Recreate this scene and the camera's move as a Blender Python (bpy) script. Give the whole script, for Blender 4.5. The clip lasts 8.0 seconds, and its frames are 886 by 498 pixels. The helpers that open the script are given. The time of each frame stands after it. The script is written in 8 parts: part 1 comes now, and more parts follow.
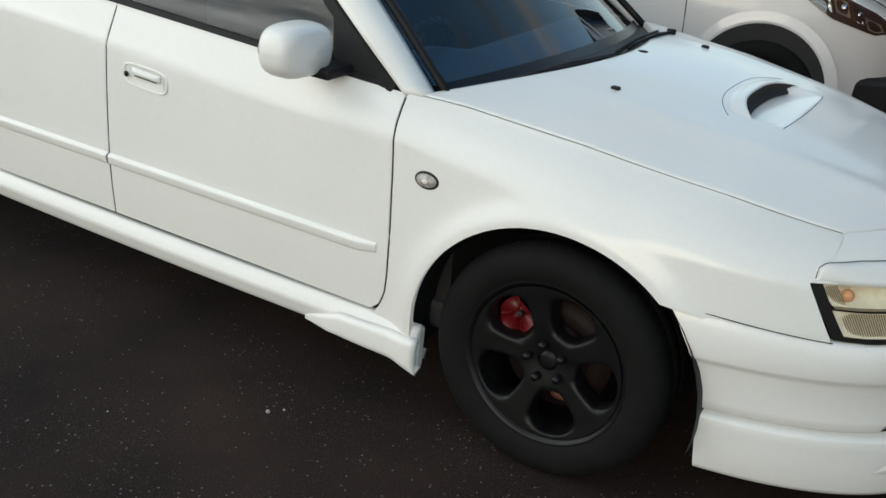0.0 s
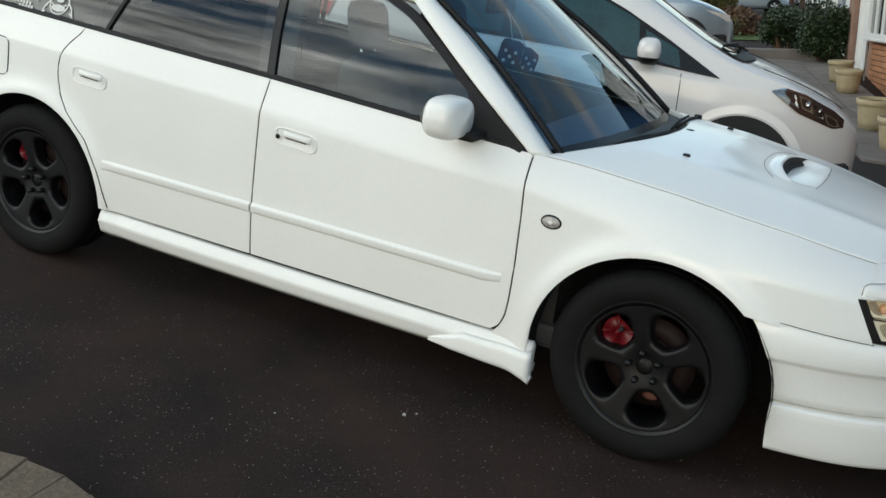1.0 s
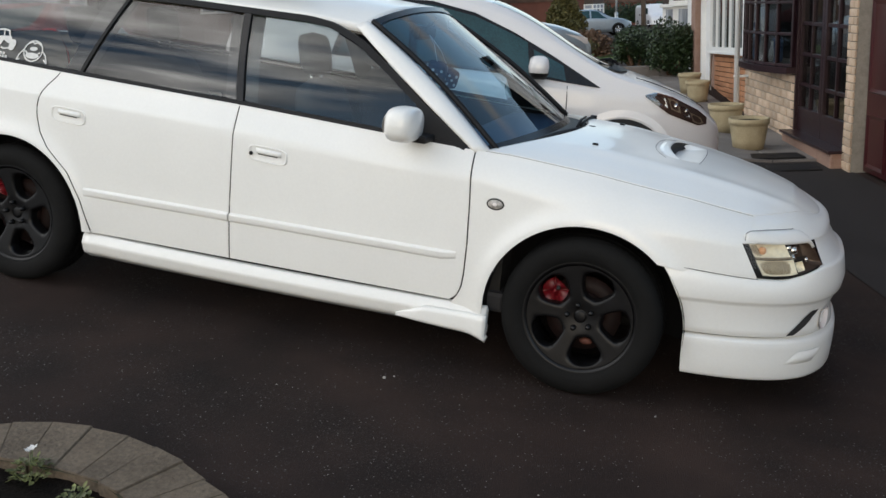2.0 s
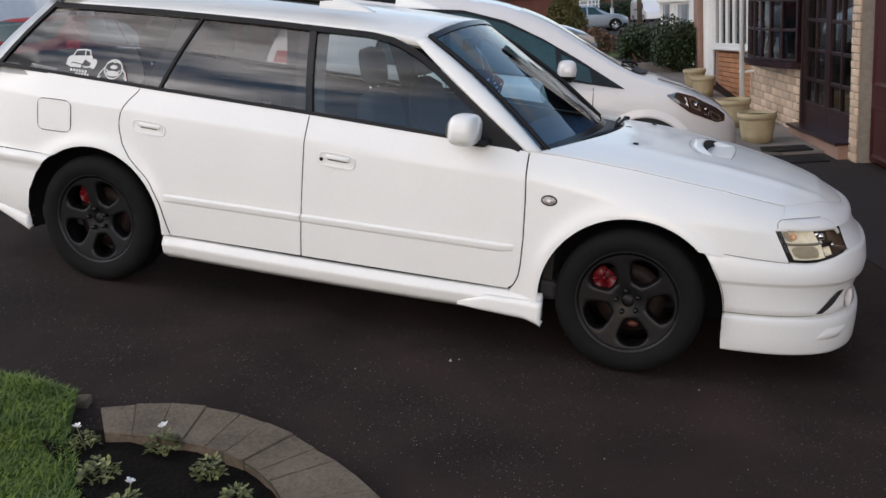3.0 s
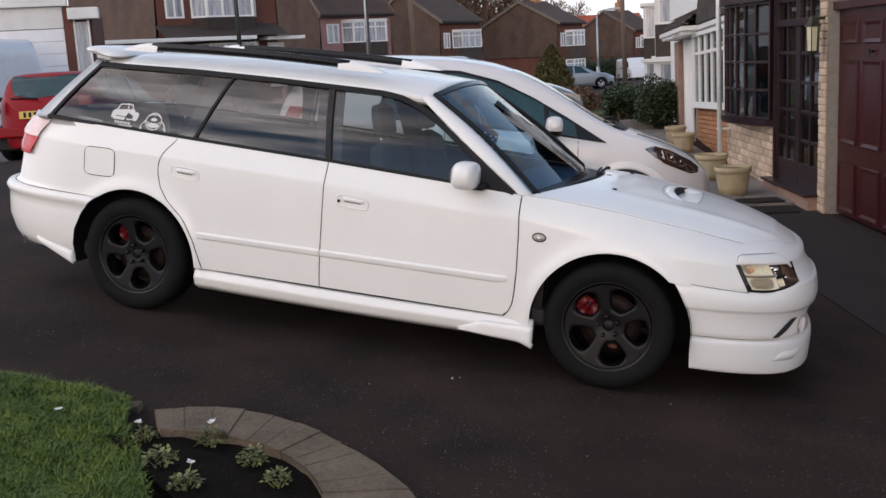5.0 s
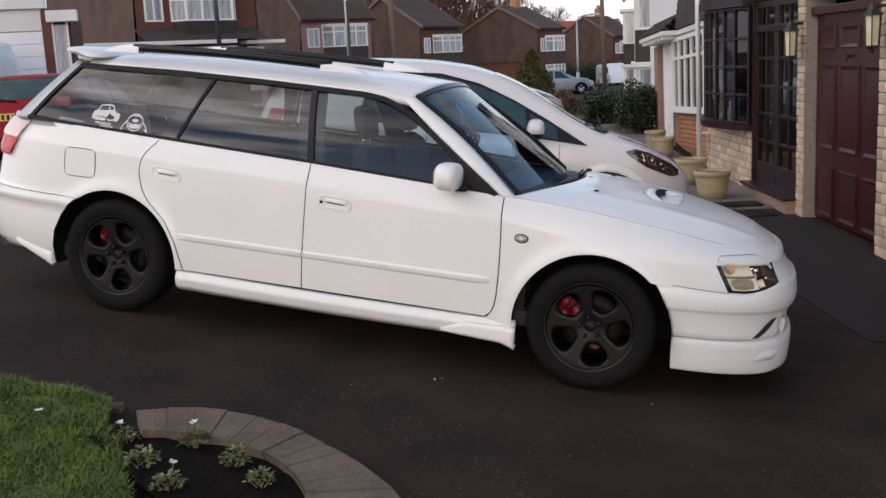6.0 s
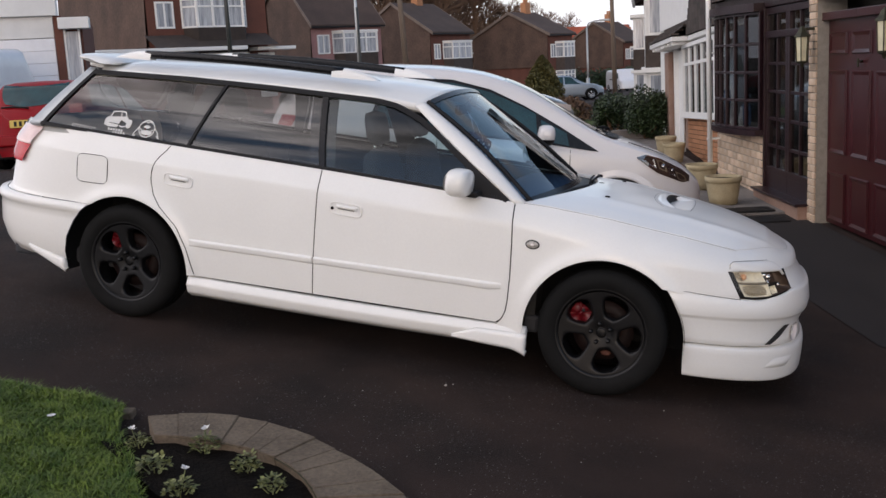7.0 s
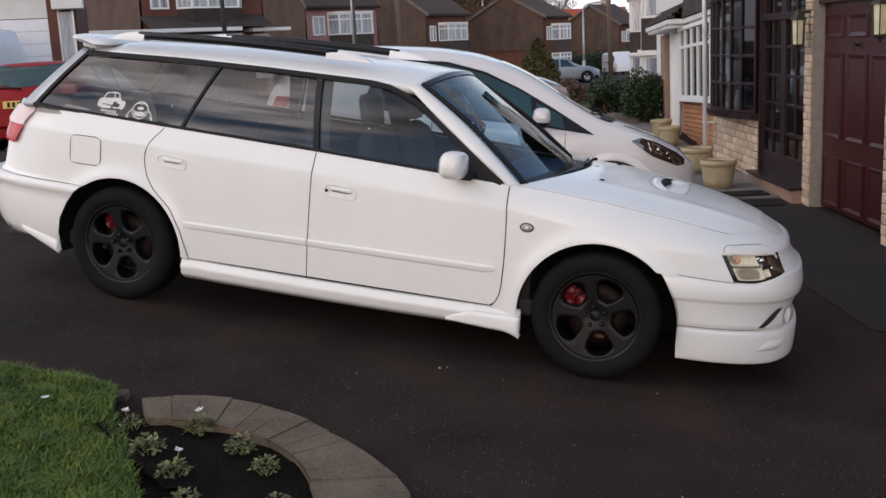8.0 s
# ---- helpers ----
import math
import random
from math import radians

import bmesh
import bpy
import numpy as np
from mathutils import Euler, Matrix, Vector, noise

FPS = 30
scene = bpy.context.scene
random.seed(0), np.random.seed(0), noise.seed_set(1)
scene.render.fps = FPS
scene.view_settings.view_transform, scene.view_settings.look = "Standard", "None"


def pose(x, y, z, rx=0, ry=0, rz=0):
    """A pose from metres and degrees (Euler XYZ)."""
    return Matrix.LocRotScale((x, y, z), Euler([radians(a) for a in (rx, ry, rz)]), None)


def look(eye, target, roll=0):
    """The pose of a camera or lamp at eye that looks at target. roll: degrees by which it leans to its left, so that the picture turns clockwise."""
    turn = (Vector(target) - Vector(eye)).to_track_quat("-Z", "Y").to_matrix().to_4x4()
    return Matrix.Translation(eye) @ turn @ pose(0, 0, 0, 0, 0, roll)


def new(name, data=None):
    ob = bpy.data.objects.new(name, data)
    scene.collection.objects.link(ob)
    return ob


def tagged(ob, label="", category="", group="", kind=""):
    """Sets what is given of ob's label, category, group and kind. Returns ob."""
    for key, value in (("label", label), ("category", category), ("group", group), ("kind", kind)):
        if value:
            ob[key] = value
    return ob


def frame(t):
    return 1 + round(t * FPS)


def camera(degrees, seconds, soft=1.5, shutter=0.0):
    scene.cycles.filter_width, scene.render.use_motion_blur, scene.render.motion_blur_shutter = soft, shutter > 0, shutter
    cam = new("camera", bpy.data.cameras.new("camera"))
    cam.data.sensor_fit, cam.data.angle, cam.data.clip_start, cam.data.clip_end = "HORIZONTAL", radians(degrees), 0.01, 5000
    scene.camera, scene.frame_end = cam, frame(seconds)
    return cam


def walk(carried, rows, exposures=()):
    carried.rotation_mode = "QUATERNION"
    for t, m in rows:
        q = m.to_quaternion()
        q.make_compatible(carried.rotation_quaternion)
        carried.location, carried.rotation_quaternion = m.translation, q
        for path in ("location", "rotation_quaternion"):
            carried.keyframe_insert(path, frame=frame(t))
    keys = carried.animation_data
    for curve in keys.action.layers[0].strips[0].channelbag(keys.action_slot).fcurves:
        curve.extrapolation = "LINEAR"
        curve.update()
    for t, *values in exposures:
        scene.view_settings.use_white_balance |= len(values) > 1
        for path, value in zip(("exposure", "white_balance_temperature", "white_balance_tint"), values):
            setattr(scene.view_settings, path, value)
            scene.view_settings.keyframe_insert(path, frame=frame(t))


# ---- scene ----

# ---- camera ----
cam = camera(47.0, 8.0)
EXPOSURES = [(0.0, 0.16, 6640, 5), (0.5, 0.15, 6640, 5), (1.0, 0.23, 6540, 4), (1.7, 0.22, 6580, 8), (3.5, 0.19, 6640, 19), (6.0, 0.06, 6760, 21), (8.0, 0.03, 6760, 21)]
PATH = [
    (0, (1.507, -3.417, 1.353), (0.973, -1.627, 0.64), -2.0),
    (0.3, (1.33, -3.639, 1.369), (1.038, -1.763, 0.74), -0.8),
    (0.5, (1.171, -3.782, 1.342), (0.896, -1.915, 0.68), -0.9),
    (0.8, (1.047, -4.044, 1.372), (0.702, -2.156, 0.809), 1.3),
    (1, (1.013, -4.227, 1.39), (0.659, -2.334, 0.851), 0.5),
    (1.2, (0.944, -4.372, 1.425), (0.637, -2.476, 0.866), -0.4),
    (1.5, (0.825, -4.575, 1.445), (0.615, -2.653, 0.933), 0.3),
    (1.7, (0.819, -4.738, 1.376), (0.685, -2.798, 0.906), -0.9),
    (2.8, (0.549, -5.285, 1.447), (0.432, -3.354, 0.942), -4.2),
    (3, (0.529, -5.344, 1.469), (0.429, -3.405, 0.99), -3.6),
    (3.5, (0.415, -5.488, 1.47), (0.486, -3.53, 1.069), -2.8),
    (3.7, (0.412, -5.569, 1.471), (0.419, -3.608, 1.078), -3.7),
    (4, (0.411, -5.692, 1.475), (0.372, -3.729, 1.092), -3.6),
    (4.2, (0.432, -5.782, 1.477), (0.36, -3.824, 1.073), -2.7),
    (4.5, (0.459, -5.915, 1.487), (0.374, -3.959, 1.076), -2.5),
    (4.7, (0.478, -5.959, 1.508), (0.392, -3.998, 1.124), -2.9),
    (6, (0.465, -5.984, 1.489), (0.434, -4.019, 1.121), -2.9),
    (6.5, (0.461, -5.981, 1.492), (0.412, -4.014, 1.132), -3.1),
    (7, (0.46, -5.984, 1.49), (0.41, -4.016, 1.134), -3.0),
    (7.5, (0.461, -5.984, 1.49), (0.41, -4.016, 1.136), -3.0),
    (8, (0.464, -5.98, 1.49), (0.422, -4.018, 1.1), -2.8),
]
walk(cam, [(t, look(eye, target, roll)) for t, eye, target, roll in PATH], EXPOSURES)

# ---- world, sun, exposure ----
world = bpy.data.worlds.new("sky")
scene.world = world
world.use_nodes = True
wn, wl = world.node_tree.nodes, world.node_tree.links
wn.clear()
SUN_AZ, SUN_EL = 186.0, 10.0          # azimuth from +y towards +x, elevation
az, el = radians(SUN_AZ), radians(SUN_EL)
SUN_DIR = Vector((math.sin(az) * math.cos(el), math.cos(az) * math.cos(el), math.sin(el)))
sky = wn.new("ShaderNodeTexSky")
sky.sky_type, sky.sun_disc = "NISHITA", False
sky.sun_elevation, sky.sun_rotation = radians(SUN_EL), az
sky.air_density, sky.dust_density, sky.ozone_density = 1.1, 0.7, 1.5
tc = wn.new("ShaderNodeTexCoord")
# streaky clouds, thicker towards -x, plus an added bright bank lighting glass and fronts
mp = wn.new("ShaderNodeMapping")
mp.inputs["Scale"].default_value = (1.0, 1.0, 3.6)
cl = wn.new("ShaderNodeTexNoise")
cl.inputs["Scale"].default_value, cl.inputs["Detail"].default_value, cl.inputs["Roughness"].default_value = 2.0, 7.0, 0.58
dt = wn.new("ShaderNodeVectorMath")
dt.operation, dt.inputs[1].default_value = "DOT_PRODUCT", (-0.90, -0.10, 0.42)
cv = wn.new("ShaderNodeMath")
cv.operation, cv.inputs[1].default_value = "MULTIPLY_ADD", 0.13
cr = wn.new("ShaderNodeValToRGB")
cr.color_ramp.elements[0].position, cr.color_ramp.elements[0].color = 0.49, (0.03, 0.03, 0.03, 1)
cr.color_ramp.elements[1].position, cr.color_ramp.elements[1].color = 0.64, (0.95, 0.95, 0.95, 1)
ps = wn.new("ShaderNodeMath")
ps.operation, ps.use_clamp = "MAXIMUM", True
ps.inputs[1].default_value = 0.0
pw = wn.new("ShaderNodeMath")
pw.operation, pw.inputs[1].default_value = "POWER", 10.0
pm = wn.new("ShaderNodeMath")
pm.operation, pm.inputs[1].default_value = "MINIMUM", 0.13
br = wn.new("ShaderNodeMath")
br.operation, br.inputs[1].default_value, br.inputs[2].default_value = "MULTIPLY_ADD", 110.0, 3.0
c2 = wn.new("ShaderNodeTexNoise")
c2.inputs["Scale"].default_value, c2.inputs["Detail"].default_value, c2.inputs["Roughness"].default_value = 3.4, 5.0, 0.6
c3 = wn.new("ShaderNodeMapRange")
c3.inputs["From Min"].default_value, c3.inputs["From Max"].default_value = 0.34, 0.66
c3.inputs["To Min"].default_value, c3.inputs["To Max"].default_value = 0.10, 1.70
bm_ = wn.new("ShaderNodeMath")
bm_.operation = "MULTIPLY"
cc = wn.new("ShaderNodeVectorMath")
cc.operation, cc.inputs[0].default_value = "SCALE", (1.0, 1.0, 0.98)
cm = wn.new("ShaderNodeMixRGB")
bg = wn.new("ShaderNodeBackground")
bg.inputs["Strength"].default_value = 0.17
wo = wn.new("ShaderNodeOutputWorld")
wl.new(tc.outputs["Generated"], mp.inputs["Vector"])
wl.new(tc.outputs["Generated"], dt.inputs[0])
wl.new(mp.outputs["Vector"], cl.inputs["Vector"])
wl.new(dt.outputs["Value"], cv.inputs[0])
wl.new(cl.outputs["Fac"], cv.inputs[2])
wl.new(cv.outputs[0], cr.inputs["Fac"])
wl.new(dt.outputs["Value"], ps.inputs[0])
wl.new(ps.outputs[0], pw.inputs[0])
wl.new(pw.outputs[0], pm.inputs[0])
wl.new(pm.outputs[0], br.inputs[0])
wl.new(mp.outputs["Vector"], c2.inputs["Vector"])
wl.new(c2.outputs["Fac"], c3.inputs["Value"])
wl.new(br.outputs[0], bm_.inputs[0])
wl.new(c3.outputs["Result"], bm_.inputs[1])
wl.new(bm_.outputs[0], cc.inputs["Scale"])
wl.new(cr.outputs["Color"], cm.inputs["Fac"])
sat = wn.new("ShaderNodeHueSaturation")
sat.inputs["Saturation"].default_value, sat.inputs["Value"].default_value = 1.25, 1.6
wl.new(sky.outputs["Color"], sat.inputs["Color"])
wl.new(sat.outputs["Color"], cm.inputs["Color1"])
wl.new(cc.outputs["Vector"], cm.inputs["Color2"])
# pale haze along the horizon
sp = wn.new("ShaderNodeSeparateXYZ")
hz1 = wn.new("ShaderNodeMath")
hz1.operation, hz1.use_clamp, hz1.inputs[0].default_value = "SUBTRACT", True, 1.0
hz2 = wn.new("ShaderNodeMath")
hz2.operation, hz2.inputs[1].default_value = "POWER", 2.8
hm = wn.new("ShaderNodeMixRGB")
hm.inputs["Color2"].default_value = (5.6, 6.1, 6.8, 1)
wl.new(tc.outputs["Generated"], sp.inputs[0])
wl.new(sp.outputs["Z"], hz1.inputs[1])
wl.new(hz1.outputs[0], hz2.inputs[0])
wl.new(hz2.outputs[0], hm.inputs["Fac"])
wl.new(cm.outputs["Color"], hm.inputs["Color1"])
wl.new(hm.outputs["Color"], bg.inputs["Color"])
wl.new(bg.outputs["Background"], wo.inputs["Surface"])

sun = new("sun", bpy.data.lights.new("sun", "SUN"))
sun.data.energy, sun.data.angle, sun.data.color = 0.60, radians(34), (1.0, 0.89, 0.76)
sun.matrix_world = look(SUN_DIR * 60, (0, 0, 0))

# ---- materials ----
def make(name, base, rough=0.5, metal=0.0, second=None, var=0.12, scale=6.0, fine=90.0, bump=0.0, bscale=120.0,
         coat=0.0, crough=0.05, spec=0.5, amount=0.5, rvar=0.08, stretch=(1, 1, 1), island=0.0, emit=None):
    m = bpy.data.materials.new(name)
    m.use_nodes = True
    n, l = m.node_tree.nodes, m.node_tree.links
    b = n["Principled BSDF"]
    co = n.new("ShaderNodeTexCoord")
    ma = n.new("ShaderNodeMapping")
    ma.inputs["Scale"].default_value = stretch
    l.new(co.outputs["Object"], ma.inputs["Vector"])
    n1 = n.new("ShaderNodeTexNoise")
    n1.inputs["Scale"].default_value, n1.inputs["Detail"].default_value = scale, 4.0
    n2 = n.new("ShaderNodeTexNoise")
    n2.inputs["Scale"].default_value, n2.inputs["Detail"].default_value = fine, 3.0
    for q in (n1, n2):
        l.new(ma.outputs["Vector"], q.inputs["Vector"])
    mixf = n.new("ShaderNodeMath")
    mixf.operation = "MULTIPLY_ADD"
    mixf.inputs[1].default_value, mixf.inputs[2].default_value = 0.45, 0.0
    add = n.new("ShaderNodeMath")
    add.operation = "MULTIPLY_ADD"
    add.inputs[1].default_value = 0.55
    l.new(n2.outputs["Fac"], mixf.inputs[0])
    l.new(n1.outputs["Fac"], add.inputs[0])
    l.new(mixf.outputs[0], add.inputs[2])
    ramp = n.new("ShaderNodeValToRGB")
    c2 = second if second else tuple(min(1.0, c * (1 + var)) for c in base)
    c1 = base if second else tuple(c * (1 - var) for c in base)
    ramp.color_ramp.elements[0].position, ramp.color_ramp.elements[0].color = amount - 0.14, (*c1, 1)
    ramp.color_ramp.elements[1].position, ramp.color_ramp.elements[1].color = amount + 0.14, (*c2, 1)
    l.new(add.outputs[0], ramp.inputs["Fac"])
    colour = ramp.outputs["Color"]
    if island:
        oi = n.new("ShaderNodeObjectInfo")
        ge = n.new("ShaderNodeNewGeometry")
        sm = n.new("ShaderNodeMath")
        sm.operation = "ADD"
        l.new(oi.outputs["Random"], sm.inputs[0])
        l.new(ge.outputs["Random Per Island"], sm.inputs[1])
        fr = n.new("ShaderNodeMath")
        fr.operation = "FRACT"
        l.new(sm.outputs[0], fr.inputs[0])
        mr = n.new("ShaderNodeMapRange")
        mr.inputs["To Min"].default_value, mr.inputs["To Max"].default_value = 1 - island, 1 + island
        l.new(fr.outputs[0], mr.inputs["Value"])
        hs = n.new("ShaderNodeHueSaturation")
        l.new(mr.outputs["Result"], hs.inputs["Value"])
        l.new(colour, hs.inputs["Color"])
        colour = hs.outputs["Color"]
    l.new(colour, b.inputs["Base Color"])
    rr = n.new("ShaderNodeMapRange")
    rr.inputs["To Min"].default_value, rr.inputs["To Max"].default_value = max(0.02, rough - rvar), min(1, rough + rvar)
    l.new(add.outputs[0], rr.inputs["Value"])
    l.new(rr.outputs["Result"], b.inputs["Roughness"])
    b.inputs["Metallic"].default_value = metal
    b.inputs["Coat Weight"].default_value = coat
    b.inputs["Coat Roughness"].default_value = crough
    b.inputs["Specular IOR Level"].default_value = spec
    if bump:
        n3 = n.new("ShaderNodeTexNoise")
        n3.inputs["Scale"].default_value, n3.inputs["Detail"].default_value = bscale, 5.0
        l.new(ma.outputs["Vector"], n3.inputs["Vector"])
        bp = n.new("ShaderNodeBump")
        bp.inputs["Strength"].default_value, bp.inputs["Distance"].default_value = min(1.0, bump), 0.01
        l.new(n3.outputs["Fac"], bp.inputs["Height"])
        l.new(bp.outputs["Normal"], b.inputs["Normal"])
    if emit:
        b.inputs["Emission Color"].default_value = (*emit[:3], 1)
        b.inputs["Emission Strength"].default_value = emit[3]
    return m


def glass(name, tint, ior=1.5, rough=0.0):
    m = bpy.data.materials.new(name)
    m.use_nodes = True
    n, l = m.node_tree.nodes, m.node_tree.links
    n.clear()
    o = n.new("ShaderNodeOutputMaterial")
    mx = n.new("ShaderNodeMixShader")
    tr = n.new("ShaderNodeBsdfTransparent")
    tr.inputs["Color"].default_value = (*tint, 1)
    gl = n.new("ShaderNodeBsdfGlossy")
    gl.inputs["Roughness"].default_value = rough
    # gloss that rises towards grazing view, alike from both sides of the pane
    lw = n.new("ShaderNodeLayerWeight")
    lw.inputs["Blend"].default_value = 0.5
    po = n.new("ShaderNodeMath")
    po.operation, po.inputs[1].default_value = "POWER", 5.0
    f0 = ((ior - 1) / (ior + 1)) ** 2
    fr = n.new("ShaderNodeMath")
    fr.operation, fr.inputs[1].default_value, fr.inputs[2].default_value = "MULTIPLY_ADD", 1 - f0, f0
    l.new(lw.outputs["Facing"], po.inputs[0])
    l.new(po.outputs[0], fr.inputs[0])
    l.new(fr.outputs[0], mx.inputs["Fac"])
    l.new(tr.outputs["BSDF"], mx.inputs[1])
    l.new(gl.outputs["BSDF"], mx.inputs[2])
    l.new(mx.outputs["Shader"], o.inputs["Surface"])
    return m


PAINT = make("white car paint", (0.80, 0.80, 0.775), 0.38, var=0.02, scale=3, coat=0.6, rvar=0.04, crough=0.10)
PAINT2 = make("pearl white car paint", (0.74, 0.72, 0.71), 0.33, var=0.02, scale=3, coat=0.8, rvar=0.03)
RED_PAINT = make("red car paint", (0.24, 0.003, 0.008), 0.4, var=0.05, scale=3, coat=0.0, spec=0.2)
SILVER = make("silver blue car paint", (0.30, 0.36, 0.42), 0.35, metal=0.5, var=0.05, coat=0.6)
VAN_WHITE = make("white van paint", (0.72, 0.74, 0.78), 0.35, var=0.04, coat=0.5)
RUBBER = make("tyre rubber", (0.0055, 0.0055, 0.0055), 0.8, spec=0.18, var=0.3, scale=20, bump=0.15, bscale=200)
RIM = make("satin black alloy", (0.0040, 0.0040, 0.0046), 0.42, metal=0.0, var=0.3, scale=30, bump=0.03, spec=0.32)
BLACK = make("black plastic trim", (0.010, 0.010, 0.011), 0.55, spec=0.22, var=0.2, scale=25)
GLOSS_BLACK = make("gloss black trim", (0.008, 0.008, 0.009), 0.25, spec=0.3, var=0.2)
SEAM = make("dark panel gap", (0.02, 0.02, 0.02), 0.8, var=0.2)
CALIPER = make("red caliper paint", (0.13, 0.004, 0.008), 0.4, var=0.15, scale=30)
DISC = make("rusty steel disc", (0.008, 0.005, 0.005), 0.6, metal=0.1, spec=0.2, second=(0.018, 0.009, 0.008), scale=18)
BELL = make("rusty iron", (0.09, 0.030, 0.020), 0.7, second=(0.15, 0.055, 0.038), scale=22)
CHROME = make("chrome", (0.75, 0.75, 0.76), 0.12, metal=1.0, var=0.05)
REFLECTOR = make("lamp reflector", (0.88, 0.82, 0.66), 0.35, metal=0.0, var=0.1, scale=40)
LAMP_DARK = make("dark lamp housing", (0.075, 0.052, 0.040), 0.3, metal=0.3, var=0.2)
LAMP_TAUPE = make("taupe lamp plastic", (0.30, 0.25, 0.18), 0.4, var=0.1, scale=40)
AMBER = make("amber bulb", (0.72, 0.38, 0.20), 0.3, var=0.1)
TAIL_RED = make("red tail lens", (0.52, 0.003, 0.007), 0.2, var=0.1, coat=0.05, spec=0.3)
TAIL_CLEAR = make("clear tail lens", (0.75, 0.70, 0.68), 0.12, var=0.08, coat=1.0)
REPEATER = make("smoked clear lens", (0.36, 0.34, 0.31), 0.15, var=0.35, scale=60, coat=0.8)
LAMP_COVER = glass("glossy lamp cover", (0.80, 0.80, 0.78), 2.4)
LENS = glass("clear lamp lens", (0.93, 0.92, 0.88), 1.45)
GLASS = glass("green tinted car glass", (0.80, 0.92, 0.92), 1.75)
PRIVACY = glass("dark tinted car glass", (0.57, 0.57, 0.56), 1.78)
SCREEN_GLASS = glass("windscreen glass", (0.50, 0.68, 0.84), 1.8)
INTERIOR = make("charcoal interior trim", (0.03, 0.032, 0.038), 0.7, var=0.15, scale=30)
DASH = make("dark blue grey dashboard", (0.035, 0.042, 0.06), 0.6, var=0.15, scale=30)
SEAT_CLOTH = make("dark seat cloth", (0.022, 0.023, 0.028), 0.9, var=0.1, scale=12)
PLUSH = make("navy plush", (0.012, 0.016, 0.05), 0.95, var=0.3, scale=80, bump=0.5)
STICKER = make("white vinyl sticker", (0.62, 0.62, 0.60), 0.5, var=0.04)
ASPHALT = make("dark asphalt", (0.0135, 0.0092, 0.0082), 0.85, spec=0.18, second=(0.056, 0.0345, 0.0275), scale=1.6, fine=300, bump=0.9, bscale=280, rvar=0.12, amount=0.52)
ROAD = make("grey road asphalt", (0.05, 0.05, 0.052), 0.8, second=(0.075, 0.075, 0.078), scale=0.6, fine=120, bump=0.5, bscale=120)
CONCRETE = make("damp grey concrete slab", (0.13, 0.118, 0.11), 0.8, second=(0.22, 0.20, 0.187), scale=3, fine=120, bump=0.4, island=0.08)
SOIL = make("dark garden soil", (0.004, 0.0032, 0.0026), 0.95, spec=0.1, second=(0.011, 0.008, 0.006), scale=14, fine=120, bump=1.0, bscale=60)
GRASS_BASE = make("lawn turf", (0.030, 0.060, 0.006), 0.9, second=(0.080, 0.120, 0.014), scale=5, fine=90, bump=1.0, bscale=80)
BLADE = make("grass blade", (0.040, 0.090, 0.006), 0.65, second=(0.130, 0.185, 0.018), scale=6, fine=14, island=0.30)
SETT = make("weathered brown grey sett", (0.092, 0.067, 0.044), 0.85, second=(0.176, 0.133, 0.092), scale=7, fine=60, bump=0.7, bscale=70, island=0.06)
DAMP_STONE = make("damp dark concrete", (0.045, 0.038, 0.030), 0.9, second=(0.085, 0.072, 0.054), scale=12, fine=80, bump=0.5)
MORTAR = make("dirty mortar", (0.046, 0.042, 0.020), 0.95, var=0.25, scale=20, bump=0.4)
LEAF = make("grey green pansy leaf", (0.050, 0.066, 0.018), 0.6, second=(0.20, 0.21, 0.080), scale=30, island=0.45)
PETAL = make("white petal", (0.72, 0.70, 0.68), 0.6, var=0.06)
BUSH_LEAF = make("dark hedge leaf", (0.012, 0.026, 0.010), 0.5, second=(0.035, 0.06, 0.02), scale=5, island=0.5)
CONIFER = make("conifer green", (0.050, 0.055, 0.014), 0.7, second=(0.115, 0.095, 0.028), scale=4, island=0.4)
TWIG = make("bare twig bark", (0.10, 0.06, 0.04), 0.9, second=(0.17, 0.10, 0.06), scale=4)
BRICK_RED = make("red brown house brick", (0.105, 0.040, 0.028), 0.9, second=(0.155, 0.058, 0.040), scale=1.2, fine=25, bump=0.3, bscale=30)
BRICK_ORANGE = make("orange brick", (0.40, 0.18, 0.085), 0.9, second=(0.48, 0.23, 0.12), scale=3, fine=50, bump=0.3, island=0.12)
STONE_BRICK = make("pale buff brick", (0.46, 0.31, 0.20), 0.88, second=(0.66, 0.54, 0.42), scale=6, fine=70, bump=0.5, bscale=60, island=0.22)
BUFF_MORTAR = make("buff mortar", (0.30, 0.27, 0.23), 0.95, var=0.15, scale=20)
MAROON = make("maroon painted timber", (0.037, 0.0050, 0.0068), 0.30, spec=0.45, second=(0.053, 0.0074, 0.0096), scale=5, fine=60, bump=0.15, stretch=(1, 1, 0.15))
DARK_WOOD = make("dark stained timber", (0.014, 0.0055, 0.0078), 0.33, spec=0.38, second=(0.026, 0.0098, 0.0135), scale=8, fine=80, bump=0.2, stretch=(1, 1, 0.2))
UPVC = make("white window frame", (0.82, 0.82, 0.80), 0.4, var=0.04)
RENDER_WHITE = make("white painted render", (0.74, 0.74, 0.72), 0.85, var=0.08, scale=2, bump=0.3)
RENDER_PINK = make("pink painted render", (0.36, 0.19, 0.18), 0.85, var=0.12, scale=2)
HUNG_TILE = make("dark hung tile", (0.040, 0.030, 0.026), 0.85, second=(0.070, 0.052, 0.043), scale=3, island=0.3)
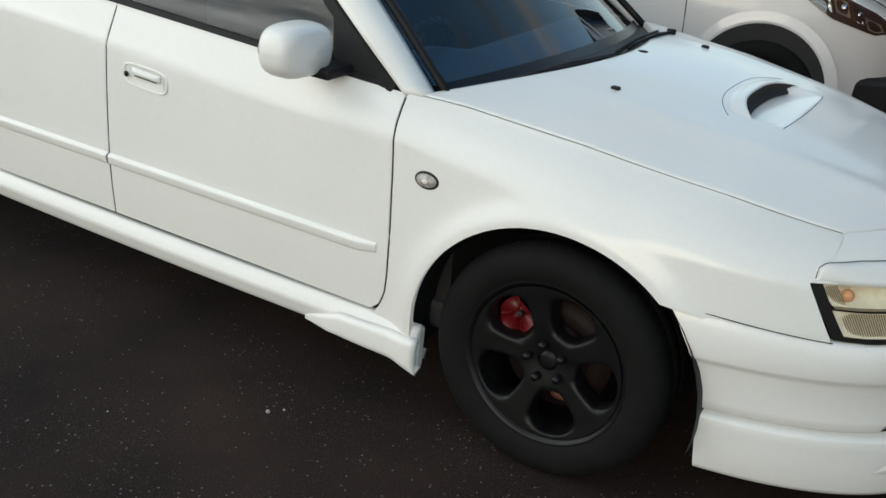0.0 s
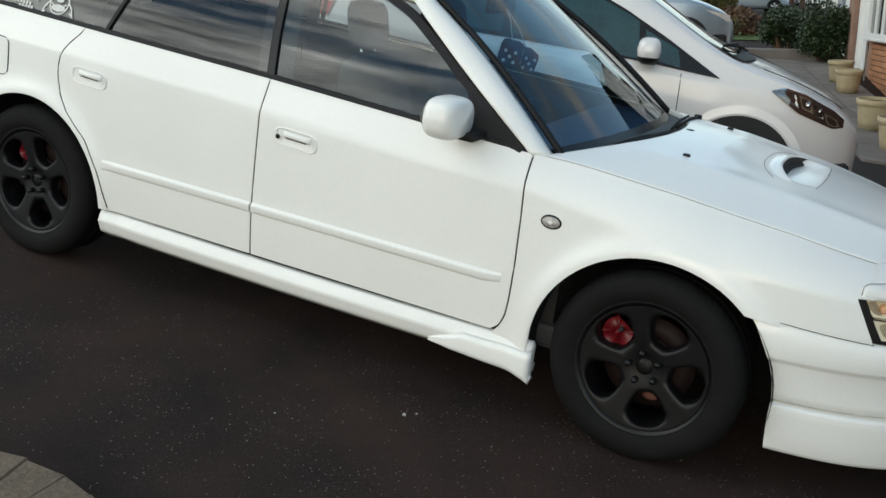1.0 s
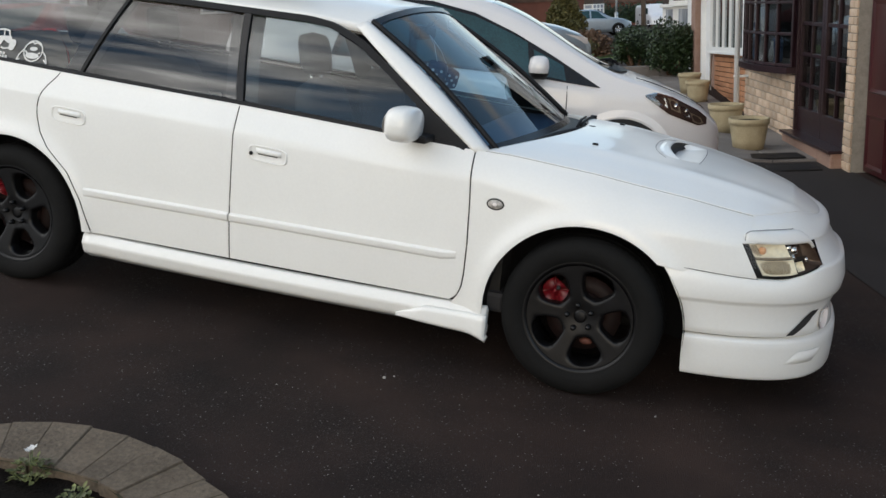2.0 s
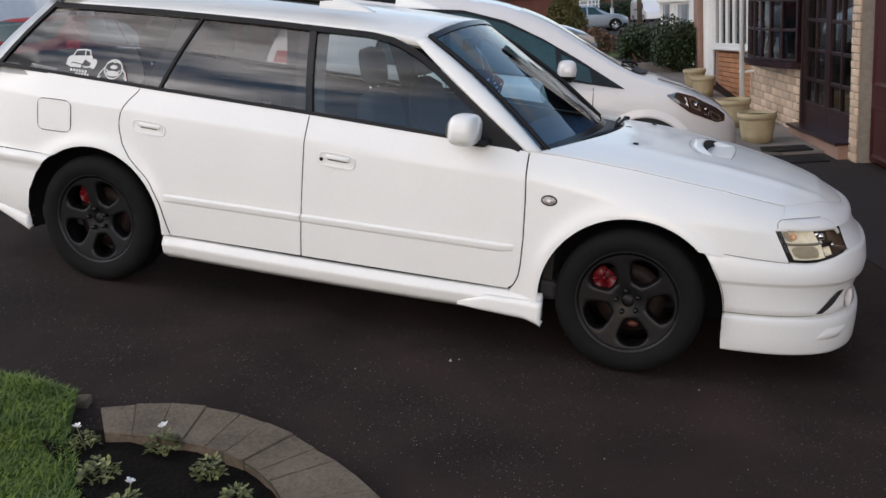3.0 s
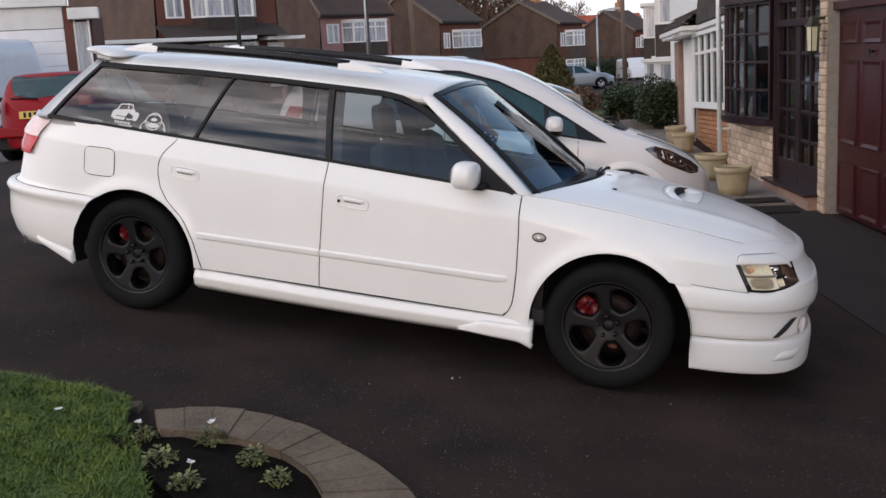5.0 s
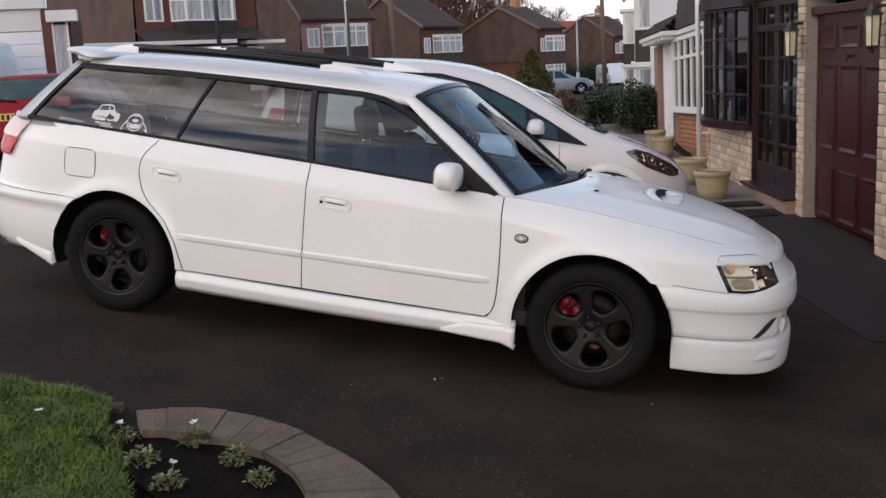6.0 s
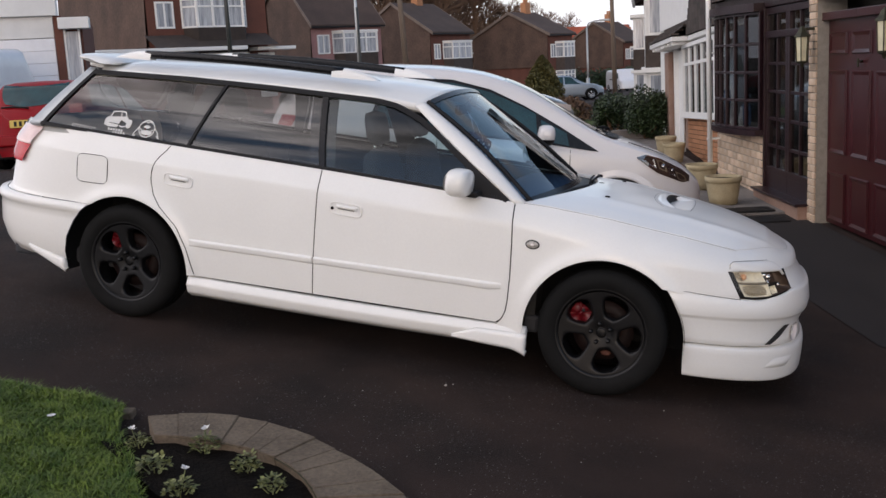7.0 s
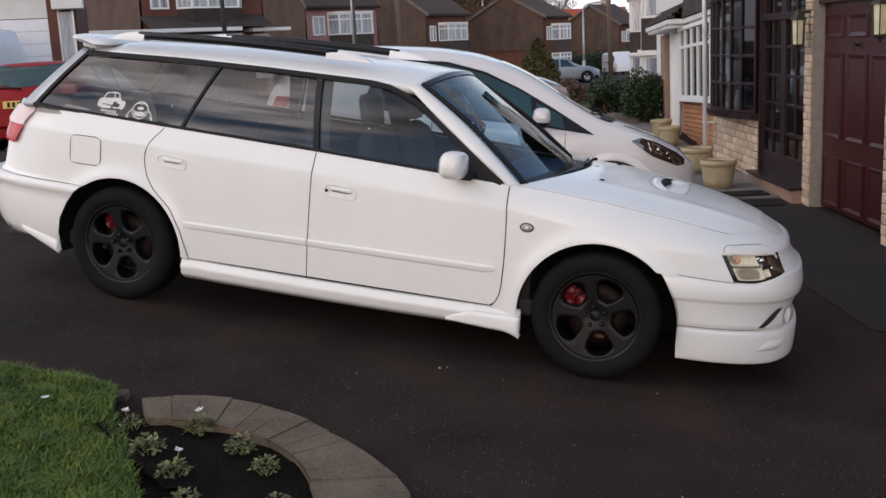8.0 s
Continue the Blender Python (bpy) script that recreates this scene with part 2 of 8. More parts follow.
GABLE = make("brown gable brick", (0.055, 0.034, 0.026), 0.9, second=(0.115, 0.072, 0.054), scale=0.8, fine=9, bump=0.7, bscale=12)
ROOF_TILE = make("brown roof tile", (0.050, 0.032, 0.027), 0.88, second=(0.085, 0.056, 0.044), scale=0.8, fine=14, bump=0.6, bscale=12, island=0.15)
VERGE = make("weathered verge board", (0.16, 0.125, 0.105), 0.85, var=0.2, scale=2)
ROOF_RED = make("red roof tile", (0.34, 0.07, 0.035), 0.85, second=(0.42, 0.10, 0.05), scale=0.8, fine=14, bump=0.5, bscale=12)
WINDOW_DARK = make("window pane with net behind", (0.14, 0.16, 0.19), 0.08, second=(0.50, 0.53, 0.57), scale=2.0, fine=6, spec=0.8, stretch=(3, 3, 0.25))
PANE = glass("window pane", (0.62, 0.66, 0.68), 1.6)
CURTAIN = make("white net curtain", (0.74, 0.73, 0.72), 0.9, var=0.3, scale=3, fine=40, stretch=(6, 6, 0.3))
BLUE_THING = make("blue ornament", (0.10, 0.18, 0.34), 0.5, var=0.3, scale=12)
# the rooms' dimness is put into this back wall colour
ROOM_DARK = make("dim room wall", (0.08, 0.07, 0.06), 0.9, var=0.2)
POT = make("buff stone pot", (0.33, 0.27, 0.16), 0.85, second=(0.44, 0.37, 0.24), scale=8, fine=80, bump=0.4)
IRON = make("dark lamp post paint", (0.025, 0.03, 0.028), 0.5, var=0.2)
GALV = make("galvanised steel", (0.42, 0.44, 0.45), 0.45, metal=0.6, var=0.12)
POLE_WOOD = make("weathered pole timber", (0.16, 0.12, 0.09), 0.9, var=0.25, scale=3, stretch=(4, 4, 0.3))
BRASS = make("dark aged lantern metal", (0.05, 0.05, 0.032), 0.45, metal=0.6, var=0.25, scale=20)
LANTERN_GLASS = make("frosted lantern glass", (0.62, 0.58, 0.40), 0.35, var=0.15, scale=10)
PLATE = make("yellow plate", (0.62, 0.46, 0.10), 0.45, var=0.05)
GRIT = make("pale grit", (0.30, 0.28, 0.26), 0.8, var=0.2)

APRON = make("black fresh asphalt", (0.016, 0.0135, 0.0132), 0.85, spec=0.3, second=(0.027, 0.0225, 0.022), scale=1.2, fine=200, bump=0.6, bscale=160)
# pale upper lens, with a white gloss highlight put into its colour
TAIL_PINK = make("pale red tail lens with gloss in its colour", (0.80, 0.60, 0.57), 0.15, var=0.1, coat=0.3)


def add_specks(m, scale, share, colour):
    """Strews pale stone chips over a ground material."""
    n, l = m.node_tree.nodes, m.node_tree.links
    b = n["Principled BSDF"]
    was = b.inputs["Base Color"].links[0].from_socket
    co = n.new("ShaderNodeTexCoord")
    vo = n.new("ShaderNodeTexVoronoi")
    vo.inputs["Scale"].default_value = scale
    l.new(co.outputs["Object"], vo.inputs["Vector"])
    se = n.new("ShaderNodeSeparateColor")
    l.new(vo.outputs["Color"], se.inputs["Color"])
    lt = n.new("ShaderNodeMath")
    lt.operation = "LESS_THAN"
    l.new(se.outputs["Red"], lt.inputs[0])
    ds = n.new("ShaderNodeMath")
    ds.operation, ds.inputs[1].default_value = "LESS_THAN", 0.35
    l.new(vo.outputs["Distance"], ds.inputs[0])
    mu = n.new("ShaderNodeMath")
    mu.operation = "MULTIPLY"
    # chips lie in loose drifts, not evenly
    dr = n.new("ShaderNodeTexNoise")
    dr.inputs["Scale"].default_value, dr.inputs["Detail"].default_value = 2.3, 4.0
    l.new(co.outputs["Object"], dr.inputs["Vector"])
    mr = n.new("ShaderNodeMapRange")
    mr.inputs["From Min"].default_value, mr.inputs["From Max"].default_value = 0.40, 0.66
    mr.inputs["To Min"].default_value, mr.inputs["To Max"].default_value = 0.15 * share, 2.0 * share
    l.new(dr.outputs["Fac"], mr.inputs["Value"])
    l.new(mr.outputs["Result"], lt.inputs[1])
    l.new(lt.outputs[0], mu.inputs[0])
    l.new(ds.outputs[0], mu.inputs[1])
    mx = n.new("ShaderNodeMixRGB")
    mx.inputs["Color2"].default_value = (*colour, 1)
    l.new(mu.outputs[0], mx.inputs["Fac"])
    l.new(was, mx.inputs["Color1"])
    l.new(mx.outputs["Color"], b.inputs["Base Color"])


add_specks(ASPHALT, 230.0, 0.13, (0.085, 0.074, 0.068))
add_specks(ASPHALT, 120.0, 0.035, (0.17, 0.155, 0.145))
add_specks(APRON, 130.0, 0.04, (0.06, 0.055, 0.05))


# ---- mesh helpers ----
def part(name, bm, material, parent=None, label="", smooth=False):
    me = bpy.data.meshes.new(name)
    bm.to_mesh(me)
    bm.free()
    if smooth:
        me.polygons.foreach_set("use_smooth", [True] * len(me.polygons))
    me.materials.append(material)
    ob = new(name, me)
    ob.parent = parent
    if label:
        ob["label"] = label
    return ob


def data_part(name, verts, faces, material, parent=None, label="", smooth=False, normals=None):
    me = bpy.data.meshes.new(name)
    me.from_pydata([tuple(v) for v in verts], [], faces)
    if smooth:
        me.polygons.foreach_set("use_smooth", [True] * len(me.polygons))
    me.update()
    if normals is not None:
        me.normals_split_custom_set_from_vertices([tuple(n) for n in normals])
    me.materials.append(material)
    ob = new(name, me)
    ob.parent = parent
    if label:
        ob["label"] = label
    return ob


def thing(name, m, label, category, group="", kind=""):
    ob = new(name)
    ob.empty_display_size = 0.2
    ob.matrix_basis = m
    return tagged(ob, label, category, group, kind)


def add_box(bm, x0, x1, y0, y1, z0, z1, bevel=0.0, m=None):
    """A box with bevelled edges added to bm."""
    made = bmesh.ops.create_cube(bm, size=1.0)["verts"]
    bmesh.ops.scale(bm, vec=(x1 - x0, y1 - y0, z1 - z0), verts=made)
    bmesh.ops.translate(bm, vec=((x0 + x1) / 2, (y0 + y1) / 2, (z0 + z1) / 2), verts=made)
    if m is not None:
        bmesh.ops.transform(bm, matrix=m, verts=made)
    if bevel:
        edges = list({e for v in made for e in v.link_edges})
        bmesh.ops.bevel(bm, geom=edges, offset=bevel, segments=2, affect="EDGES", profile=0.5)
    return made


def box(name, x0, x1, y0, y1, z0, z1, material, parent=None, bevel=0.0, label="", m=None):
    bm = bmesh.new()
    add_box(bm, x0, x1, y0, y1, z0, z1, bevel, m)
    return part(name, bm, material, parent, label)


def add_rod(bm, a, b, r, r2=None, seg=12):
    a, b = Vector(a), Vector(b)
    d = b - a
    q = d.to_track_quat("Z", "Y").to_matrix().to_4x4()
    bmesh.ops.create_cone(bm, cap_ends=True, segments=seg, radius1=r, radius2=r if r2 is None else r2, depth=d.length,
                          matrix=Matrix.Translation((a + b) / 2) @ q)


def rod(name, a, b, r, material, parent=None, r2=None, seg=12, label=""):
    bm = bmesh.new()
    add_rod(bm, a, b, r, r2, seg)
    return part(name, bm, material, parent, label, smooth=True)


def lathe(profile, seg=48, axis="z"):
    """Verts and faces of a profile of (radius, height) turned round an axis."""
    verts, faces, n = [], [], len(profile)
    for k in range(seg):
        c, s = math.cos(2 * math.pi * k / seg), math.sin(2 * math.pi * k / seg)
        for r, h in profile:
            verts.append((r * c, r * s, h) if axis == "z" else (r * c, h, r * s))
    for k in range(seg):
        k2 = (k + 1) % seg
        for i in range(n - 1):
            f = (k * n + i, k2 * n + i, k2 * n + i + 1, k * n + i + 1)
            faces.append(f if axis == "z" else f[::-1])
    return verts, faces


def grid_faces(nu, nv, flip=False, start=0):
    """Faces of nu x nv points, stored row by row along u."""
    out = []
    for j in range(nv - 1):
        for i in range(nu - 1):
            a = start + j * nu + i
            f = (a, a + 1, a + 1 + nu, a + nu)
            out.append(f[::-1] if flip else f)
    return out


def sheet(name, fn, nu, nv, material, parent=None, label="", flip=False, thick=0.0, smooth=True):
    """A surface fn(u, v) for u, v in 0..1, with a rim thick metres deep along -normal."""
    verts = [Vector(fn(i / (nu - 1), j / (nv - 1))) for j in range(nv) for i in range(nu)]
    faces = grid_faces(nu, nv, flip)
    if thick:
        bm = bmesh.new()
        vs = [bm.verts.new(v) for v in verts]
        for f in faces:
            try:
                bm.faces.new([vs[k] for k in f])
            except ValueError:
                pass
        bm.normal_update()
        rim = [e for e in bm.edges if e.is_boundary]
        nor = {v: v.normal.copy() for e in rim for v in e.verts}
        got = bmesh.ops.extrude_edge_only(bm, edges=rim)["geom"]
        for v in [g for g in got if isinstance(g, bmesh.types.BMVert)]:
            near = min(nor, key=lambda w: (w.co - v.co).length_squared)
            v.co -= nor[near] * thick
        return part(name, bm, material, parent, label, smooth)
    return data_part(name, verts, faces, material, parent, label, smooth)


def tube(name, pts, r, material, parent=None, label="", seg=8):
    bm = bmesh.new()
    rings = []
    pts = [Vector(p) for p in pts]
    for k, p in enumerate(pts):
        d = (pts[min(k + 1, len(pts) - 1)] - pts[max(k - 1, 0)]).normalized()
        q = d.to_track_quat("Z", "Y")
        rad = r(k / (len(pts) - 1)) if callable(r) else r
        rings.append([bm.verts.new(p + q @ Vector((rad * math.cos(2 * math.pi * s / seg), rad * math.sin(2 * math.pi * s / seg), 0))) for s in range(seg)])
    for a, b in zip(rings, rings[1:]):
        for s in range(seg):
            bm.faces.new((a[s], a[(s + 1) % seg], b[(s + 1) % seg], b[s]))
    bm.faces.new(rings[0][::-1])
    bm.faces.new(rings[-1])
    return part(name, bm, material, parent, label, smooth=True)

# ---- ground ----
def ramp(v, a, b):
    """A smooth step from 0 at a to 1 at b."""
    t = max(0.0, min(1.0, (v - a) / (b - a)))
    return t * t * (3 - 2 * t)


def ground_z(x, y):
    """The drive falls towards the house and levels off beside it and in the street."""
    yy = min(8.0, max(-12.0, y))
    z = 0.0190 * yy
    xx = max(-3.0, min(2.9, x))
    z -= 0.1303 * xx
    if x > 2.9:
        z -= 0.13 * min(x - 2.9, 0.6)
    far = max(0.0, min(1.0, (y - 4.0) / 9.0))
    far = far * far * (3 - 2 * far)
    if x > 2.0:
        far *= max(0.0, min(1.0, (y - 9.0) / 8.0))
    street = 0.10 - 0.0237 * max(0.0, min(y, 130.0) - 10.0)
    # a flatter shelf where the second car stands
    z += 0.11 * ramp(x, 0.0, 1.5) * ramp(-x, -2.9, -1.75) * ramp(y, 0.9, 1.5) * ramp(-y, -4.4, -3.3)
    return z * (1 - far) + far * street


def ground_sheet():
    xs = [-400, -150, -60, -30, -16, -10, -7, -5.5] + steps_(-4.8, 5.0, 50) + [6.5, 9, 14, 30, 60, 150, 400]
    ys = [-400, -120, -40, -20, -12, -9, -7.5] + steps_(-6.5, 9, 60) + [10, 12, 14, 17, 20, 23, 26, 32, 45, 70, 110, 180, 400]
    verts = [(x, y, ground_z(x, y)) for y in ys for x in xs]
    return data_part("ground", verts, grid_faces(len(xs), len(ys)), ASPHALT, None, "", True)


def steps_(a, b, n):
    return [a + (b - a) * k / (n - 1) for k in range(n)]


ground = tagged(ground_sheet(), "dark worn asphalt drive falling towards the house", "driveway", kind="structure")

# ---- the white estate car: x ahead, z up from its own ground ----
AXLE, ARCH_R, ARCH_Z = 1.325, 0.388, 0.300


def ip(x, xs, ys):
    return float(np.interp(x, xs, ys))


def belt(x):
    return ip(x, (-2.2, -1.87, -0.97, -0.2, 0.77, 0.83), (1.035, 1.025, 0.986, 0.956, 0.908, 0.905))


def hood_edge(x):
    return ip(x, (0.83, 0.97, 1.3, 1.65, 1.9, 2.05, 2.2), (0.905, 0.898, 0.866, 0.815, 0.765, 0.725, 0.66))


def top_line(x):
    return belt(x) if x < 0.83 else hood_edge(x)


def crease(x):
    return ip(x, (-2.2, -1.2, -0.2, 0.85, 1.45, 2.0), (0.925, 0.885, 0.845, 0.795, 0.70, 0.66))


def nose_x(z):
    return ip(z, (0.15, 0.30, 0.40, 0.50, 0.58, 0.66, 0.75, 0.9), (2.285, 2.295, 2.265, 2.298, 2.285, 2.238, 2.19, 2.08))


def tail_x(z):
    return ip(z, (0.2, 0.4, 0.6, 0.64, 0.9, 1.05), (-2.33, -2.42, -2.43, -2.37, -2.32, -2.26))


def half_width(x, z):
    """Half the car's width at a station and a height, below the windows."""
    zt, zc = top_line(x), crease(x)
    w = 0.842 - (0.030 * ((0.55 - z) / 0.35) ** 2 if z < 0.55 else 0.008 * ((z - 0.55) / 0.3) ** 2)
    if z > zc:
        wt = ip(x, (-2.2, -1.7, 0.7, 0.83, 1.0, 1.5, 2.2), (0.76, 0.785, 0.785, 0.775, 0.742, 0.70, 0.66))
        n = ip(x, (0.5, 1.1), (1.08, 2.1))
        w -= (w - wt) * min(1.0, (z - zc) / max(0.02, zt - zc)) ** n
    if x > 1.15:
        t = min(1.0, (x - 1.15) / (nose_x(z) - 1.15))
        w *= max(0.0, 1 - t ** 2.6) ** (1 / 2.6)
    if x < -1.35:
        t = min(1.0, (-1.35 - x) / (-1.35 - tail_x(z)))
        w *= max(0.0, 1 - t ** 3.4) ** (1 / 3.4)
    for a in (-AXLE, AXLE):
        r = math.hypot(x - a, z - ARCH_Z)
        if r < 0.55 and z > 0.2:
            w += 0.017 * math.exp(-((r - 0.395) / 0.045) ** 2)
    return w


def side_normal(x, z, s):
    e = 0.004
    wx = (half_width(x + e, z) - half_width(x - e, z)) / (2 * e)
    wz = (half_width(x, z + e) - half_width(x, z - e)) / (2 * e)
    return Vector((-max(-6, min(6, wx)), s, -max(-6, min(6, wz)))).normalized()


def arch(z, side, a):
    """Where the wheel arch's edge stands at a height, ahead (1) or behind (-1) of the axle a."""
    h = (z - ARCH_Z) / ARCH_R
    if h >= 1:
        return a
    if h <= 0:
        return a + side * (ARCH_R + 0.05 * (-h) ** 1.5)
    return a + side * ARCH_R * math.sqrt(1 - h * h)


def panel(name, patches, s, material, parent, label="", depth=0.022, off=0.0, width=None, normal=None):
    """A body panel out of patches (heights, left(z), right(z), columns, top(x) or None), with turned-in edges."""
    wf, nf = width or half_width, normal or side_normal
    verts, faces, nors = [], [], []
    for zs, left, right, nx, top in patches:
        start, nz = len(verts), len(zs)
        z0, z1 = zs[0], zs[-1]
        for z in zs:
            for i in range(nx):
                u, zz = i / (nx - 1), z
                x = left(zz) + (right(zz) - left(zz)) * u
                if top:
                    for _ in range(4):
                        zz = z0 + (z - z0) / (z1 - z0) * (top(x) - z0)
                        x = left(zz) + (right(zz) - left(zz)) * u
                n = nf(x, zz, s)
                verts.append(Vector((x, s * wf(x, zz), zz)) + n * off)
                nors.append(n)
        faces += grid_faces(nx, nz, s > 0, start)
        ring = [start + i for i in range(nx)] + [start + j * nx + nx - 1 for j in range(1, nz)]
        ring += [start + (nz - 1) * nx + i for i in range(nx - 2, -1, -1)] + [start + j * nx for j in range(nz - 2, 0, -1)]
        b = len(verts)
        for k in ring:
            verts.append(verts[k].copy())
            nors.append(nors[k])
        for k in ring:
            verts.append(verts[k] - nors[k] * depth)
            nors.append(nors[k])
        m = len(ring)
        for k in range(m):
            f = (b + k, b + m + k, b + m + (k + 1) % m, b + (k + 1) % m)
            faces.append(f if s < 0 else f[::-1])
    return data_part(name, verts, faces, material, parent, label, True, nors)


def steps(a, b, n):
    return [a + (b - a) * k / (n - 1) for k in range(n)]


def arch_steps(a, b, n):
    """Heights that follow an arch evenly from a to b."""
    lo, hi = (math.asin(max(-1, min(1, (z - ARCH_Z) / ARCH_R))) for z in (a, b))
    return [ARCH_Z + ARCH_R * math.sin(lo + (hi - lo) * k / (n - 1)) for k in range(n)]


def door_front(z):
    return ip(z, (0.30, 0.315, 0.36, 0.42, 0.54, 0.71, 0.905), (0.80, 0.822, 0.842, 0.849, 0.852, 0.846, 0.832))


def door_rear(z):
    return ip(z, (0.30, 0.446, 0.563, 0.659, 0.72, 0.792, 0.84, 0.886, 0.93, 0.98), (-0.893, -0.94, -1.004, -1.11, -1.155, -1.175, -1.174, -1.163, -1.135, -1.088))


GAP = 0.0035
TOP_Z = ARCH_Z + ARCH_R


def glass_width(x, z):
    """Half width of the upper body, from the belt to the roof's edge."""
    zb = belt(min(x, 0.8))
    t = (z - zb) / (1.345 - zb)
    w0 = ip(x, (-2.2, -1.7, 0.8), (0.745, 0.775, 0.775))
    w1 = ip(x, (-2.2, -1.6, 0.3), (0.55, 0.578, 0.570))
    return w0 + (w1 - w0) * t + 0.018 * math.sin(math.pi * max(0, min(1, t)))


def glass_normal(x, z, s):
    e = 0.004
    wx = (glass_width(x + e, z) - glass_width(x - e, z)) / (2 * e)
    wz = (glass_width(x, z + e) - glass_width(x, z - e)) / (2 * e)
    return Vector((-wx, s, -wz)).normalized()


def drip(x):
    """Height of the roof's lower edge, over the side windows and down the front pillar."""
    return ip(x, (-1.95, -1.75, -1.55, -1.1, -0.6, 0.0, 0.12, 0.26, 0.40, 0.52, 0.80), (1.29, 1.345, 1.353, 1.356, 1.352, 1.338, 1.322, 1.270, 1.182, 1.10, 0.912))


def ribbon(name, pts, width, s, material, parent, off=0.003, n=24, label=""):
    """A strip of trim along points (x, z) of the upper body's side."""
    pts = [Vector(p) for p in pts]
    lens = [0.0]
    for a, b in zip(pts, pts[1:]):
        lens.append(lens[-1] + (b - a).length)
    verts, faces = [], []
    for k in range(n):
        d = lens[-1] * k / (n - 1)
        p = Vector((ip(d, lens, [q.x for q in pts]), ip(d, lens, [q.y for q in pts])))
        d2 = min(lens[-1], d + 0.01)
        d1 = d2 - 0.02
        t = Vector((ip(d2, lens, [q.x for q in pts]) - ip(d1, lens, [q.x for q in pts]), ip(d2, lens, [q.y for q in pts]) - ip(d1, lens, [q.y for q in pts]))).normalized()
        nrm = Vector((-t.y, t.x)) * width / 2
        for q, o in ((p - nrm, -0.012), (p - nrm, off), (p + nrm, off), (p + nrm, -0.012)):
            verts.append((q.x, s * (glass_width(q.x, q.y) + o), q.y))
    for k in range(n - 1):
        for i in range(3):
            a = k * 4 + i
            f = (a, a + 4, a + 5, a + 1)
            faces.append(f[::-1] if s > 0 else f)
    return data_part(name, verts, faces, material, parent, label, False)


def plan_point(theta, z, e, ahead=True):
    """A point of the rounded plan of nose or tail, from the side (0) to the middle (pi/2)."""
    p = 2.6 if ahead else 3.4
    xc = 1.15 if ahead else -1.35
    xe = nose_x(z) + e if ahead else tail_x(z) - e
    w = (0.842 - (0.030 * ((0.55 - z) / 0.35) ** 2 if z < 0.55 else 0.008 * ((z - 0.55) / 0.3) ** 2)) + e
    return xc + (xe - xc) * math.sin(theta) ** (2 / p), w * max(0.0, math.cos(theta)) ** (2 / p)


def theta_at(x, z, e, ahead=True):
    p = 2.6 if ahead else 3.4
    xc = 1.15 if ahead else -1.35
    xe = nose_x(z) + e if ahead else tail_x(z) - e
    return math.asin(max(0.0, min(1.0, (x - xc) / (xe - xc))) ** (p / 2))


def nose_drop(x, z):
    """How far the bumper's lines fall towards the nose."""
    drop = 0.034 * min(1.0, max(0.0, (x - 1.68) / 0.5)) * max(0.0, 1 - 0.75 * (z - 0.2) / 0.37)
    if 0.5 < z < 0.572:
        # the bumper's upper edge follows the wing's foot and the lamp's lower rim
        drop += (z - 0.5) / 0.07 * ip(x, (1.60, 1.70, 1.95, 2.05, 2.13, 2.19, 2.30), (-0.014, -0.010, 0.011, 0.015, -0.004, -0.028, -0.030))
    return drop


def wrap(name, rows, start_x, material, parent, label="", ahead=True, n=61, end=None):
    """A skin that wraps round nose or tail: rows of (height, outset), from start_x(z) on one side to the same on the other."""
    verts = []
    for z, e in rows:
        t0 = theta_at(start_x(z), z, e, ahead)
        for k in range(n):
            u = 2 * k / (n - 1) - 1
            th = t0 + (math.pi / 2 - t0) * (1 - abs(u))
            if end is not None:
                th = t0 + (end - t0) * k / (n - 1)
                u = -1
            x, y = plan_point(th, z, e, ahead)
            verts.append((x, y if u > 0 else -y, z - (nose_drop(x, z) if ahead else 0.0)))
    return data_part(name, verts, grid_faces(n, len(rows), not ahead), material, parent, label, True)


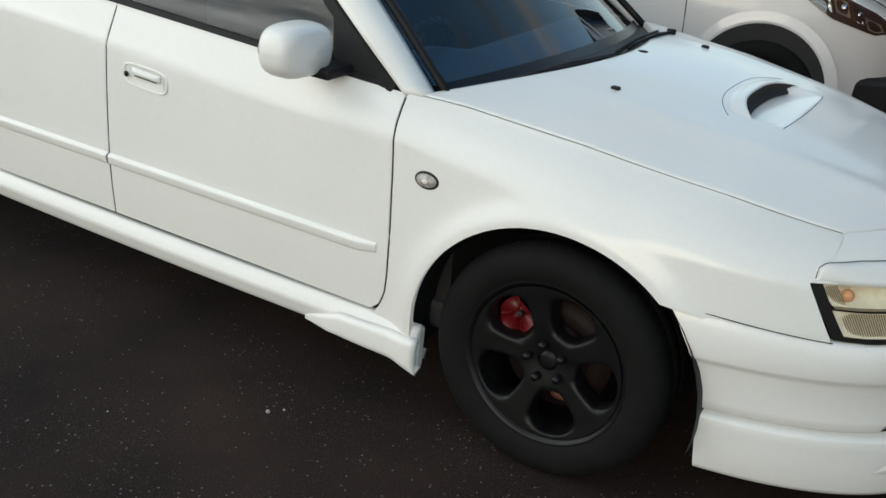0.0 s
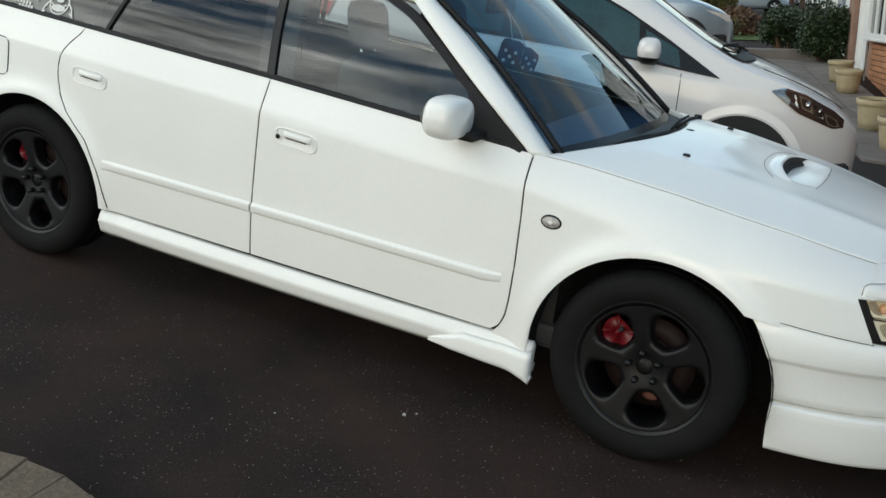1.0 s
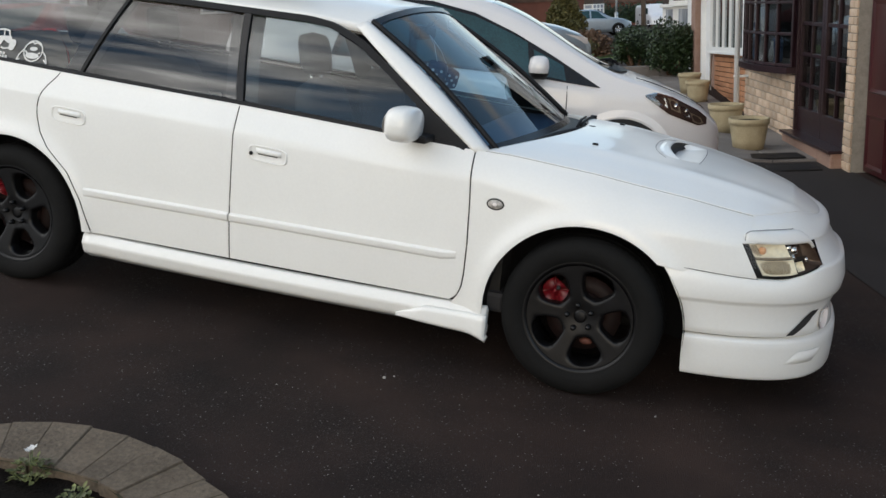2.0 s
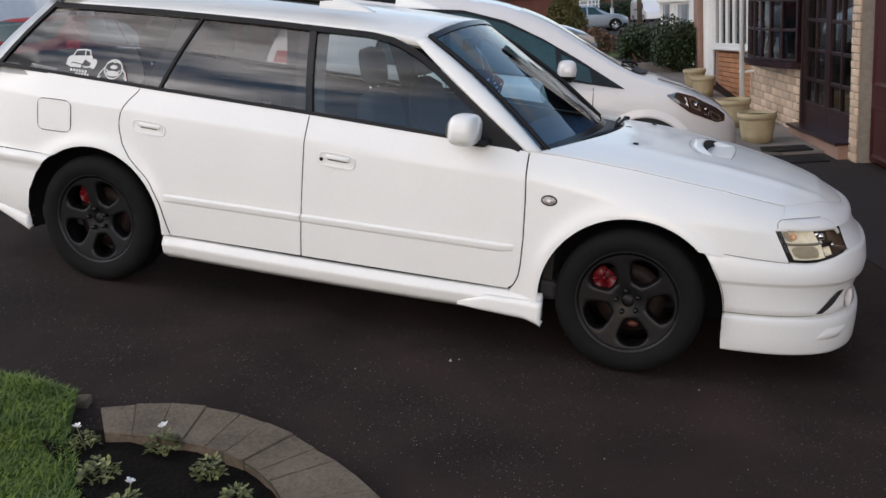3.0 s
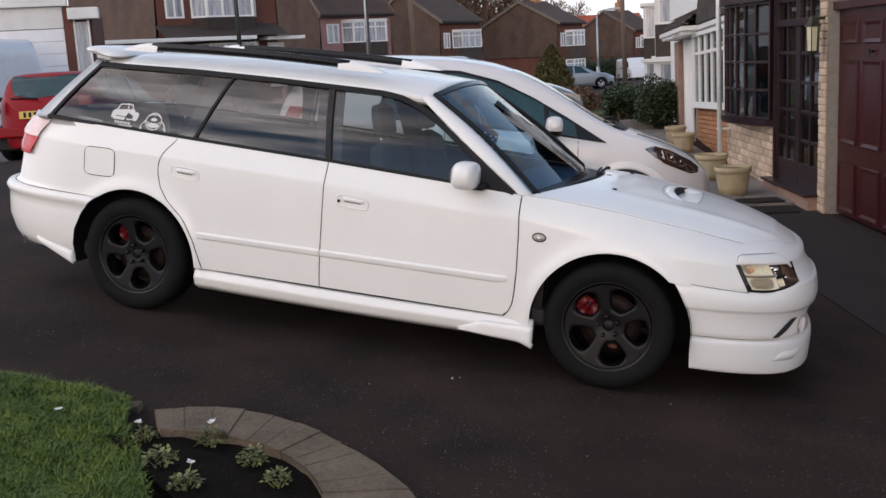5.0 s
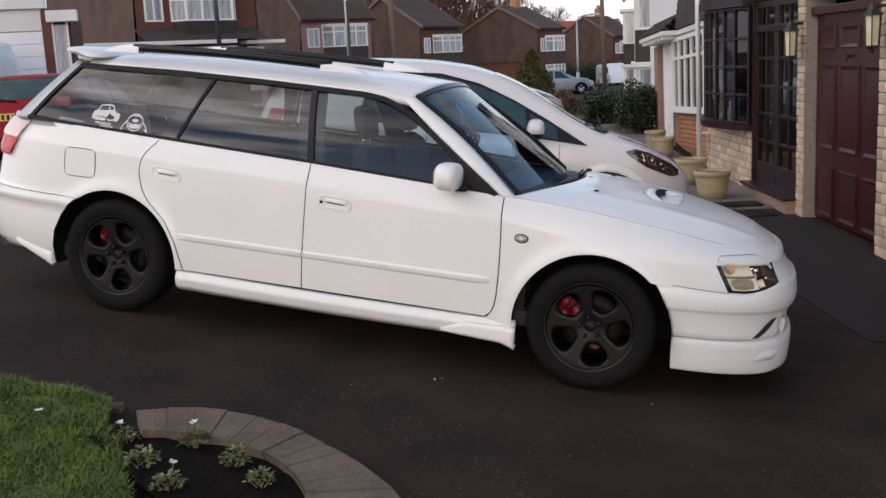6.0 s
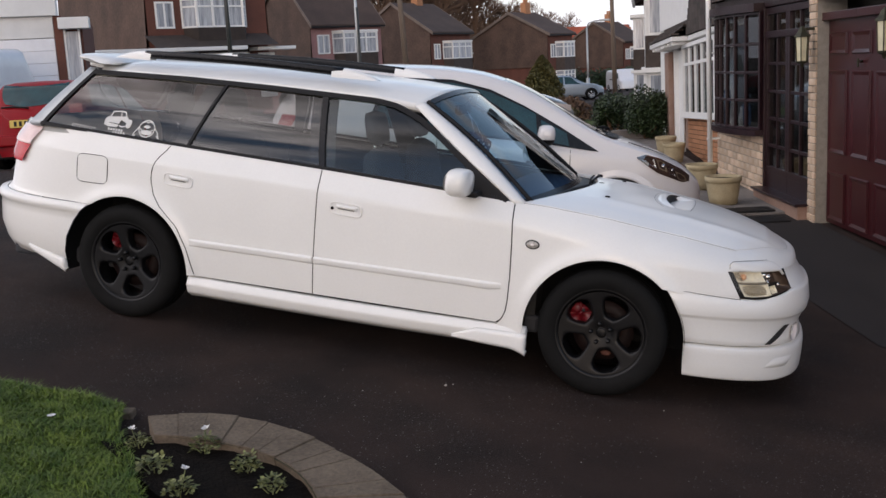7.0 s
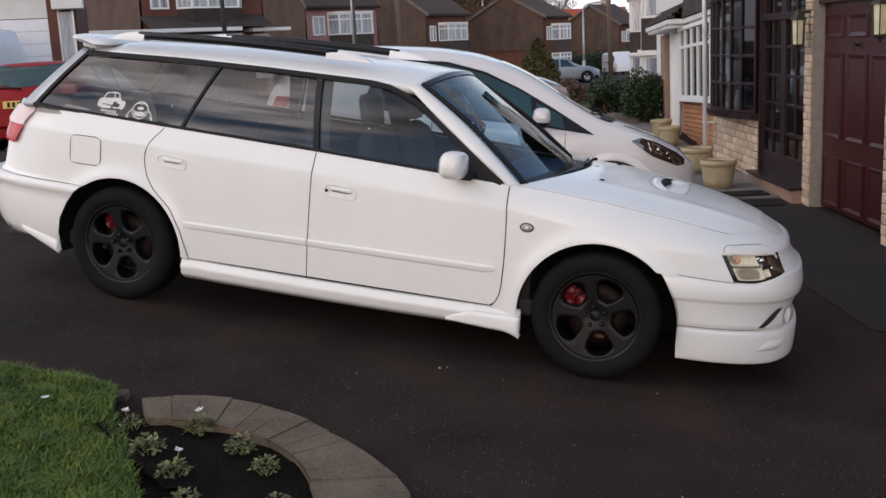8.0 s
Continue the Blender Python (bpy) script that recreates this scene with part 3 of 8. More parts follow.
def build_wheel(name, parent, centre, s, caliper_side, front):
    """A wheel with tyre, five-spoke rim, nuts, disc and caliper; s: -1 for the right side of the car."""
    w = new(name)
    w.parent = parent
    w.matrix_basis = Matrix.Translation(centre) @ (pose(0, 0, 0, 0, 0, 0) if s < 0 else pose(0, 0, 0, 0, 0, 180))
    # outer face towards -y
    R, r = 0.318, 0.222
    prof = [(r - 0.004, 0.095), (r + 0.012, 0.104), (r + 0.05, 0.112), (R - 0.022, 0.108), (R - 0.006, 0.092), (R, 0.07), (R, 0.03), (R - 0.005, 0.027), (R, 0.024),
            (R, -0.024), (R - 0.005, -0.027), (R, -0.03), (R, -0.07), (R - 0.006, -0.092), (R - 0.022, -0.106), (r + 0.055, -0.113), (r + 0.03, -0.112), (r + 0.012, -0.106), (r - 0.004, -0.095)]
    v, f = lathe(prof, 72, "y")
    data_part("tyre", v, f, RUBBER, w, "black rubber road tyre", True)
    # tread blocks across the shoulder
    bm = bmesh.new()
    for k in range(72):
        a = 2 * math.pi * k / 72
        add_box(bm, -0.0045, 0.0045, -0.070, -0.03, R - 0.006, R + 0.0008, 0, Matrix.Rotation(a, 4, "Y") @ Matrix.Rotation(0.18, 4, "Z"))
        add_box(bm, -0.0045, 0.0045, 0.03, 0.070, R - 0.006, R + 0.0006, 0, Matrix.Rotation(a + 0.03, 4, "Y") @ Matrix.Rotation(-0.18, 4, "Z"))
    tagged(part("tread", bm, RUBBER, w), kind="stuff")
    barrel = [(r + 0.004, 0.10), (r - 0.014, 0.094), (r - 0.018, 0.03), (r - 0.03, -0.02), (r - 0.022, -0.07), (r - 0.012, -0.088), (r - 0.004, -0.098), (r + 0.006, -0.1005), (r + 0.008, -0.096)]
    v, f = lathe(barrel, 64, "y")
    rim = data_part("rim", v, f, RIM, w, "satin black five-spoke alloy rim", True)
    # five broad spokes between rounded openings with deep, softened walls
    R_IN, R_OUT, SEC = 0.028, r - 0.013, math.pi / 5

    def face_y(rho):
        return ip(rho, (0.0, 0.035, 0.07, 0.12, 0.18, R_OUT), (-0.068, -0.070, -0.078, -0.083, -0.089, -0.0915))

    def power(c, e):
        return math.copysign(abs(c) ** e, c)
    spokes = [([], []) for _ in range(5)]
    NP = 48
    for k in range(5):
        mid = radians(68) + 2 * SEC * k
        for side in (1, -1):
            gv, gf = spokes[k if side > 0 else (k - 1) % 5]
            start, cols = len(gv), NP // 2 + 1
            ends, edge = [], []
            for i in range(cols):
                phi = side * math.pi * i / (cols - 1)
                rho = 0.1415 + 0.0565 * power(math.cos(phi), 0.72)
                th = ip(rho, (0.085, 0.12, 0.165, 0.2), (0.034, 0.047, 0.067, 0.066)) * power(math.sin(phi), 0.72) / rho
                dr, dt_ = rho - 0.1415, th
                t = min(((R_OUT if dr > 0 else R_IN) - 0.1415) / dr if abs(dr) > 1e-6 else 1e9, SEC / abs(dt_) if abs(dt_) > 1e-6 else 1e9)
                edge.append((rho, th))
                ends.append([0.1415 + dr * t, dt_ * t])
            for corner in ((R_OUT, side * SEC), (R_IN, side * SEC)):
                j = min(range(cols), key=lambda q: abs(ends[q][0] - corner[0]) * 6 + abs(ends[q][1] - corner[1]))
                ends[j] = list(corner)
            rows = ((0.0, 0.050), (0.0, 0.016), (0.05, 0.006), (0.14, 0.0015), (0.3, 0.0), (0.6, 0.0), (1.0, 0.0))
            for w_, back in rows:
                for (r0, t0), (r1, t1) in zip(edge, ends):
                    rho, th = r0 + (r1 - r0) * w_, mid + t0 + (t1 - t0) * w_
                    gv.append((rho * math.cos(th), face_y(rho) + back, rho * math.sin(th)))
            gf += grid_faces(cols, len(rows), side < 0, start)
    for gv, gf in spokes:
        data_part("spoke", gv, gf, RIM, rim, "", True)
    v, f = lathe([(0.0, -0.072), (0.018, -0.072), (0.022, -0.0705), (0.024, -0.066), (0.030, -0.066), (0.034, -0.071)], 40, "y")
    data_part("hub", v, f, RIM, rim, "", True)
    for k in range(5):
        a = radians(31) + 2 * math.pi * k / 5
        rod("wheel_nut", (0.05 * math.cos(a), -0.066, 0.05 * math.sin(a)), (0.05 * math.cos(a), -0.097, 0.05 * math.sin(a)), 0.0125, RIM, rim, 0.0095, 6)
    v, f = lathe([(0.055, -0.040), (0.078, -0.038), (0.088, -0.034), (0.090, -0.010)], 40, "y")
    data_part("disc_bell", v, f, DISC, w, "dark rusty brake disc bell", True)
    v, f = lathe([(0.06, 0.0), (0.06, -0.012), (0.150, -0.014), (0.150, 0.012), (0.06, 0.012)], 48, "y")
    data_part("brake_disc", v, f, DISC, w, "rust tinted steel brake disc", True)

    def cal(u, v):
        a = radians(caliper_side) + (u - 0.5) * 0.18
        rr = 0.124 + 0.030 * v
        y = -0.048 + 0.022 * (2 * v - 1) ** 2 + 0.012 * (2 * u - 1) ** 4
        return (rr * math.cos(a), y, rr * math.sin(a))
    sheet("caliper", cal, 13, 9, CALIPER, w, "red painted brake caliper", flip=False, thick=0.035)
    # dark stub added to stand for the caliper's notch
    a = radians(caliper_side - 9)
    c = Vector((0.138 * math.cos(a), -0.046, 0.138 * math.sin(a)))
    rod("caliper_notch", c, c + Vector((0, -0.012, 0)), 0.009, SEAM, w, 0.007, 10)
    # rusty foot of the hub carrier, seen low through the spokes
    if not front:
        return w
    a = radians(-76 if math.cos(radians(caliper_side)) < 0 else 256)
    c = Vector((0.112 * math.cos(a), -0.022, 0.115 * math.sin(a)))
    bm = bmesh.new()
    bmesh.ops.create_uvsphere(bm, u_segments=16, v_segments=8, radius=1.0, matrix=Matrix.Translation(c) @ Matrix.Diagonal((0.026, 0.012, 0.014, 1)))
    part("ball_joint", bm, BELL, w, "rusty ball joint", True)
    return w


def build_estate(m):
    car = thing("estate_car", m, "white five-door estate car with black five-spoke wheels, parked on the drive", "car")
    # body side panels, both sides
    for s in (-1, 1):
        g = GAP
        panel("front_door", [(steps(0.300, 0.957, 30), lambda z: -0.2 + g, lambda z: door_front(z) - g, 44, belt)], s, PAINT, car)
        panel("rear_door", [(steps(0.300, 0.99, 30), lambda z: door_rear(z) + g, lambda z: -0.2 - g, 40, belt)], s, PAINT, car)
        light_x = lambda z: ip(z, (0.556, 0.686, 0.71, 0.74), (1.953, 1.878, 1.885, 1.93))
        panel("front_wing", [
            (arch_steps(0.262, TOP_Z, 26), lambda z: door_front(max(z, 0.30)) + g, lambda z: max(arch(z, -1, AXLE), door_front(max(z, 0.3)) + g + 0.01), 12, None),
            (arch_steps(0.548, TOP_Z, 15), lambda z: arch(z, 1, AXLE) + 0.075 * max(0.0, min(1.0, (0.580 - z) / 0.004)), light_x, 20, None),
            (steps(TOP_Z, 0.90, 20), lambda z: door_front(min(z, 0.9)) + g, lambda z: 1.93 + 0.0 * z, 60, hood_edge)], s, PAINT, car)
        panel("rear_quarter", [
            (arch_steps(0.300, TOP_Z, 26), lambda z: arch(z, 1, -AXLE), lambda z: max(door_rear(z) - g, arch(z, 1, -AXLE) + 0.008), 10, None),
            (arch_steps(0.622, TOP_Z, 10), lambda z: -2.16, lambda z: arch(z, -1, -AXLE), 24, None),
            (steps(TOP_Z, 1.02, 22), lambda z: -2.16, lambda z: door_rear(z) - g, 44, belt)], s, PAINT, car)
        # dark backing behind the gaps
        inner = lambda x, z: half_width(x, z) - 0.024
        panel("door_shell", [(steps(0.27, 0.95, 14), lambda z: -1.2 if z > 0.6 else -0.95, lambda z: 0.90, 30, lambda x: belt(min(x, 0.8)) - 0.012)], s, SEAM, car, width=inner, depth=0.01)
        panel("quarter_lining", [(steps(0.76, 1.01, 8), lambda z: -2.06, lambda z: door_rear(z) + 0.05, 20, lambda x: belt(x) - 0.004)], s, INTERIOR, car, width=lambda x, z: half_width(x, z) - 0.03, depth=0.01)
        tube("door_gap", [(door_rear(z), s * (half_width(door_rear(z), z) - 0.0012), z) for z in steps(0.31, 0.985, 24)], 0.0022, SEAM, car, "", 5)
        tube("door_gap", [(door_front(z), s * (half_width(door_front(z), z) - 0.0018), z) for z in steps(0.32, 0.895, 24)], 0.0020, SEAM, car, "", 5)
        tube("door_gap", [(-0.2, s * (half_width(-0.2, z) - 0.0018), z) for z in steps(0.30, 0.95, 18)], 0.0018, SEAM, car, "", 5)
        # side skirt
        def skirt(u, v, s=s):
            x = -0.937 + (0.955 + 0.937) * u
            k = ip(v, (0, 0.25, 0.55, 0.62, 0.9, 1.0), (-0.05, 0.0, 0.012, 0.016, 0.002, -0.014))
            z = 0.172 + 0.125 * v - 0.008 * math.sin(math.pi * u)
            return (x, s * (half_width(x, 0.28) + k + 0.004 - 0.017 * math.exp(-((x - 0.95) / 0.1) ** 2) - 0.017 * math.exp(-((x + 0.95) / 0.1) ** 2)), z)
        sheet("side_skirt", skirt, 50, 14, PAINT, car, "white body-coloured side skirt", flip=s > 0, thick=0.03)

        def spat(u, v, s=s):
            x = 0.575 + (0.962 - 0.575) * u
            low = 0.19 - 0.022 * u - 0.022 * max(0, (u - 0.8) / 0.2) ** 2
            high = 0.205 + 0.055 * min(1, u * 3) + 0.005 * u
            z = low + (high - low) * v
            return (x, s * (half_width(x, 0.28) + 0.006 + 0.026 * min(1, u * 4) * (1 - (2 * v - 1) ** 6 * 0.7) - 0.016 * math.exp(-((x - 0.95) / 0.1) ** 2)), z)
        sheet("skirt_flare", spat, 26, 12, PAINT, car, flip=s > 0, thick=0.03)
        box("skirt_end", 0.930, 0.957, min(s * 0.785, s * 0.826), max(s * 0.785, s * 0.826), 0.152, 0.285, PAINT, car, 0.010)
        # rub strips along the doors
        for a, b in ((-0.925, -0.2 - g), (-0.2 + g, 0.812)):
            def strip(u, v, a=a, b=b, s=s):
                x = a + (b - a) * u
                taper = min(1.0, (b - x) / 0.05) if b > 0 else min(1.0, (x - a) / 0.07)
                z = 0.462 + 0.044 * v + (0.0 if b < 0 else 0.012 * (1 - min(1.0, (b - x) / 0.06)) * (1 - v)) + (0.008 if v > 0.5 else 0) * 0
                bulge = ip(v, (0, 0.15, 0.5, 0.8, 1.0), (-0.004, 0.008, 0.011, 0.012, -0.004))
                return (x, s * (half_width(x, z) + bulge * (0.25 + 0.75 * max(0.0, taper))), z)
            sheet("rub_strip", strip, 50, 10, PAINT, car, "white door rub strip", flip=s > 0)
        # door handles: recessed surround, pull and lock
        for hx, hz, lock in ((-0.035, 0.772, True), (-1.01, 0.812, False)):
            han = new("door_handle")
            han.parent = car

            def surround(u, v, s=s, hx=hx, hz=hz):
                a = 2 * math.pi * u
                rr = ip(v, (0, 0.35, 0.65, 1.0), (1.0, 0.985, 0.90, 0.82))
                ca, sa = math.cos(a), math.sin(a)
                x = hx + 0.092 * rr * math.copysign(abs(ca) ** 0.45, ca)
                z = hz + 0.034 * (rr - 0.06 * (1 - rr)) * math.copysign(abs(sa) ** 0.55, sa) - 0.05 * (x - hx)
                o = ip(v, (0, 0.35, 0.65, 1.0), (-0.002, 0.005, 0.004, -0.003))
                return (x, s * (half_width(x, z) + o), z)
            sheet("surround", surround, 41, 6, PAINT, han, flip=s < 0)

            def recess(u, v, s=s, hx=hx, hz=hz):
                x = hx + 0.075 * (2 * u - 1)
                z = hz + 0.028 * (2 * v - 1) - 0.05 * (x - hx)
                return (x, s * (half_width(x, z) + 0.002 - 0.003 * math.sin(math.pi * v) * math.sin(math.pi * u)), z)
            sheet("recess", recess, 9, 7, PAINT, han, flip=s > 0)

            def slot(u, v, s=s, hx=hx, hz=hz):
                x = hx + 0.045 * (2 * u - 1) + 0.004
                z = hz - 0.001 + 0.0018 * (2 * v - 1) - 0.05 * (x - hx)
                return (x, s * (half_width(x, z) + 0.0045), z)
            sheet("pull_shadow_gap", slot, 8, 3, SEAM, han, flip=s > 0)

            def pull(u, v, s=s, hx=hx, hz=hz):
                x = hx + 0.058 * (2 * u - 1) + 0.006
                z = hz + 0.012 + 0.011 * (2 * v - 1) - 0.05 * (x - hx)
                return (x, s * (half_width(x, z) + 0.004 + 0.010 * (1 - (2 * v - 1) ** 4) * (1 - (2 * u - 1) ** 8)), z)
            sheet("pull", pull, 16, 8, PAINT, han, flip=s > 0)
            if lock:
                c = Vector((hx - 0.072, s * (half_width(hx - 0.072, hz) + 0.006), hz + 0.001))
                rod("lock", c, c + Vector((0, s * 0.003, 0)), 0.0085, BLACK, han, seg=16)
        # side repeater
        ind = new("side_repeater")
        ind.parent = car
        for nm, rx, rz, o, mt in (("bezel", 0.038, 0.025, 0.006, BLACK), ("lens", 0.033, 0.020, 0.013, REPEATER), ("bulb", 0.014, 0.010, 0.0155, TAIL_CLEAR)):
            def oval(u, v, s=s, rx=rx, rz=rz, o=o):
                a = 2 * math.pi * u
                x, z = 0.95 + rx * v * math.cos(a), 0.718 + rz * v * math.sin(a)
                return (x, s * (half_width(x, z) + o * (1 - v ** 4) - 0.001), z)
            sheet(nm, oval, 29, 6, mt, ind, flip=s < 0)
        # arch liner
        for a in (-AXLE, AXLE):
            vs = []
            for k in range(27):
                an = radians(-12 + 204 * k / 26)
                for yy in (0.818, 0.55):
                    vs.append((a + (ARCH_R + 0.012) * math.cos(an), s * yy, ARCH_Z + (ARCH_R + 0.012) * math.sin(an)))
            wall = [(2 * k, 2 * k + 1, 2 * k + 3, 2 * k + 2) for k in range(26)]
            vs.append((a, s * 0.55, ARCH_Z))
            wall += [(2 * k + 1, len(vs) - 1, 2 * k + 3) for k in range(26)]
            data_part("arch_liner", vs, wall, BLACK, car, "", True)
        # side windows
        def gp(name, patches, mat, s=s, off=-0.006):
            ob = panel(name, patches, s, mat, car, "", 0.004, off, glass_width, glass_normal)
            return ob
        low = lambda x: belt(x) + 0.004
        gp("front_side_window", [(steps(0.965, 1.33, 12), lambda z: -0.185 - 0.21 * (z - 0.965), lambda z: ip(z, (0.92, 1.10, 1.182, 1.27, 1.33), (0.70, 0.50, 0.38, 0.24, 0.03)), 24, None),
                                 (steps(0.915, 0.965, 4), lambda z: -0.185 + (0.965 - z) * 3.6, lambda z: ip(z, (0.915, 0.965), (0.76, 0.655)), 20, None)], GLASS)
        gp("rear_side_window", [(steps(0.958, 1.34, 12), lambda z: ip(z, (0.98, 1.345), (-0.993, -0.862)), lambda z: -0.228 - 0.21 * (z - 0.965), 20, lambda x: drip(x) - 0.012)], PRIVACY)
        gp("quarter_window", [(steps(0.995, 1.345, 12), lambda z: ip(z, (1.02, 1.35), (-1.915, -1.685)), lambda z: ip(z, (0.98, 1.345), (-0.998, -0.867)), 28, lambda x: drip(x) - 0.012)], PRIVACY)
        # black window trims
        ribbon("belt_trim", [(-1.935, belt(-1.9) + 0.006), (-0.97, belt(-0.97) + 0.006), (-0.2, belt(-0.2) + 0.006), (0.775, 0.914)], 0.017, s, BLACK, car, 0.006, 40)
        ribbon("roof_trim", [(-1.71, 1.334), (-1.1, 1.343), (-0.6, 1.339), (0.0, 1.325), (0.12, 1.308), (0.26, 1.255), (0.40, 1.168), (0.52, 1.085), (0.79, 0.905)], 0.024, s, BLACK, car, 0.005, 60)
        ribbon("centre_pillar", [(-0.207, 0.962), (-0.285, 1.335)], 0.032, s, GLOSS_BLACK, car, 0.004, 10)
        ribbon("rear_pillar_strip", [(-0.996, 0.985), (-0.865, 1.345)], 0.016, s, BLACK, car, 0.003, 12)
        ribbon("quarter_trim", [(-1.928, 1.02), (-1.70, 1.348)], 0.020, s, BLACK, car, 0.004, 14)
        # dark inner pillar behind the quarter glass
        panel("inner_pillar", [(steps(0.99, 1.33, 6), lambda z: ip(z, (0.98, 1.345), (-1.11, -1.00) if s < 0 else (-1.05, -0.97)), lambda z: ip(z, (0.98, 1.345), (-0.99, -0.86)), 6, None)], s, INTERIOR, car,
              width=lambda x, z: glass_width(x, z) - 0.05, normal=glass_normal)
        panel("inner_centre_pillar", [(steps(0.96, 1.33, 6), lambda z: -0.30 - 0.2 * (z - 0.96), lambda z: -0.16 - 0.2 * (z - 0.96), 4, None)], s, INTERIOR, car, width=lambda x, z: glass_width(x, z) - 0.05, normal=glass_normal)
        # mirror sail
        panel("mirror_sail", [(steps(0.918, 1.06, 6), lambda z: 0.60 - (z - 0.918) * 0.35, lambda z: ip(z, (0.918, 1.06), (0.775, 0.565)), 6, None)], s, BLACK, car, off=0.001, width=glass_width, normal=glass_normal)
        # rear corner pillar between quarter glass and tailgate
        def corner(u, v, s=s):
            z = 1.02 + 0.335 * v
            x0, x1 = -1.932 + 0.235 * v, -2.05 + 0.265 * v
            x = x0 + (x1 - x0) * u
            return (x, s * (glass_width(x, z) + 0.003 - 0.05 * u * u), z)
        sheet("rear_corner_pillar", corner, 8, 14, GALV, car, "silver grey rear corner pillar", flip=s < 0, thick=0.02)
        sheet("corner_lining", lambda u, v, s=s: (corner(u, v)[0] + 0.01, corner(u, v)[1] - s * 0.035, corner(u, v)[2]), 6, 8, INTERIOR, car, flip=s < 0)
        # front pillar
        def pillar(u, v, s=s):
            a = Vector((0.825, 0.775, 0.902)).lerp(Vector((0.215, 0.606, 1.318)), v)
            a.y = glass_width(a.x, a.z) + 0.004
            b = Vector((0.890, 0.713, 0.890)).lerp(Vector((0.258, 0.540, 1.336)), v)
            b.z += 0.030 * math.sin(math.pi * v)
            p = a.lerp(b, u)
            p += Vector((0.012, 0.012, 0.010)) * math.sin(math.pi * u)
            return (p.x, s * p.y, p.z)
        sheet("front_pillar", pillar, 9, 26, PAINT, car, flip=s > 0, thick=0.02)
        tube("screen_trim", [(0.912 - 0.645 * k / 12, s * (0.693 - 0.163 * k / 12), 0.892 + 0.448 * k / 12 + 0.030 * math.sin(math.pi * k / 12)) for k in range(13)], 0.012, BLACK, car)
        # roof rail with its end caps
        pts = [(-1.42 + 1.20 * k / 20, s * (0.510 + 0.012 * math.sin(math.pi * k / 20)), 1.452 + 0.012 * math.sin(math.pi * k / 20)) for k in range(21)]
        tube("roof_rail", pts, 0.024, GLOSS_BLACK, car, "black roof rail", 10)
        for x0, x1 in ((-1.60, -1.38), (-0.28, -0.02)):
            def cap(u, v, x0=x0, x1=x1, s=s):
                x = x0 + (x1 - x0) * u
                a = math.pi * v
                lean = math.sin(math.pi * min(1, max(0, u if x0 < -1 else 1 - u)) / 2) ** 0.7
                hgt = 0.050 * lean + 0.004
                return (x, s * (0.510 + 0.032 * math.cos(a)), 1.422 + hgt * math.sin(a))
            sheet("rail_cap", cap, 18, 12, PAINT, car, "white roof rail end cap", flip=s < 0)
        # fuel flap on the right side
        if s < 0:
            pts = []
            for k in range(41):
                a = 2 * math.pi * k / 40
                ca, sa = math.cos(a), math.sin(a)
                x = -1.545 + 0.098 * math.copysign(abs(ca) ** 0.35, ca)
                z = 0.818 + 0.078 * math.copysign(abs(sa) ** 0.35, sa)
                pts.append((x, -half_width(x, z) - 0.0005, z))
            tube("fuel_flap_gap", pts, 0.0022, SEAM, car, "thin gap round the fuel flap", 5)
            def flap(u, v):
                x = -1.545 + 0.094 * (2 * u - 1)
                z = 0.818 + 0.074 * (2 * v - 1)
                return (x, -half_width(x, z) - 0.002, z)
            sheet("fuel_flap", flap, 8, 8, PAINT, car)
        # door mirror
        mir = new("door_mirror")
        mir.parent = car
        def shell(u, v, s=s):
            a = 2 * math.pi * u
            t = 2 * v - 1
            k = max(0.0, 1 - abs(t) ** 3.2) ** (1 / 3.2)
            ca, sa = math.cos(a), math.sin(a)
            x = 0.585 + 0.055 * t + 0.016 * k * ca
            rx, rz = 0.104 * k, 0.068 * k
            yy = 0.905 + rx * math.copysign(abs(ca) ** 0.62, ca)
            z = 0.988 + rz * math.copysign(abs(sa) ** 0.7, sa) + 0.02 * (yy - 0.915)
            return (0.575 + 0.062 * t, s * yy, z)
        sheet("shell", shell, 33, 17, PAINT, mir, "white door mirror shell", flip=s > 0)
        box("mirror_foot", 0.55, 0.66, min(s * 0.77, s * 0.88), max(s * 0.77, s * 0.88), 0.917, 0.945, BLACK, mir, 0.008)
        def mglass(u, v, s=s):
            a = 2 * math.pi * u
            return (0.5115, s * (0.912 + 0.066 * v * math.cos(a)), 0.986 + 0.042 * v * math.sin(a))
        sheet("mirror_glass", mglass, 25, 4, CHROME, mir)
        # headlamp: housing, reflector bowls, amber bulb, lens, eyelid
        lamp = new("headlamp")
        lamp.parent = car
        def lamp_face(u, v, inset, s=s):
            x0 = 1.877 + 0.076 * (1 - v)
            zl = ip(u, (0.0, 0.25, 0.5, 0.8, 0.95, 1.0), (0.557, 0.551, 0.553, 0.570, 0.584, 0.594))
            zh = 0.686 - 0.006 * u - 0.022 * max(0.0, (u - 0.86) / 0.14) ** 2
            z = zl + (zh - zl) * v
            t0 = theta_at(x0, z, 0)
            t1 = theta_at(2.147 + 0.040 * (1 - v), z, 0)
            th = t0 + (t1 - t0) * u
            x, y = plan_point(th, z, -inset)
            return (x, s * (y - 0.012), z)

        def bowl(u0, u1, v0, v1, slant, deep):
            return lambda u, v: lamp_face(u0 + (u1 - u0) * u - slant * v, v0 + (v1 - v0) * v, 0.008 + deep * (1 - (2 * u - 1) ** 2) * (1 - (2 * v - 1) ** 2))
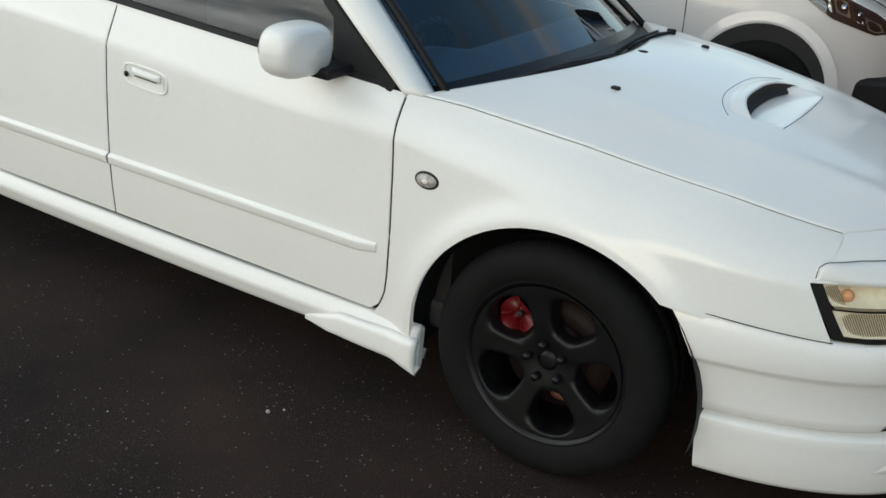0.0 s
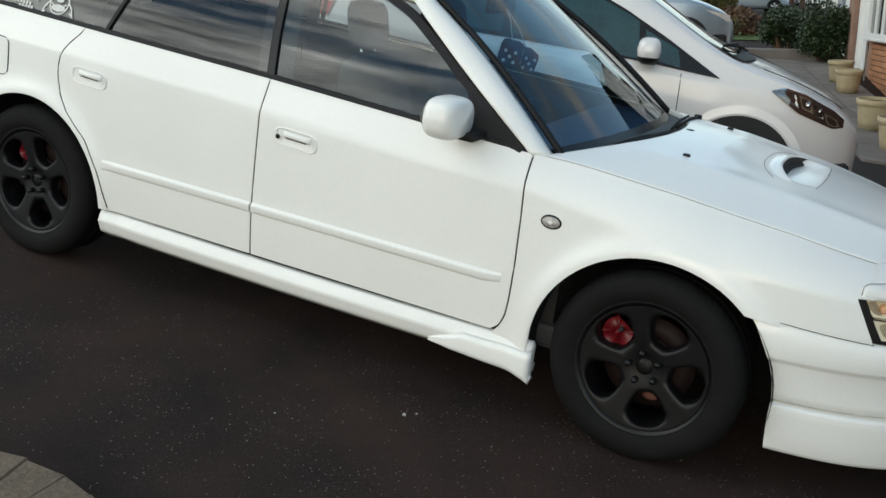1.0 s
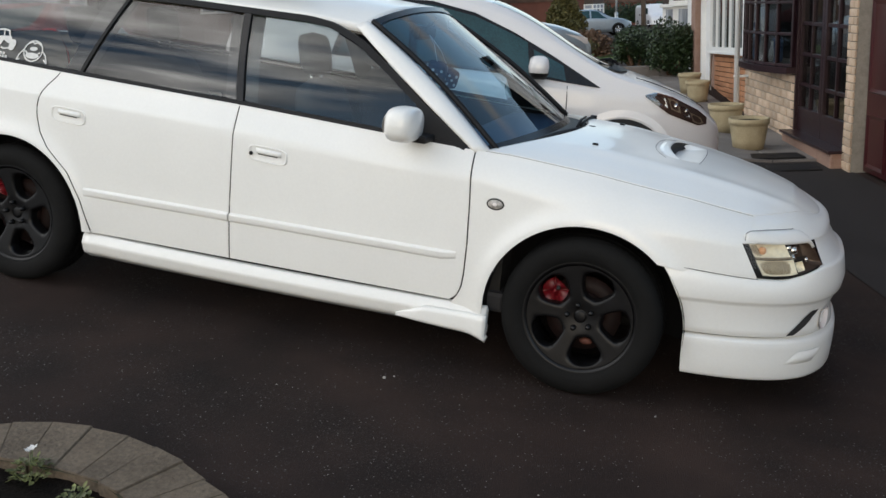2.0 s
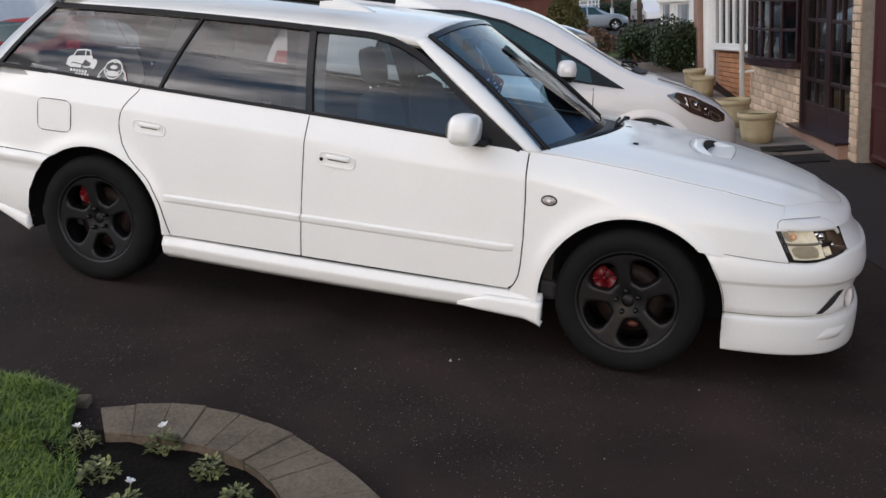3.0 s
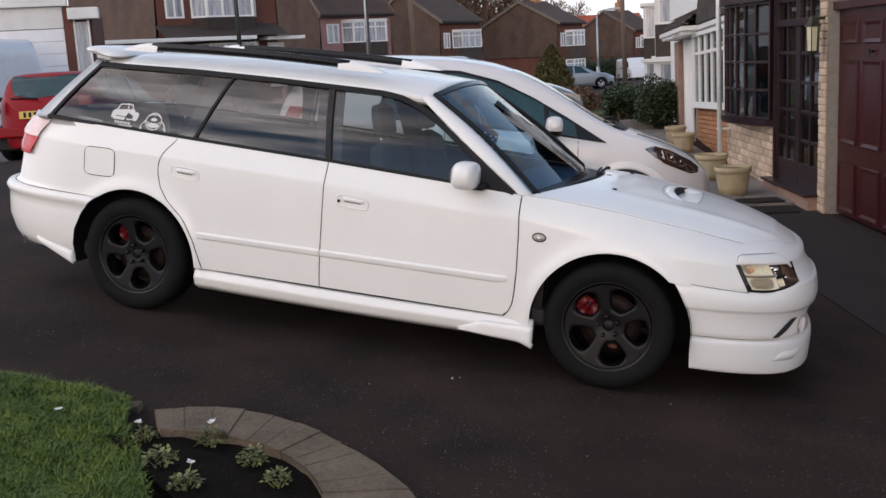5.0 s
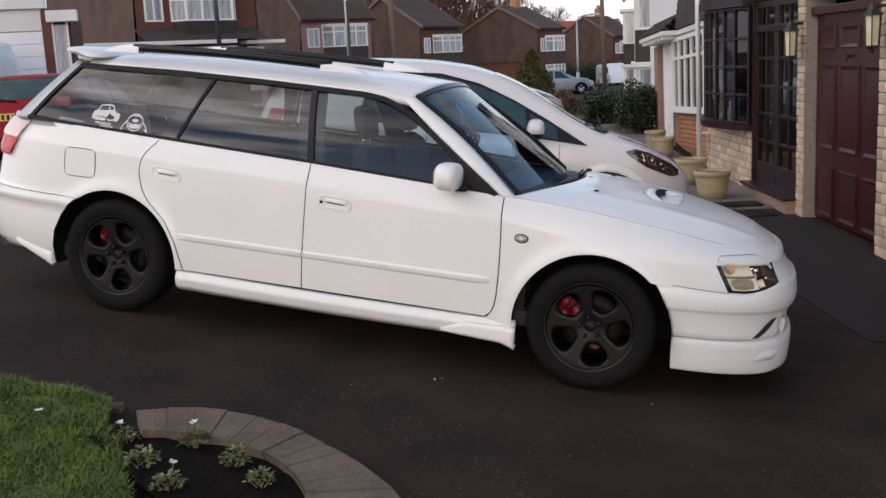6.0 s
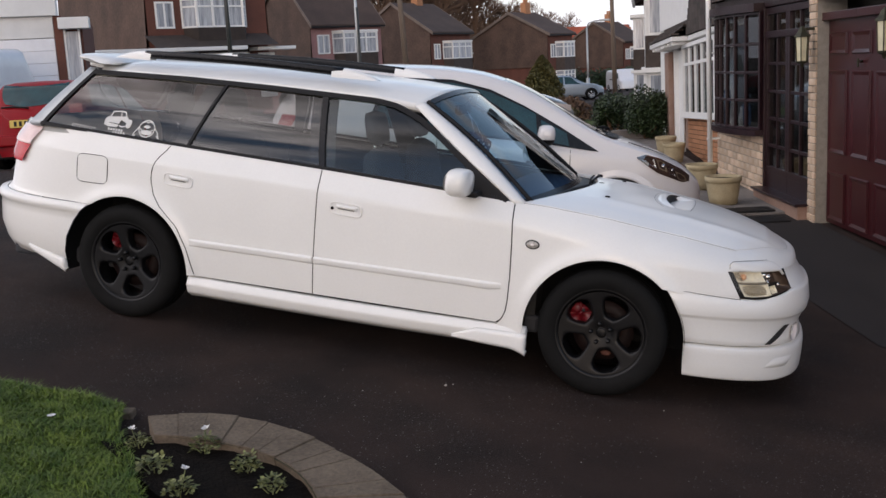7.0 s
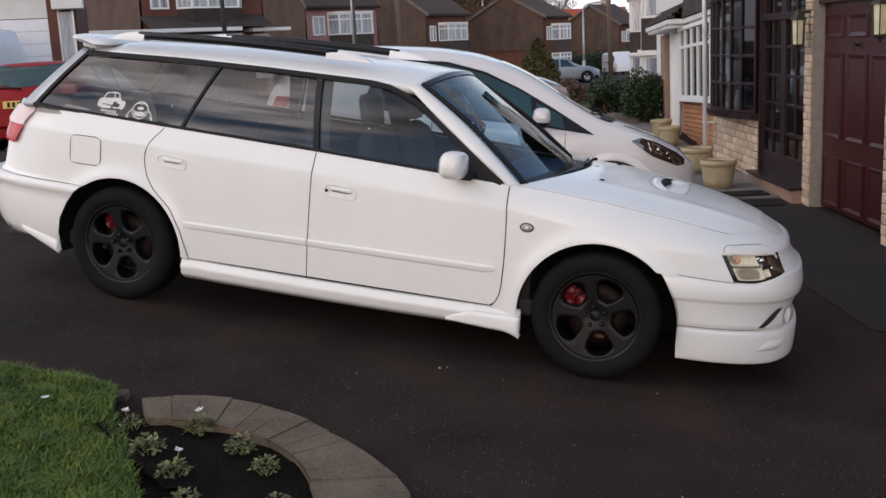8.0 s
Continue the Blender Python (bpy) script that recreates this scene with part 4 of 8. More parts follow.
        sheet("lens", lambda u, v: lamp_face(u, v, -0.004), 26, 10, LENS, lamp, "clear headlamp lens", flip=s > 0).visible_shadow = False
        sheet("housing", lambda u, v: lamp_face(u, v, 0.06 if 0.02 < u < 0.98 and 0.02 < v < 0.98 else 0.002), 26, 12, LAMP_DARK, lamp, flip=s > 0)
        sheet("rim", lambda u, v: lamp_face(0.005 + 0.075 * u - 0.01 * v, v, 0.003), 4, 8, BLACK, lamp, "black lamp rim", flip=s > 0)
        sheet("rim", lambda u, v: lamp_face(0.03 + 0.93 * u, 0.075 * v, 0.003), 20, 3, BLACK, lamp, flip=s > 0)
        sheet("reflector", bowl(0.10, 0.60, 0.08, 0.52, 0.02, 0.022), 16, 10, REFLECTOR, lamp, "ribbed cream headlamp reflector", flip=s > 0)
        sheet("reflector", bowl(0.09, 0.55, 0.60, 0.97, 0.05, 0.020), 14, 10, REFLECTOR, lamp, "cream indicator reflector", flip=s > 0)
        sheet("reflector", bowl(0.61, 0.73, 0.12, 0.42, 0.02, 0.016), 8, 8, REFLECTOR, lamp, "small pale reflector", flip=s > 0)
        sheet("divider", lambda u, v: lamp_face(0.10 + 0.49 * u, 0.52 + 0.08 * v, 0.016 - 0.006 * math.sin(math.pi * v)), 12, 5, LAMP_TAUPE, lamp, "taupe bar between the reflectors", flip=s > 0)
        bm = bmesh.new()
        for k in range(26):
            uu = 0.115 + 0.0175 * k
            add_rod(bm, lamp_face(uu, 0.10, 0.013), lamp_face(uu - 0.012, 0.49, 0.016), 0.0014, seg=5)
        for k in range(8):
            uu = 0.085 + 0.013 * k
            add_rod(bm, lamp_face(uu, 0.63, 0.012), lamp_face(uu - 0.02, 0.95, 0.012), 0.0012, seg=5)
        part("lens_ribs", bm, LAMP_TAUPE, lamp)
        c = Vector(lamp_face(0.215, 0.78, 0.014))
        bm = bmesh.new()
        bmesh.ops.create_uvsphere(bm, u_segments=14, v_segments=8, radius=0.015, matrix=Matrix.Translation(c))
        part("amber_bulb", bm, AMBER, lamp, "amber indicator bulb", True)
        for uu, vv, rr in ((0.60, 0.80, 0.017), (0.665, 0.72, 0.022), (0.64, 0.50, 0.013), (0.86, 0.32, 0.011)):
            bm = bmesh.new()
            bmesh.ops.create_uvsphere(bm, u_segments=16, v_segments=8, radius=rr, matrix=Matrix.Translation(Vector(lamp_face(uu, vv, 0.030))))
            part("projector", bm, CHROME, lamp, "", True)

        def lid(u, v, s=s):
            p = Vector(lamp_face(u * 0.98 + 0.01, 1.0, -0.003))
            q = Vector((p.x - 0.004 - 0.05 * min(1.0, 2.5 * u) - 0.01 * u, p.y * (1 - 0.022), p.z + 0.044 - 0.020 * max(0.0, 1 - u / 0.10) ** 2 - 0.012 * max(0.0, (u - 0.8) / 0.2) ** 2))
            r = p.lerp(q, v)
            r.z += 0.008 * math.sin(math.pi * v)
            r.x += 0.006 * math.sin(math.pi * v)
            return r
        sheet("lamp_eyelid", lid, 30, 7, PAINT, car, "white headlamp eyelid", flip=s > 0, thick=0.012)
        pts = [lid(0.0, 0.2), lid(0.0, 0.7)] + [lid(0.02 + 0.80 * k / 20, 0.95) for k in range(21)]
        tube("eyelid_gap", [p + Vector((0.001, s * 0.003, 0.002)) for p in pts], 0.0011, SEAM, car, "", 5)
        pts = []
        for x in steps(arch(0.582, 1, AXLE) + 0.004, 1.955, 14):
            xx, y = plan_point(theta_at(x, 0.57, 0.001), 0.57, 0.001)
            pts.append((xx, s * y, 0.5705 - nose_drop(xx, 0.57)))
        tube("bumper_gap", pts, 0.0013, SEAM, car, "", 5)
        # tail lamp
        tl = new("tail_lamp")
        tl.parent = car
        for nm, z0, z1, mt in (("red_lens", 0.80, 0.905, TAIL_RED), ("clear_lens", 0.908, 1.005, TAIL_PINK)):
            def tail(u, v, z0=z0, z1=z1, s=s):
                z = z0 + (z1 - z0) * v
                x0 = -2.055 + (z - 0.80) * 0.62
                t0 = theta_at(x0, z, 0, False)
                th = t0 + (1.30 - t0) * u
                x, y = plan_point(th, z, 0.006 * math.sin(math.pi * min(1, v + 0.2)), False)
                k = half_width(max(x, -2.1), z) / max(0.2, plan_point(theta_at(max(x, -2.1), z, 0, False), z, 0, False)[1])
                return (x, s * (y * min(1.0, k) + 0.014), z)
            sheet(nm, tail, 16, 8, mt, tl, flip=s < 0)

    # bumpers
    front_x = lambda z: arch(z, 1, AXLE) + 0.006
    wrap("front_bumper", [(0.327, -0.020), (0.335, 0.002), (0.36, 0.003), (0.40, 0.003), (0.452, 0.004), (0.462, 0.005), (0.468, 0.011), (0.476, 0.0125), (0.51, 0.011), (0.535, 0.008), (0.562, 0.003), (0.568, 0.0), (0.570, -0.02)], front_x, PAINT, car, "white front bumper")
    wrap("front_lip", [(0.166, -0.03), (0.163, 0.006), (0.168, 0.018), (0.18, 0.021), (0.24, 0.018), (0.29, 0.013), (0.314, 0.013), (0.320, 0.010), (0.324, 0.002), (0.325, -0.03)], front_x, PAINT, car, "white lower front lip spoiler")
    wrap("nose_panel", [(0.566, -0.004), (0.60, -0.008), (0.64, -0.012), (0.68, -0.03)], lambda z: nose_x(z) - 0.085, PAINT, car, "white panel between the headlamps", n=31)
    wrap("grille", [(0.585, -0.002), (0.61, -0.003), (0.645, -0.008)], lambda z: nose_x(z) - 0.0015, BLACK, car, "black front grille", n=31)
    wrap("bumper_backing", [(0.20, -0.06), (0.45, -0.06), (0.62, -0.05)], lambda z: 1.74, SEAM, car)
    for s in (-1, 1):
        vent = new("bumper_vent")
        vent.parent = car
        def slot(u, v, e, s=s):
            z = 0.342 + 0.085 * v
            w = 0.085 * (0.25 + 0.75 * math.sin(math.pi * min(1, 0.15 + 0.6 * v)))
            t = theta_at(2.09 + 0.085 * v, z, 0.0) + w * u
            x, y = plan_point(t, z, e)
            return (x, s * y, z - nose_drop(x, z))
        sheet("opening", lambda u, v: slot(u, v, 0.008), 10, 10, SEAM, vent, "dark bumper vent", flip=s > 0)
        def fog(u, v, s=s):
            a = 2 * math.pi * u
            z = 0.385 + 0.042 * v * math.sin(a)
            t = theta_at(2.225, z, 0.0) + 0.06 * v * math.cos(a)
            x, y = plan_point(t, z, 0.014 - 0.016 * (1 - v * v))
            return (x, s * y, z - nose_drop(x, z))
        sheet("fog_recess", fog, 25, 6, TAIL_CLEAR, vent, "pale round fog lamp recess", flip=s < 0)
        def scallop(u, v, s=s):
            z = 0.232 + 0.05 * v
            t = theta_at(2.10 + 0.05 * v, z, 0.018) + 0.22 * u
            x, y = plan_point(t, z, 0.020 + 0.010 * math.sin(math.pi * v) * math.sin(math.pi * u) ** 0.5)
            return (x, s * y, z - nose_drop(x, z))
        sheet("lip_bulge", scallop, 16, 8, PAINT, vent, flip=s > 0)
    rear_x = lambda z: arch(z, -1, -AXLE) - 0.006
    wrap("rear_bumper", [(0.275, -0.03), (0.28, 0.0), (0.33, 0.012), (0.42, 0.016), (0.52, 0.014), (0.555, 0.012), (0.565, 0.020), (0.585, 0.028), (0.612, 0.026), (0.618, 0.0)], rear_x, PAINT, car, "white rear bumper", ahead=False)
    for s in (-1, 1):
        def rspat(u, v, s=s):
            x = -1.722 - 0.26 * u
            z = 0.205 + 0.10 * u + (0.082 - 0.05 * u) * v
            return (x, s * (0.815 + 0.016 * (1 - (2 * v - 1) ** 4) + 0.008 - 0.03 * u), z)
        sheet("rear_flare", rspat, 14, 8, PAINT, car, flip=s < 0, thick=0.03)
    wrap("tailgate", [(0.618, -0.004), (0.64, -0.004), (0.80, -0.004), (0.92, -0.006), (1.02, -0.012), (1.03, -0.04)], lambda z: -2.165, PAINT, car, "white tailgate", ahead=False, n=41)
    def rear_glass(u, v):
        q = 2 * u - 1
        return (-2.175 + 0.37 * v + 0.09 * q * q, (0.66 - 0.09 * v) * q, 1.03 + 0.325 * v)
    sheet("tailgate_window", rear_glass, 20, 10, PRIVACY, car, flip=True)

    # bonnet
    def hood_x(u, q):
        x0 = 1.115 - 0.255 * q * q
        x1 = 2.165 - 0.26 * abs(q) ** 2.6
        return x0 + (x1 - x0) * u
    def hood_w(x):
        w = ip(x, (0.83, 1.0, 1.5, 2.2), (0.765, 0.735, 0.692, 0.63))
        t = min(1.0, max(0.0, (x - 1.15) / (2.13 - 1.15)))
        return w * max(0.0, 1 - t ** 2.6 * 0.72) ** (1 / 2.6)
    def hood_z(x, q):
        z = hood_edge(x) + ip(x, (0.8, 1.2, 1.8, 2.05, 2.2), (0.046, 0.068, 0.078, 0.070, 0.045)) * (1 - abs(q) ** 2.4)
        z += 0.006 * math.exp(-((abs(q) - 0.62) / 0.08) ** 2) * ip(x, (1.0, 1.3, 2.0, 2.15), (0, 1, 1, 0))
        return z
    SC_X0, SC_X1, SC_W = 1.498, 1.655, 0.236
    def hood(u, v):
        q = 2 * v - 1
        x = hood_x(u, q)
        y = (hood_w(x) - 0.004) * q
        z = hood_z(x, q)
        if SC_X0 < x < SC_X1 and abs(y) < SC_W:
            side = min(1.0, (SC_W - abs(y)) / 0.05)
            z -= 0.030 * side * side * (3 - 2 * side) * min(1.0, (x - SC_X0) / 0.014) * min(1.0, (SC_X1 - x) / 0.12)
        return (x, y, z + 0.002)
    sheet("bonnet", hood, 130, 111, PAINT, car, "white bonnet with an intake scoop", flip=False, thick=0.02)
    def nose_cap(u, v):
        a = Vector(hood(1.0, v)) + Vector((-0.001, 0, -0.0008))
        z = 0.684
        t1 = theta_at(1.885, z, -0.012)
        th = t1 + (math.pi / 2 - t1) * (1 - abs(2 * v - 1)) ** 0.85
        x, y = plan_point(th, z, -0.012)
        b = Vector((x, math.copysign(y, a.y), z))
        p = a.lerp(b, u)
        k = math.sin(math.pi * u)
        return p + Vector((0.012, 0.006 * (1 if a.y > 0 else -1) * abs(2 * v - 1), 0.010)) * k
    sheet("bonnet_nose", nose_cap, 10, 61, PAINT, car, "white rounded nose over the lamps", flip=False)
    # scoop: a raised shell with a dark mouth that faces ahead
    scoop = new("bonnet_scoop")
    scoop.parent = car
    def hz(x, y):
        return hood_z(x, max(-1, min(1, y / hood_w(x))))
    def hump(u, v):
        # over the top, round the lip, then down and ahead over the floor
        q = 2 * v - 1
        x = ip(u, (0, 0.5, 0.58, 0.64, 0.8, 1.0), (1.460, 1.504, 1.512, 1.511, 1.512, 1.532)) + ip(u, (0, 0.5, 1.0), (0.056, 0.066, 0.055)) * abs(q) ** 3.0
        rise = ip(u, (0, 0.12, 0.25, 0.5, 0.58, 0.64, 0.8, 1.0), (0.0, 0.002, 0.007, 0.012, 0.011, 0.007, -0.018, -0.0262))
        y = 0.250 * q
        return (x, y, hz(x, y) + 0.001 + rise * max(0.0, 1 - abs(q) ** 5.0) ** 0.8)
    sheet("shell", lambda u, v: hump(0.64 * u, v), 24, 41, PAINT, scoop, "low white scoop shell")
    # dark strip below and before the lip paints in the floor's shade
    sheet("mouth", lambda u, v: hump(0.64 + 0.36 * u, v), 10, 41, SEAM, scoop, "dark intake mouth with shade painted on its floor")
    for pts in ([(1.449 + 0.066 * abs(q) ** 3.0, 0.275 * q) for q in steps(-1, 1, 31)], [(1.664 - 0.012 * q * q, 0.228 * q) for q in steps(-1, 1, 15)]):
        tube("scoop_gap", [(x, y, hz(x, y) + 0.0015) for x, y in pts], 0.0012, SEAM, scoop)
    for s in (-1, 1):
        pts = [(x, s * (hood_w(x)), hood_edge(x) + 0.0005) for x in steps(0.87, 1.90, 30)]
        tube("bonnet_gap", pts, 0.0007, SEAM, car, "", 6)
        nz = new("washer_jet")
        nz.parent = car
        y = s * 0.375
        box("jet", 1.22, 1.244, y - 0.010, y + 0.010, hz(1.23, y) - 0.004, hz(1.23, y) + 0.009, BLACK, nz, 0.004)

    # windscreen, cowl, wipers
    def screen(u, v):
        q = 2 * u - 1
        a = Vector((1.020 - 0.140 * q * q, 0.700 * q, 0.922 - 0.036 * q * q))
        b = Vector((0.315 - 0.045 * q * q, 0.530 * q, 1.398 - 0.054 * abs(q) ** 2.2))
        p = a.lerp(b, v)
        p.z += 0.005 * math.sin(math.pi * v)
        p.x += 0.003 * math.sin(math.pi * v)
        return p
    sheet("windscreen", screen, 30, 20, SCREEN_GLASS, car, flip=False)
    sheet("screen_band", lambda u, v: Vector(screen(u, 0.962 + 0.038 * v)) + Vector((0.004, 0, 0.004)), 30, 4, GLOSS_BLACK, car, flip=False)
    sheet("screen_base_band", lambda u, v: Vector(screen(u, 0.05 * v)) + Vector((0.004, 0, 0.004)), 30, 4, GLOSS_BLACK, car, flip=False)
    def cowl(u, v):
        q = 2 * u - 1
        x = 1.020 - 0.140 * q * q + (0.145 - 0.07 * q * q) * v - 0.01
        y = (0.705 + 0.03 * v) * q
        return (x, y, 0.926 - 0.036 * q * q - 0.01 * v + 0.006)
    sheet("cowl", cowl, 30, 6, BLACK, car, "black scuttle panel below the windscreen", flip=True, thick=0.03)
    for a, b in (((1.14, 0.05, 0.937), (0.972, -0.50, 0.914)), ((1.07, 0.50, 0.930), (1.085, -0.02, 0.945))):
        wp = new("wiper")
        wp.parent = car
        A, B = Vector(a), Vector(b)
        tube("arm", [A, A.lerp(B, 0.3) + Vector((0, 0, 0.012)), A.lerp(B, 0.65) + Vector((0, 0, 0.008)), B.lerp(A, 0.2)], 0.007, BLACK, wp)
        tube("blade", [A.lerp(B, 0.12) + Vector((-0.03, 0, 0.006)), A.lerp(B, 0.5) + Vector((-0.025, 0, 0.008)), B], 0.006, BLACK, wp)
        rod("pivot", A - Vector((0, 0, 0.02)), A + Vector((0, 0, 0.012)), 0.016, BLACK, wp)

    # roof
    def roof(u, v):
        q = 2 * v - 1
        x = -1.80 + (0.318 - 0.062 * q * q + 1.80) * u
        yd = ip(x, (-1.8, -1.55, 0.0, 0.3), (0.56, 0.578, 0.570, 0.555))
        zd = ip(x, (-1.8, -1.55, -0.6, 0.0, 0.26), (1.315, 1.350, 1.352, 1.338, 1.312))
        zc = ip(x, (-1.8, -1.5, -0.9, -0.3, 0.05, 0.32), (1.385, 1.418, 1.436, 1.434, 1.420, 1.398))
        return (x, yd * q, zd + (zc - zd) * (1 - abs(q) ** 3.4))
    sheet("roof", roof, 50, 45, PAINT, car, "white roof", flip=False, thick=0.03)
    def roof_lining(u, v):
        p = Vector(roof(u, v))
        return (p.x, p.y * 0.97, p.z - 0.035)
    sheet("headlining", roof_lining, 16, 13, make("pale grey headlining", (0.34, 0.33, 0.29), 0.9, var=0.03, scale=3), car)
    def spoiler(u, v):
        q = 2 * u - 1
        a = 2 * math.pi * v
        k = max(0.0, 1 - abs(q) ** 10) ** 0.4
        chord = (0.115 + 0.03 * abs(q)) * (0.25 + 0.75 * k)
        x = -1.765 + chord * math.cos(a) + 0.06 * q * q
        z = 1.406 + 0.026 * k * math.sin(a) + 0.012 * (-math.cos(a)) - 0.012 * abs(q) ** 6
        return (x, 0.60 * q, z)
    sheet("rear_spoiler", spoiler, 61, 20, PAINT, car, "white roof spoiler", flip=False)
    box("spoiler_foot", -1.84, -1.74, -0.45, 0.45, 1.355, 1.40, PAINT, car, 0.01)

    # floor, seats, dashboard
    box("floor_pan", -2.15, 1.0, -0.72, 0.72, 0.24, 0.33, INTERIOR, car, 0.02)
    box("engine_bay", 1.0, 2.05, -0.52, 0.52, 0.22, 0.62, SEAM, car, 0.02)
    box("bulkhead", 0.90, 0.97, -0.70, 0.70, 0.30, 0.88, SEAM, car)
    box("load_floor", -2.1, -1.15, -0.55, 0.55, 0.33, 0.62, INTERIOR, car, 0.02)
    def dash(u, v):
        q = 2 * v - 1
        x = 0.47 + 0.55 * u
        hood_b = 0.05 * math.exp(-((q + 0.5) / 0.24) ** 2) * math.exp(-((u - 0.22) / 0.22) ** 2)
        return (x - 0.10 * q * q * u, 0.69 * q, 0.80 + 0.085 * math.sin(math.pi / 2 * min(1, u * 2.2)) + hood_b + 0.01 * u)
    sheet("dashboard", dash, 20, 31, DASH, car, "dark blue grey dashboard", flip=False, thick=0.22)
    st = new("steering_wheel")
    st.parent = car
    st.matrix_basis = pose(0.56, -0.36, 0.83, 0, -65, 0)
    bm = bmesh.new()
    ring = [Vector((0.185 * math.cos(2 * math.pi * k / 32), 0.185 * math.sin(2 * math.pi * k / 32), 0)) for k in range(33)]
    for a, b in zip(ring, ring[1:]):
        add_rod(bm, a, b, 0.015, seg=8)
    part("rim", bm, BLACK, st, smooth=True)
    box("boss", -0.07, 0.07, -0.06, 0.06, -0.03, 0.03, BLACK, st, 0.02)
    for a in (0, math.pi, -math.pi / 2):
        rod("spoke", (0, 0, 0), (0.18 * math.cos(a), 0.18 * math.sin(a), 0), 0.014, BLACK, st)

    def seat(x, y, width, name, lean=0.20):
        se = new(name)
        se.parent = car
        se.matrix_basis = pose(x, y, 0)
        def cushion(u, v):
            a, t = 2 * math.pi * u, 2 * v - 1
            k = max(0.0, 1 - abs(t) ** 4) ** 0.25
            ca, sa = math.cos(a), math.sin(a)
            return (0.26 * math.copysign(abs(ca) ** 0.5, ca) * k, width / 2 * t, 0.46 + 0.085 * math.copysign(abs(sa) ** 0.6, sa) * k + 0.05 * ca * k)
        sheet("cushion", cushion, 29, 15, SEAT_CLOTH, se, "dark cloth seat cushion", flip=True)
        def back(u, v):
            a, t = 2 * math.pi * u, v
            ca, sa = math.cos(a), math.sin(a)
            k = max(0.02, 1 - abs(2 * t - 1) ** 6) ** 0.3
            return (-0.22 - lean * t + 0.06 * math.copysign(abs(ca) ** 0.6, ca) * k, width / 2 * (1 - 0.18 * t * t) * math.copysign(abs(sa) ** 0.5, sa) * k, 0.48 + 0.58 * t)
        sheet("backrest", back, 29, 15, SEAT_CLOTH, se, "dark cloth backrest", flip=False)
        for yy in ((0,) if width < 0.7 else (-0.33, 0.33)):
            def rest(u, v, yy=yy):
                a, t = 2 * math.pi * u, 2 * v - 1
                ca, sa = math.cos(a), math.sin(a)
                k = max(0.0, 1 - abs(t) ** 3.5) ** (1 / 3.5)
                return (-0.245 - lean - 0.02 * t + 0.045 * ca * k, yy + 0.125 * math.copysign(abs(sa) ** 0.6, sa) * k, 1.16 + 0.095 * t)
            sheet("headrest", rest, 25, 13, SEAT_CLOTH, se, "dark padded headrest", flip=False)
            for dy in (-0.05, 0.05):
                rod("headrest_post", (-0.23 - lean, yy + dy, 1.03), (-0.24 - lean, yy + dy, 1.09), 0.006, CHROME, se)
    seat(0.30, -0.36, 0.50, "front_seat", 0.12)
    seat(0.30, 0.36, 0.50, "front_seat", 0.12)
    seat(-0.85, 0.0, 1.26, "rear_seat")

    # wheels
    for x, cs in ((AXLE, 146), (-AXLE, 128)):
        build_wheel("wheel", car, (x, -0.727, 0.318), -1, cs, x > 0)
        build_wheel("wheel", car, (x, 0.727, 0.318), 1, 180 - cs, x > 0)
    # rear-view mirror inside
    box("rear_view_mirror", 0.30, 0.335, -0.12, 0.12, 1.255, 1.315, BLACK, car, 0.012)
    rod("mirror_stem", (0.33, 0, 1.31), (0.37, 0, 1.36), 0.008, BLACK, car)
    return car


CAR_M = Matrix(((0.95426, 0.26961, 0.12922, 0), (-0.26948, 0.96282, -0.01885, 0), (-0.12950, -0.01683, 0.99144, 0), (0, 0, 0, 1)))
build_estate(CAR_M)


def on_car(x, y, z, rx=0, ry=0, rz=0):
    return CAR_M @ pose(x, y, z, rx, ry, rz)

# ---- lawn, planting bed, edging setts ----
BED = Vector((-0.540, -2.845))


def bed_outer(a):
    return ip(a, (-75, -40, -2, 20, 34, 49, 63, 74, 86, 96, 110), (1.02, 0.90, 0.81, 0.746, 0.72, 0.719, 0.747, 0.779, 0.812, 0.82, 0.80))


def bed_inner(a):
    return ip(a, (-75, -40, -2, 16, 33, 57, 71, 88, 102, 115), (0.70, 0.56, 0.48, 0.459, 0.463, 0.491, 0.517, 0.535, 0.566, 0.61))


def bed_point(a, r, h=0.0):
    x, y = BED.x + r * math.cos(radians(a)), BED.y + r * math.sin(radians(a))
    return Vector((x, y, ground_z(x, y) + h))


def lawn_edge(y):
    """The lawn's edge towards the drive and the bed."""
    return 0.012 + ip(y + 0.085, (-9, -6.5, -3.6, -2.82, -2.6, -2.3, -2.09, -1.90, -1.80), (-0.75, -0.75, -0.62, -0.64, -0.73, -0.865, -0.975, -1.02, -1.05))


def lawn_front(x):
    return ip(x, (-3.6, -1.7, -1.4, -1.12, -1.03), (-1.235, -1.675, -1.745, -1.82, -1.86))


def turf(x, y):
    """The lawn's uneven height over the drive; it falls away at the edge."""
    d = max(0.0, min(1.0, (lawn_front(x) - y) / 0.10))
    return 0.028 + 0.034 * d * (2 - d) + 0.014 * noise.noise(Vector((x * 6, y * 6, 0)))


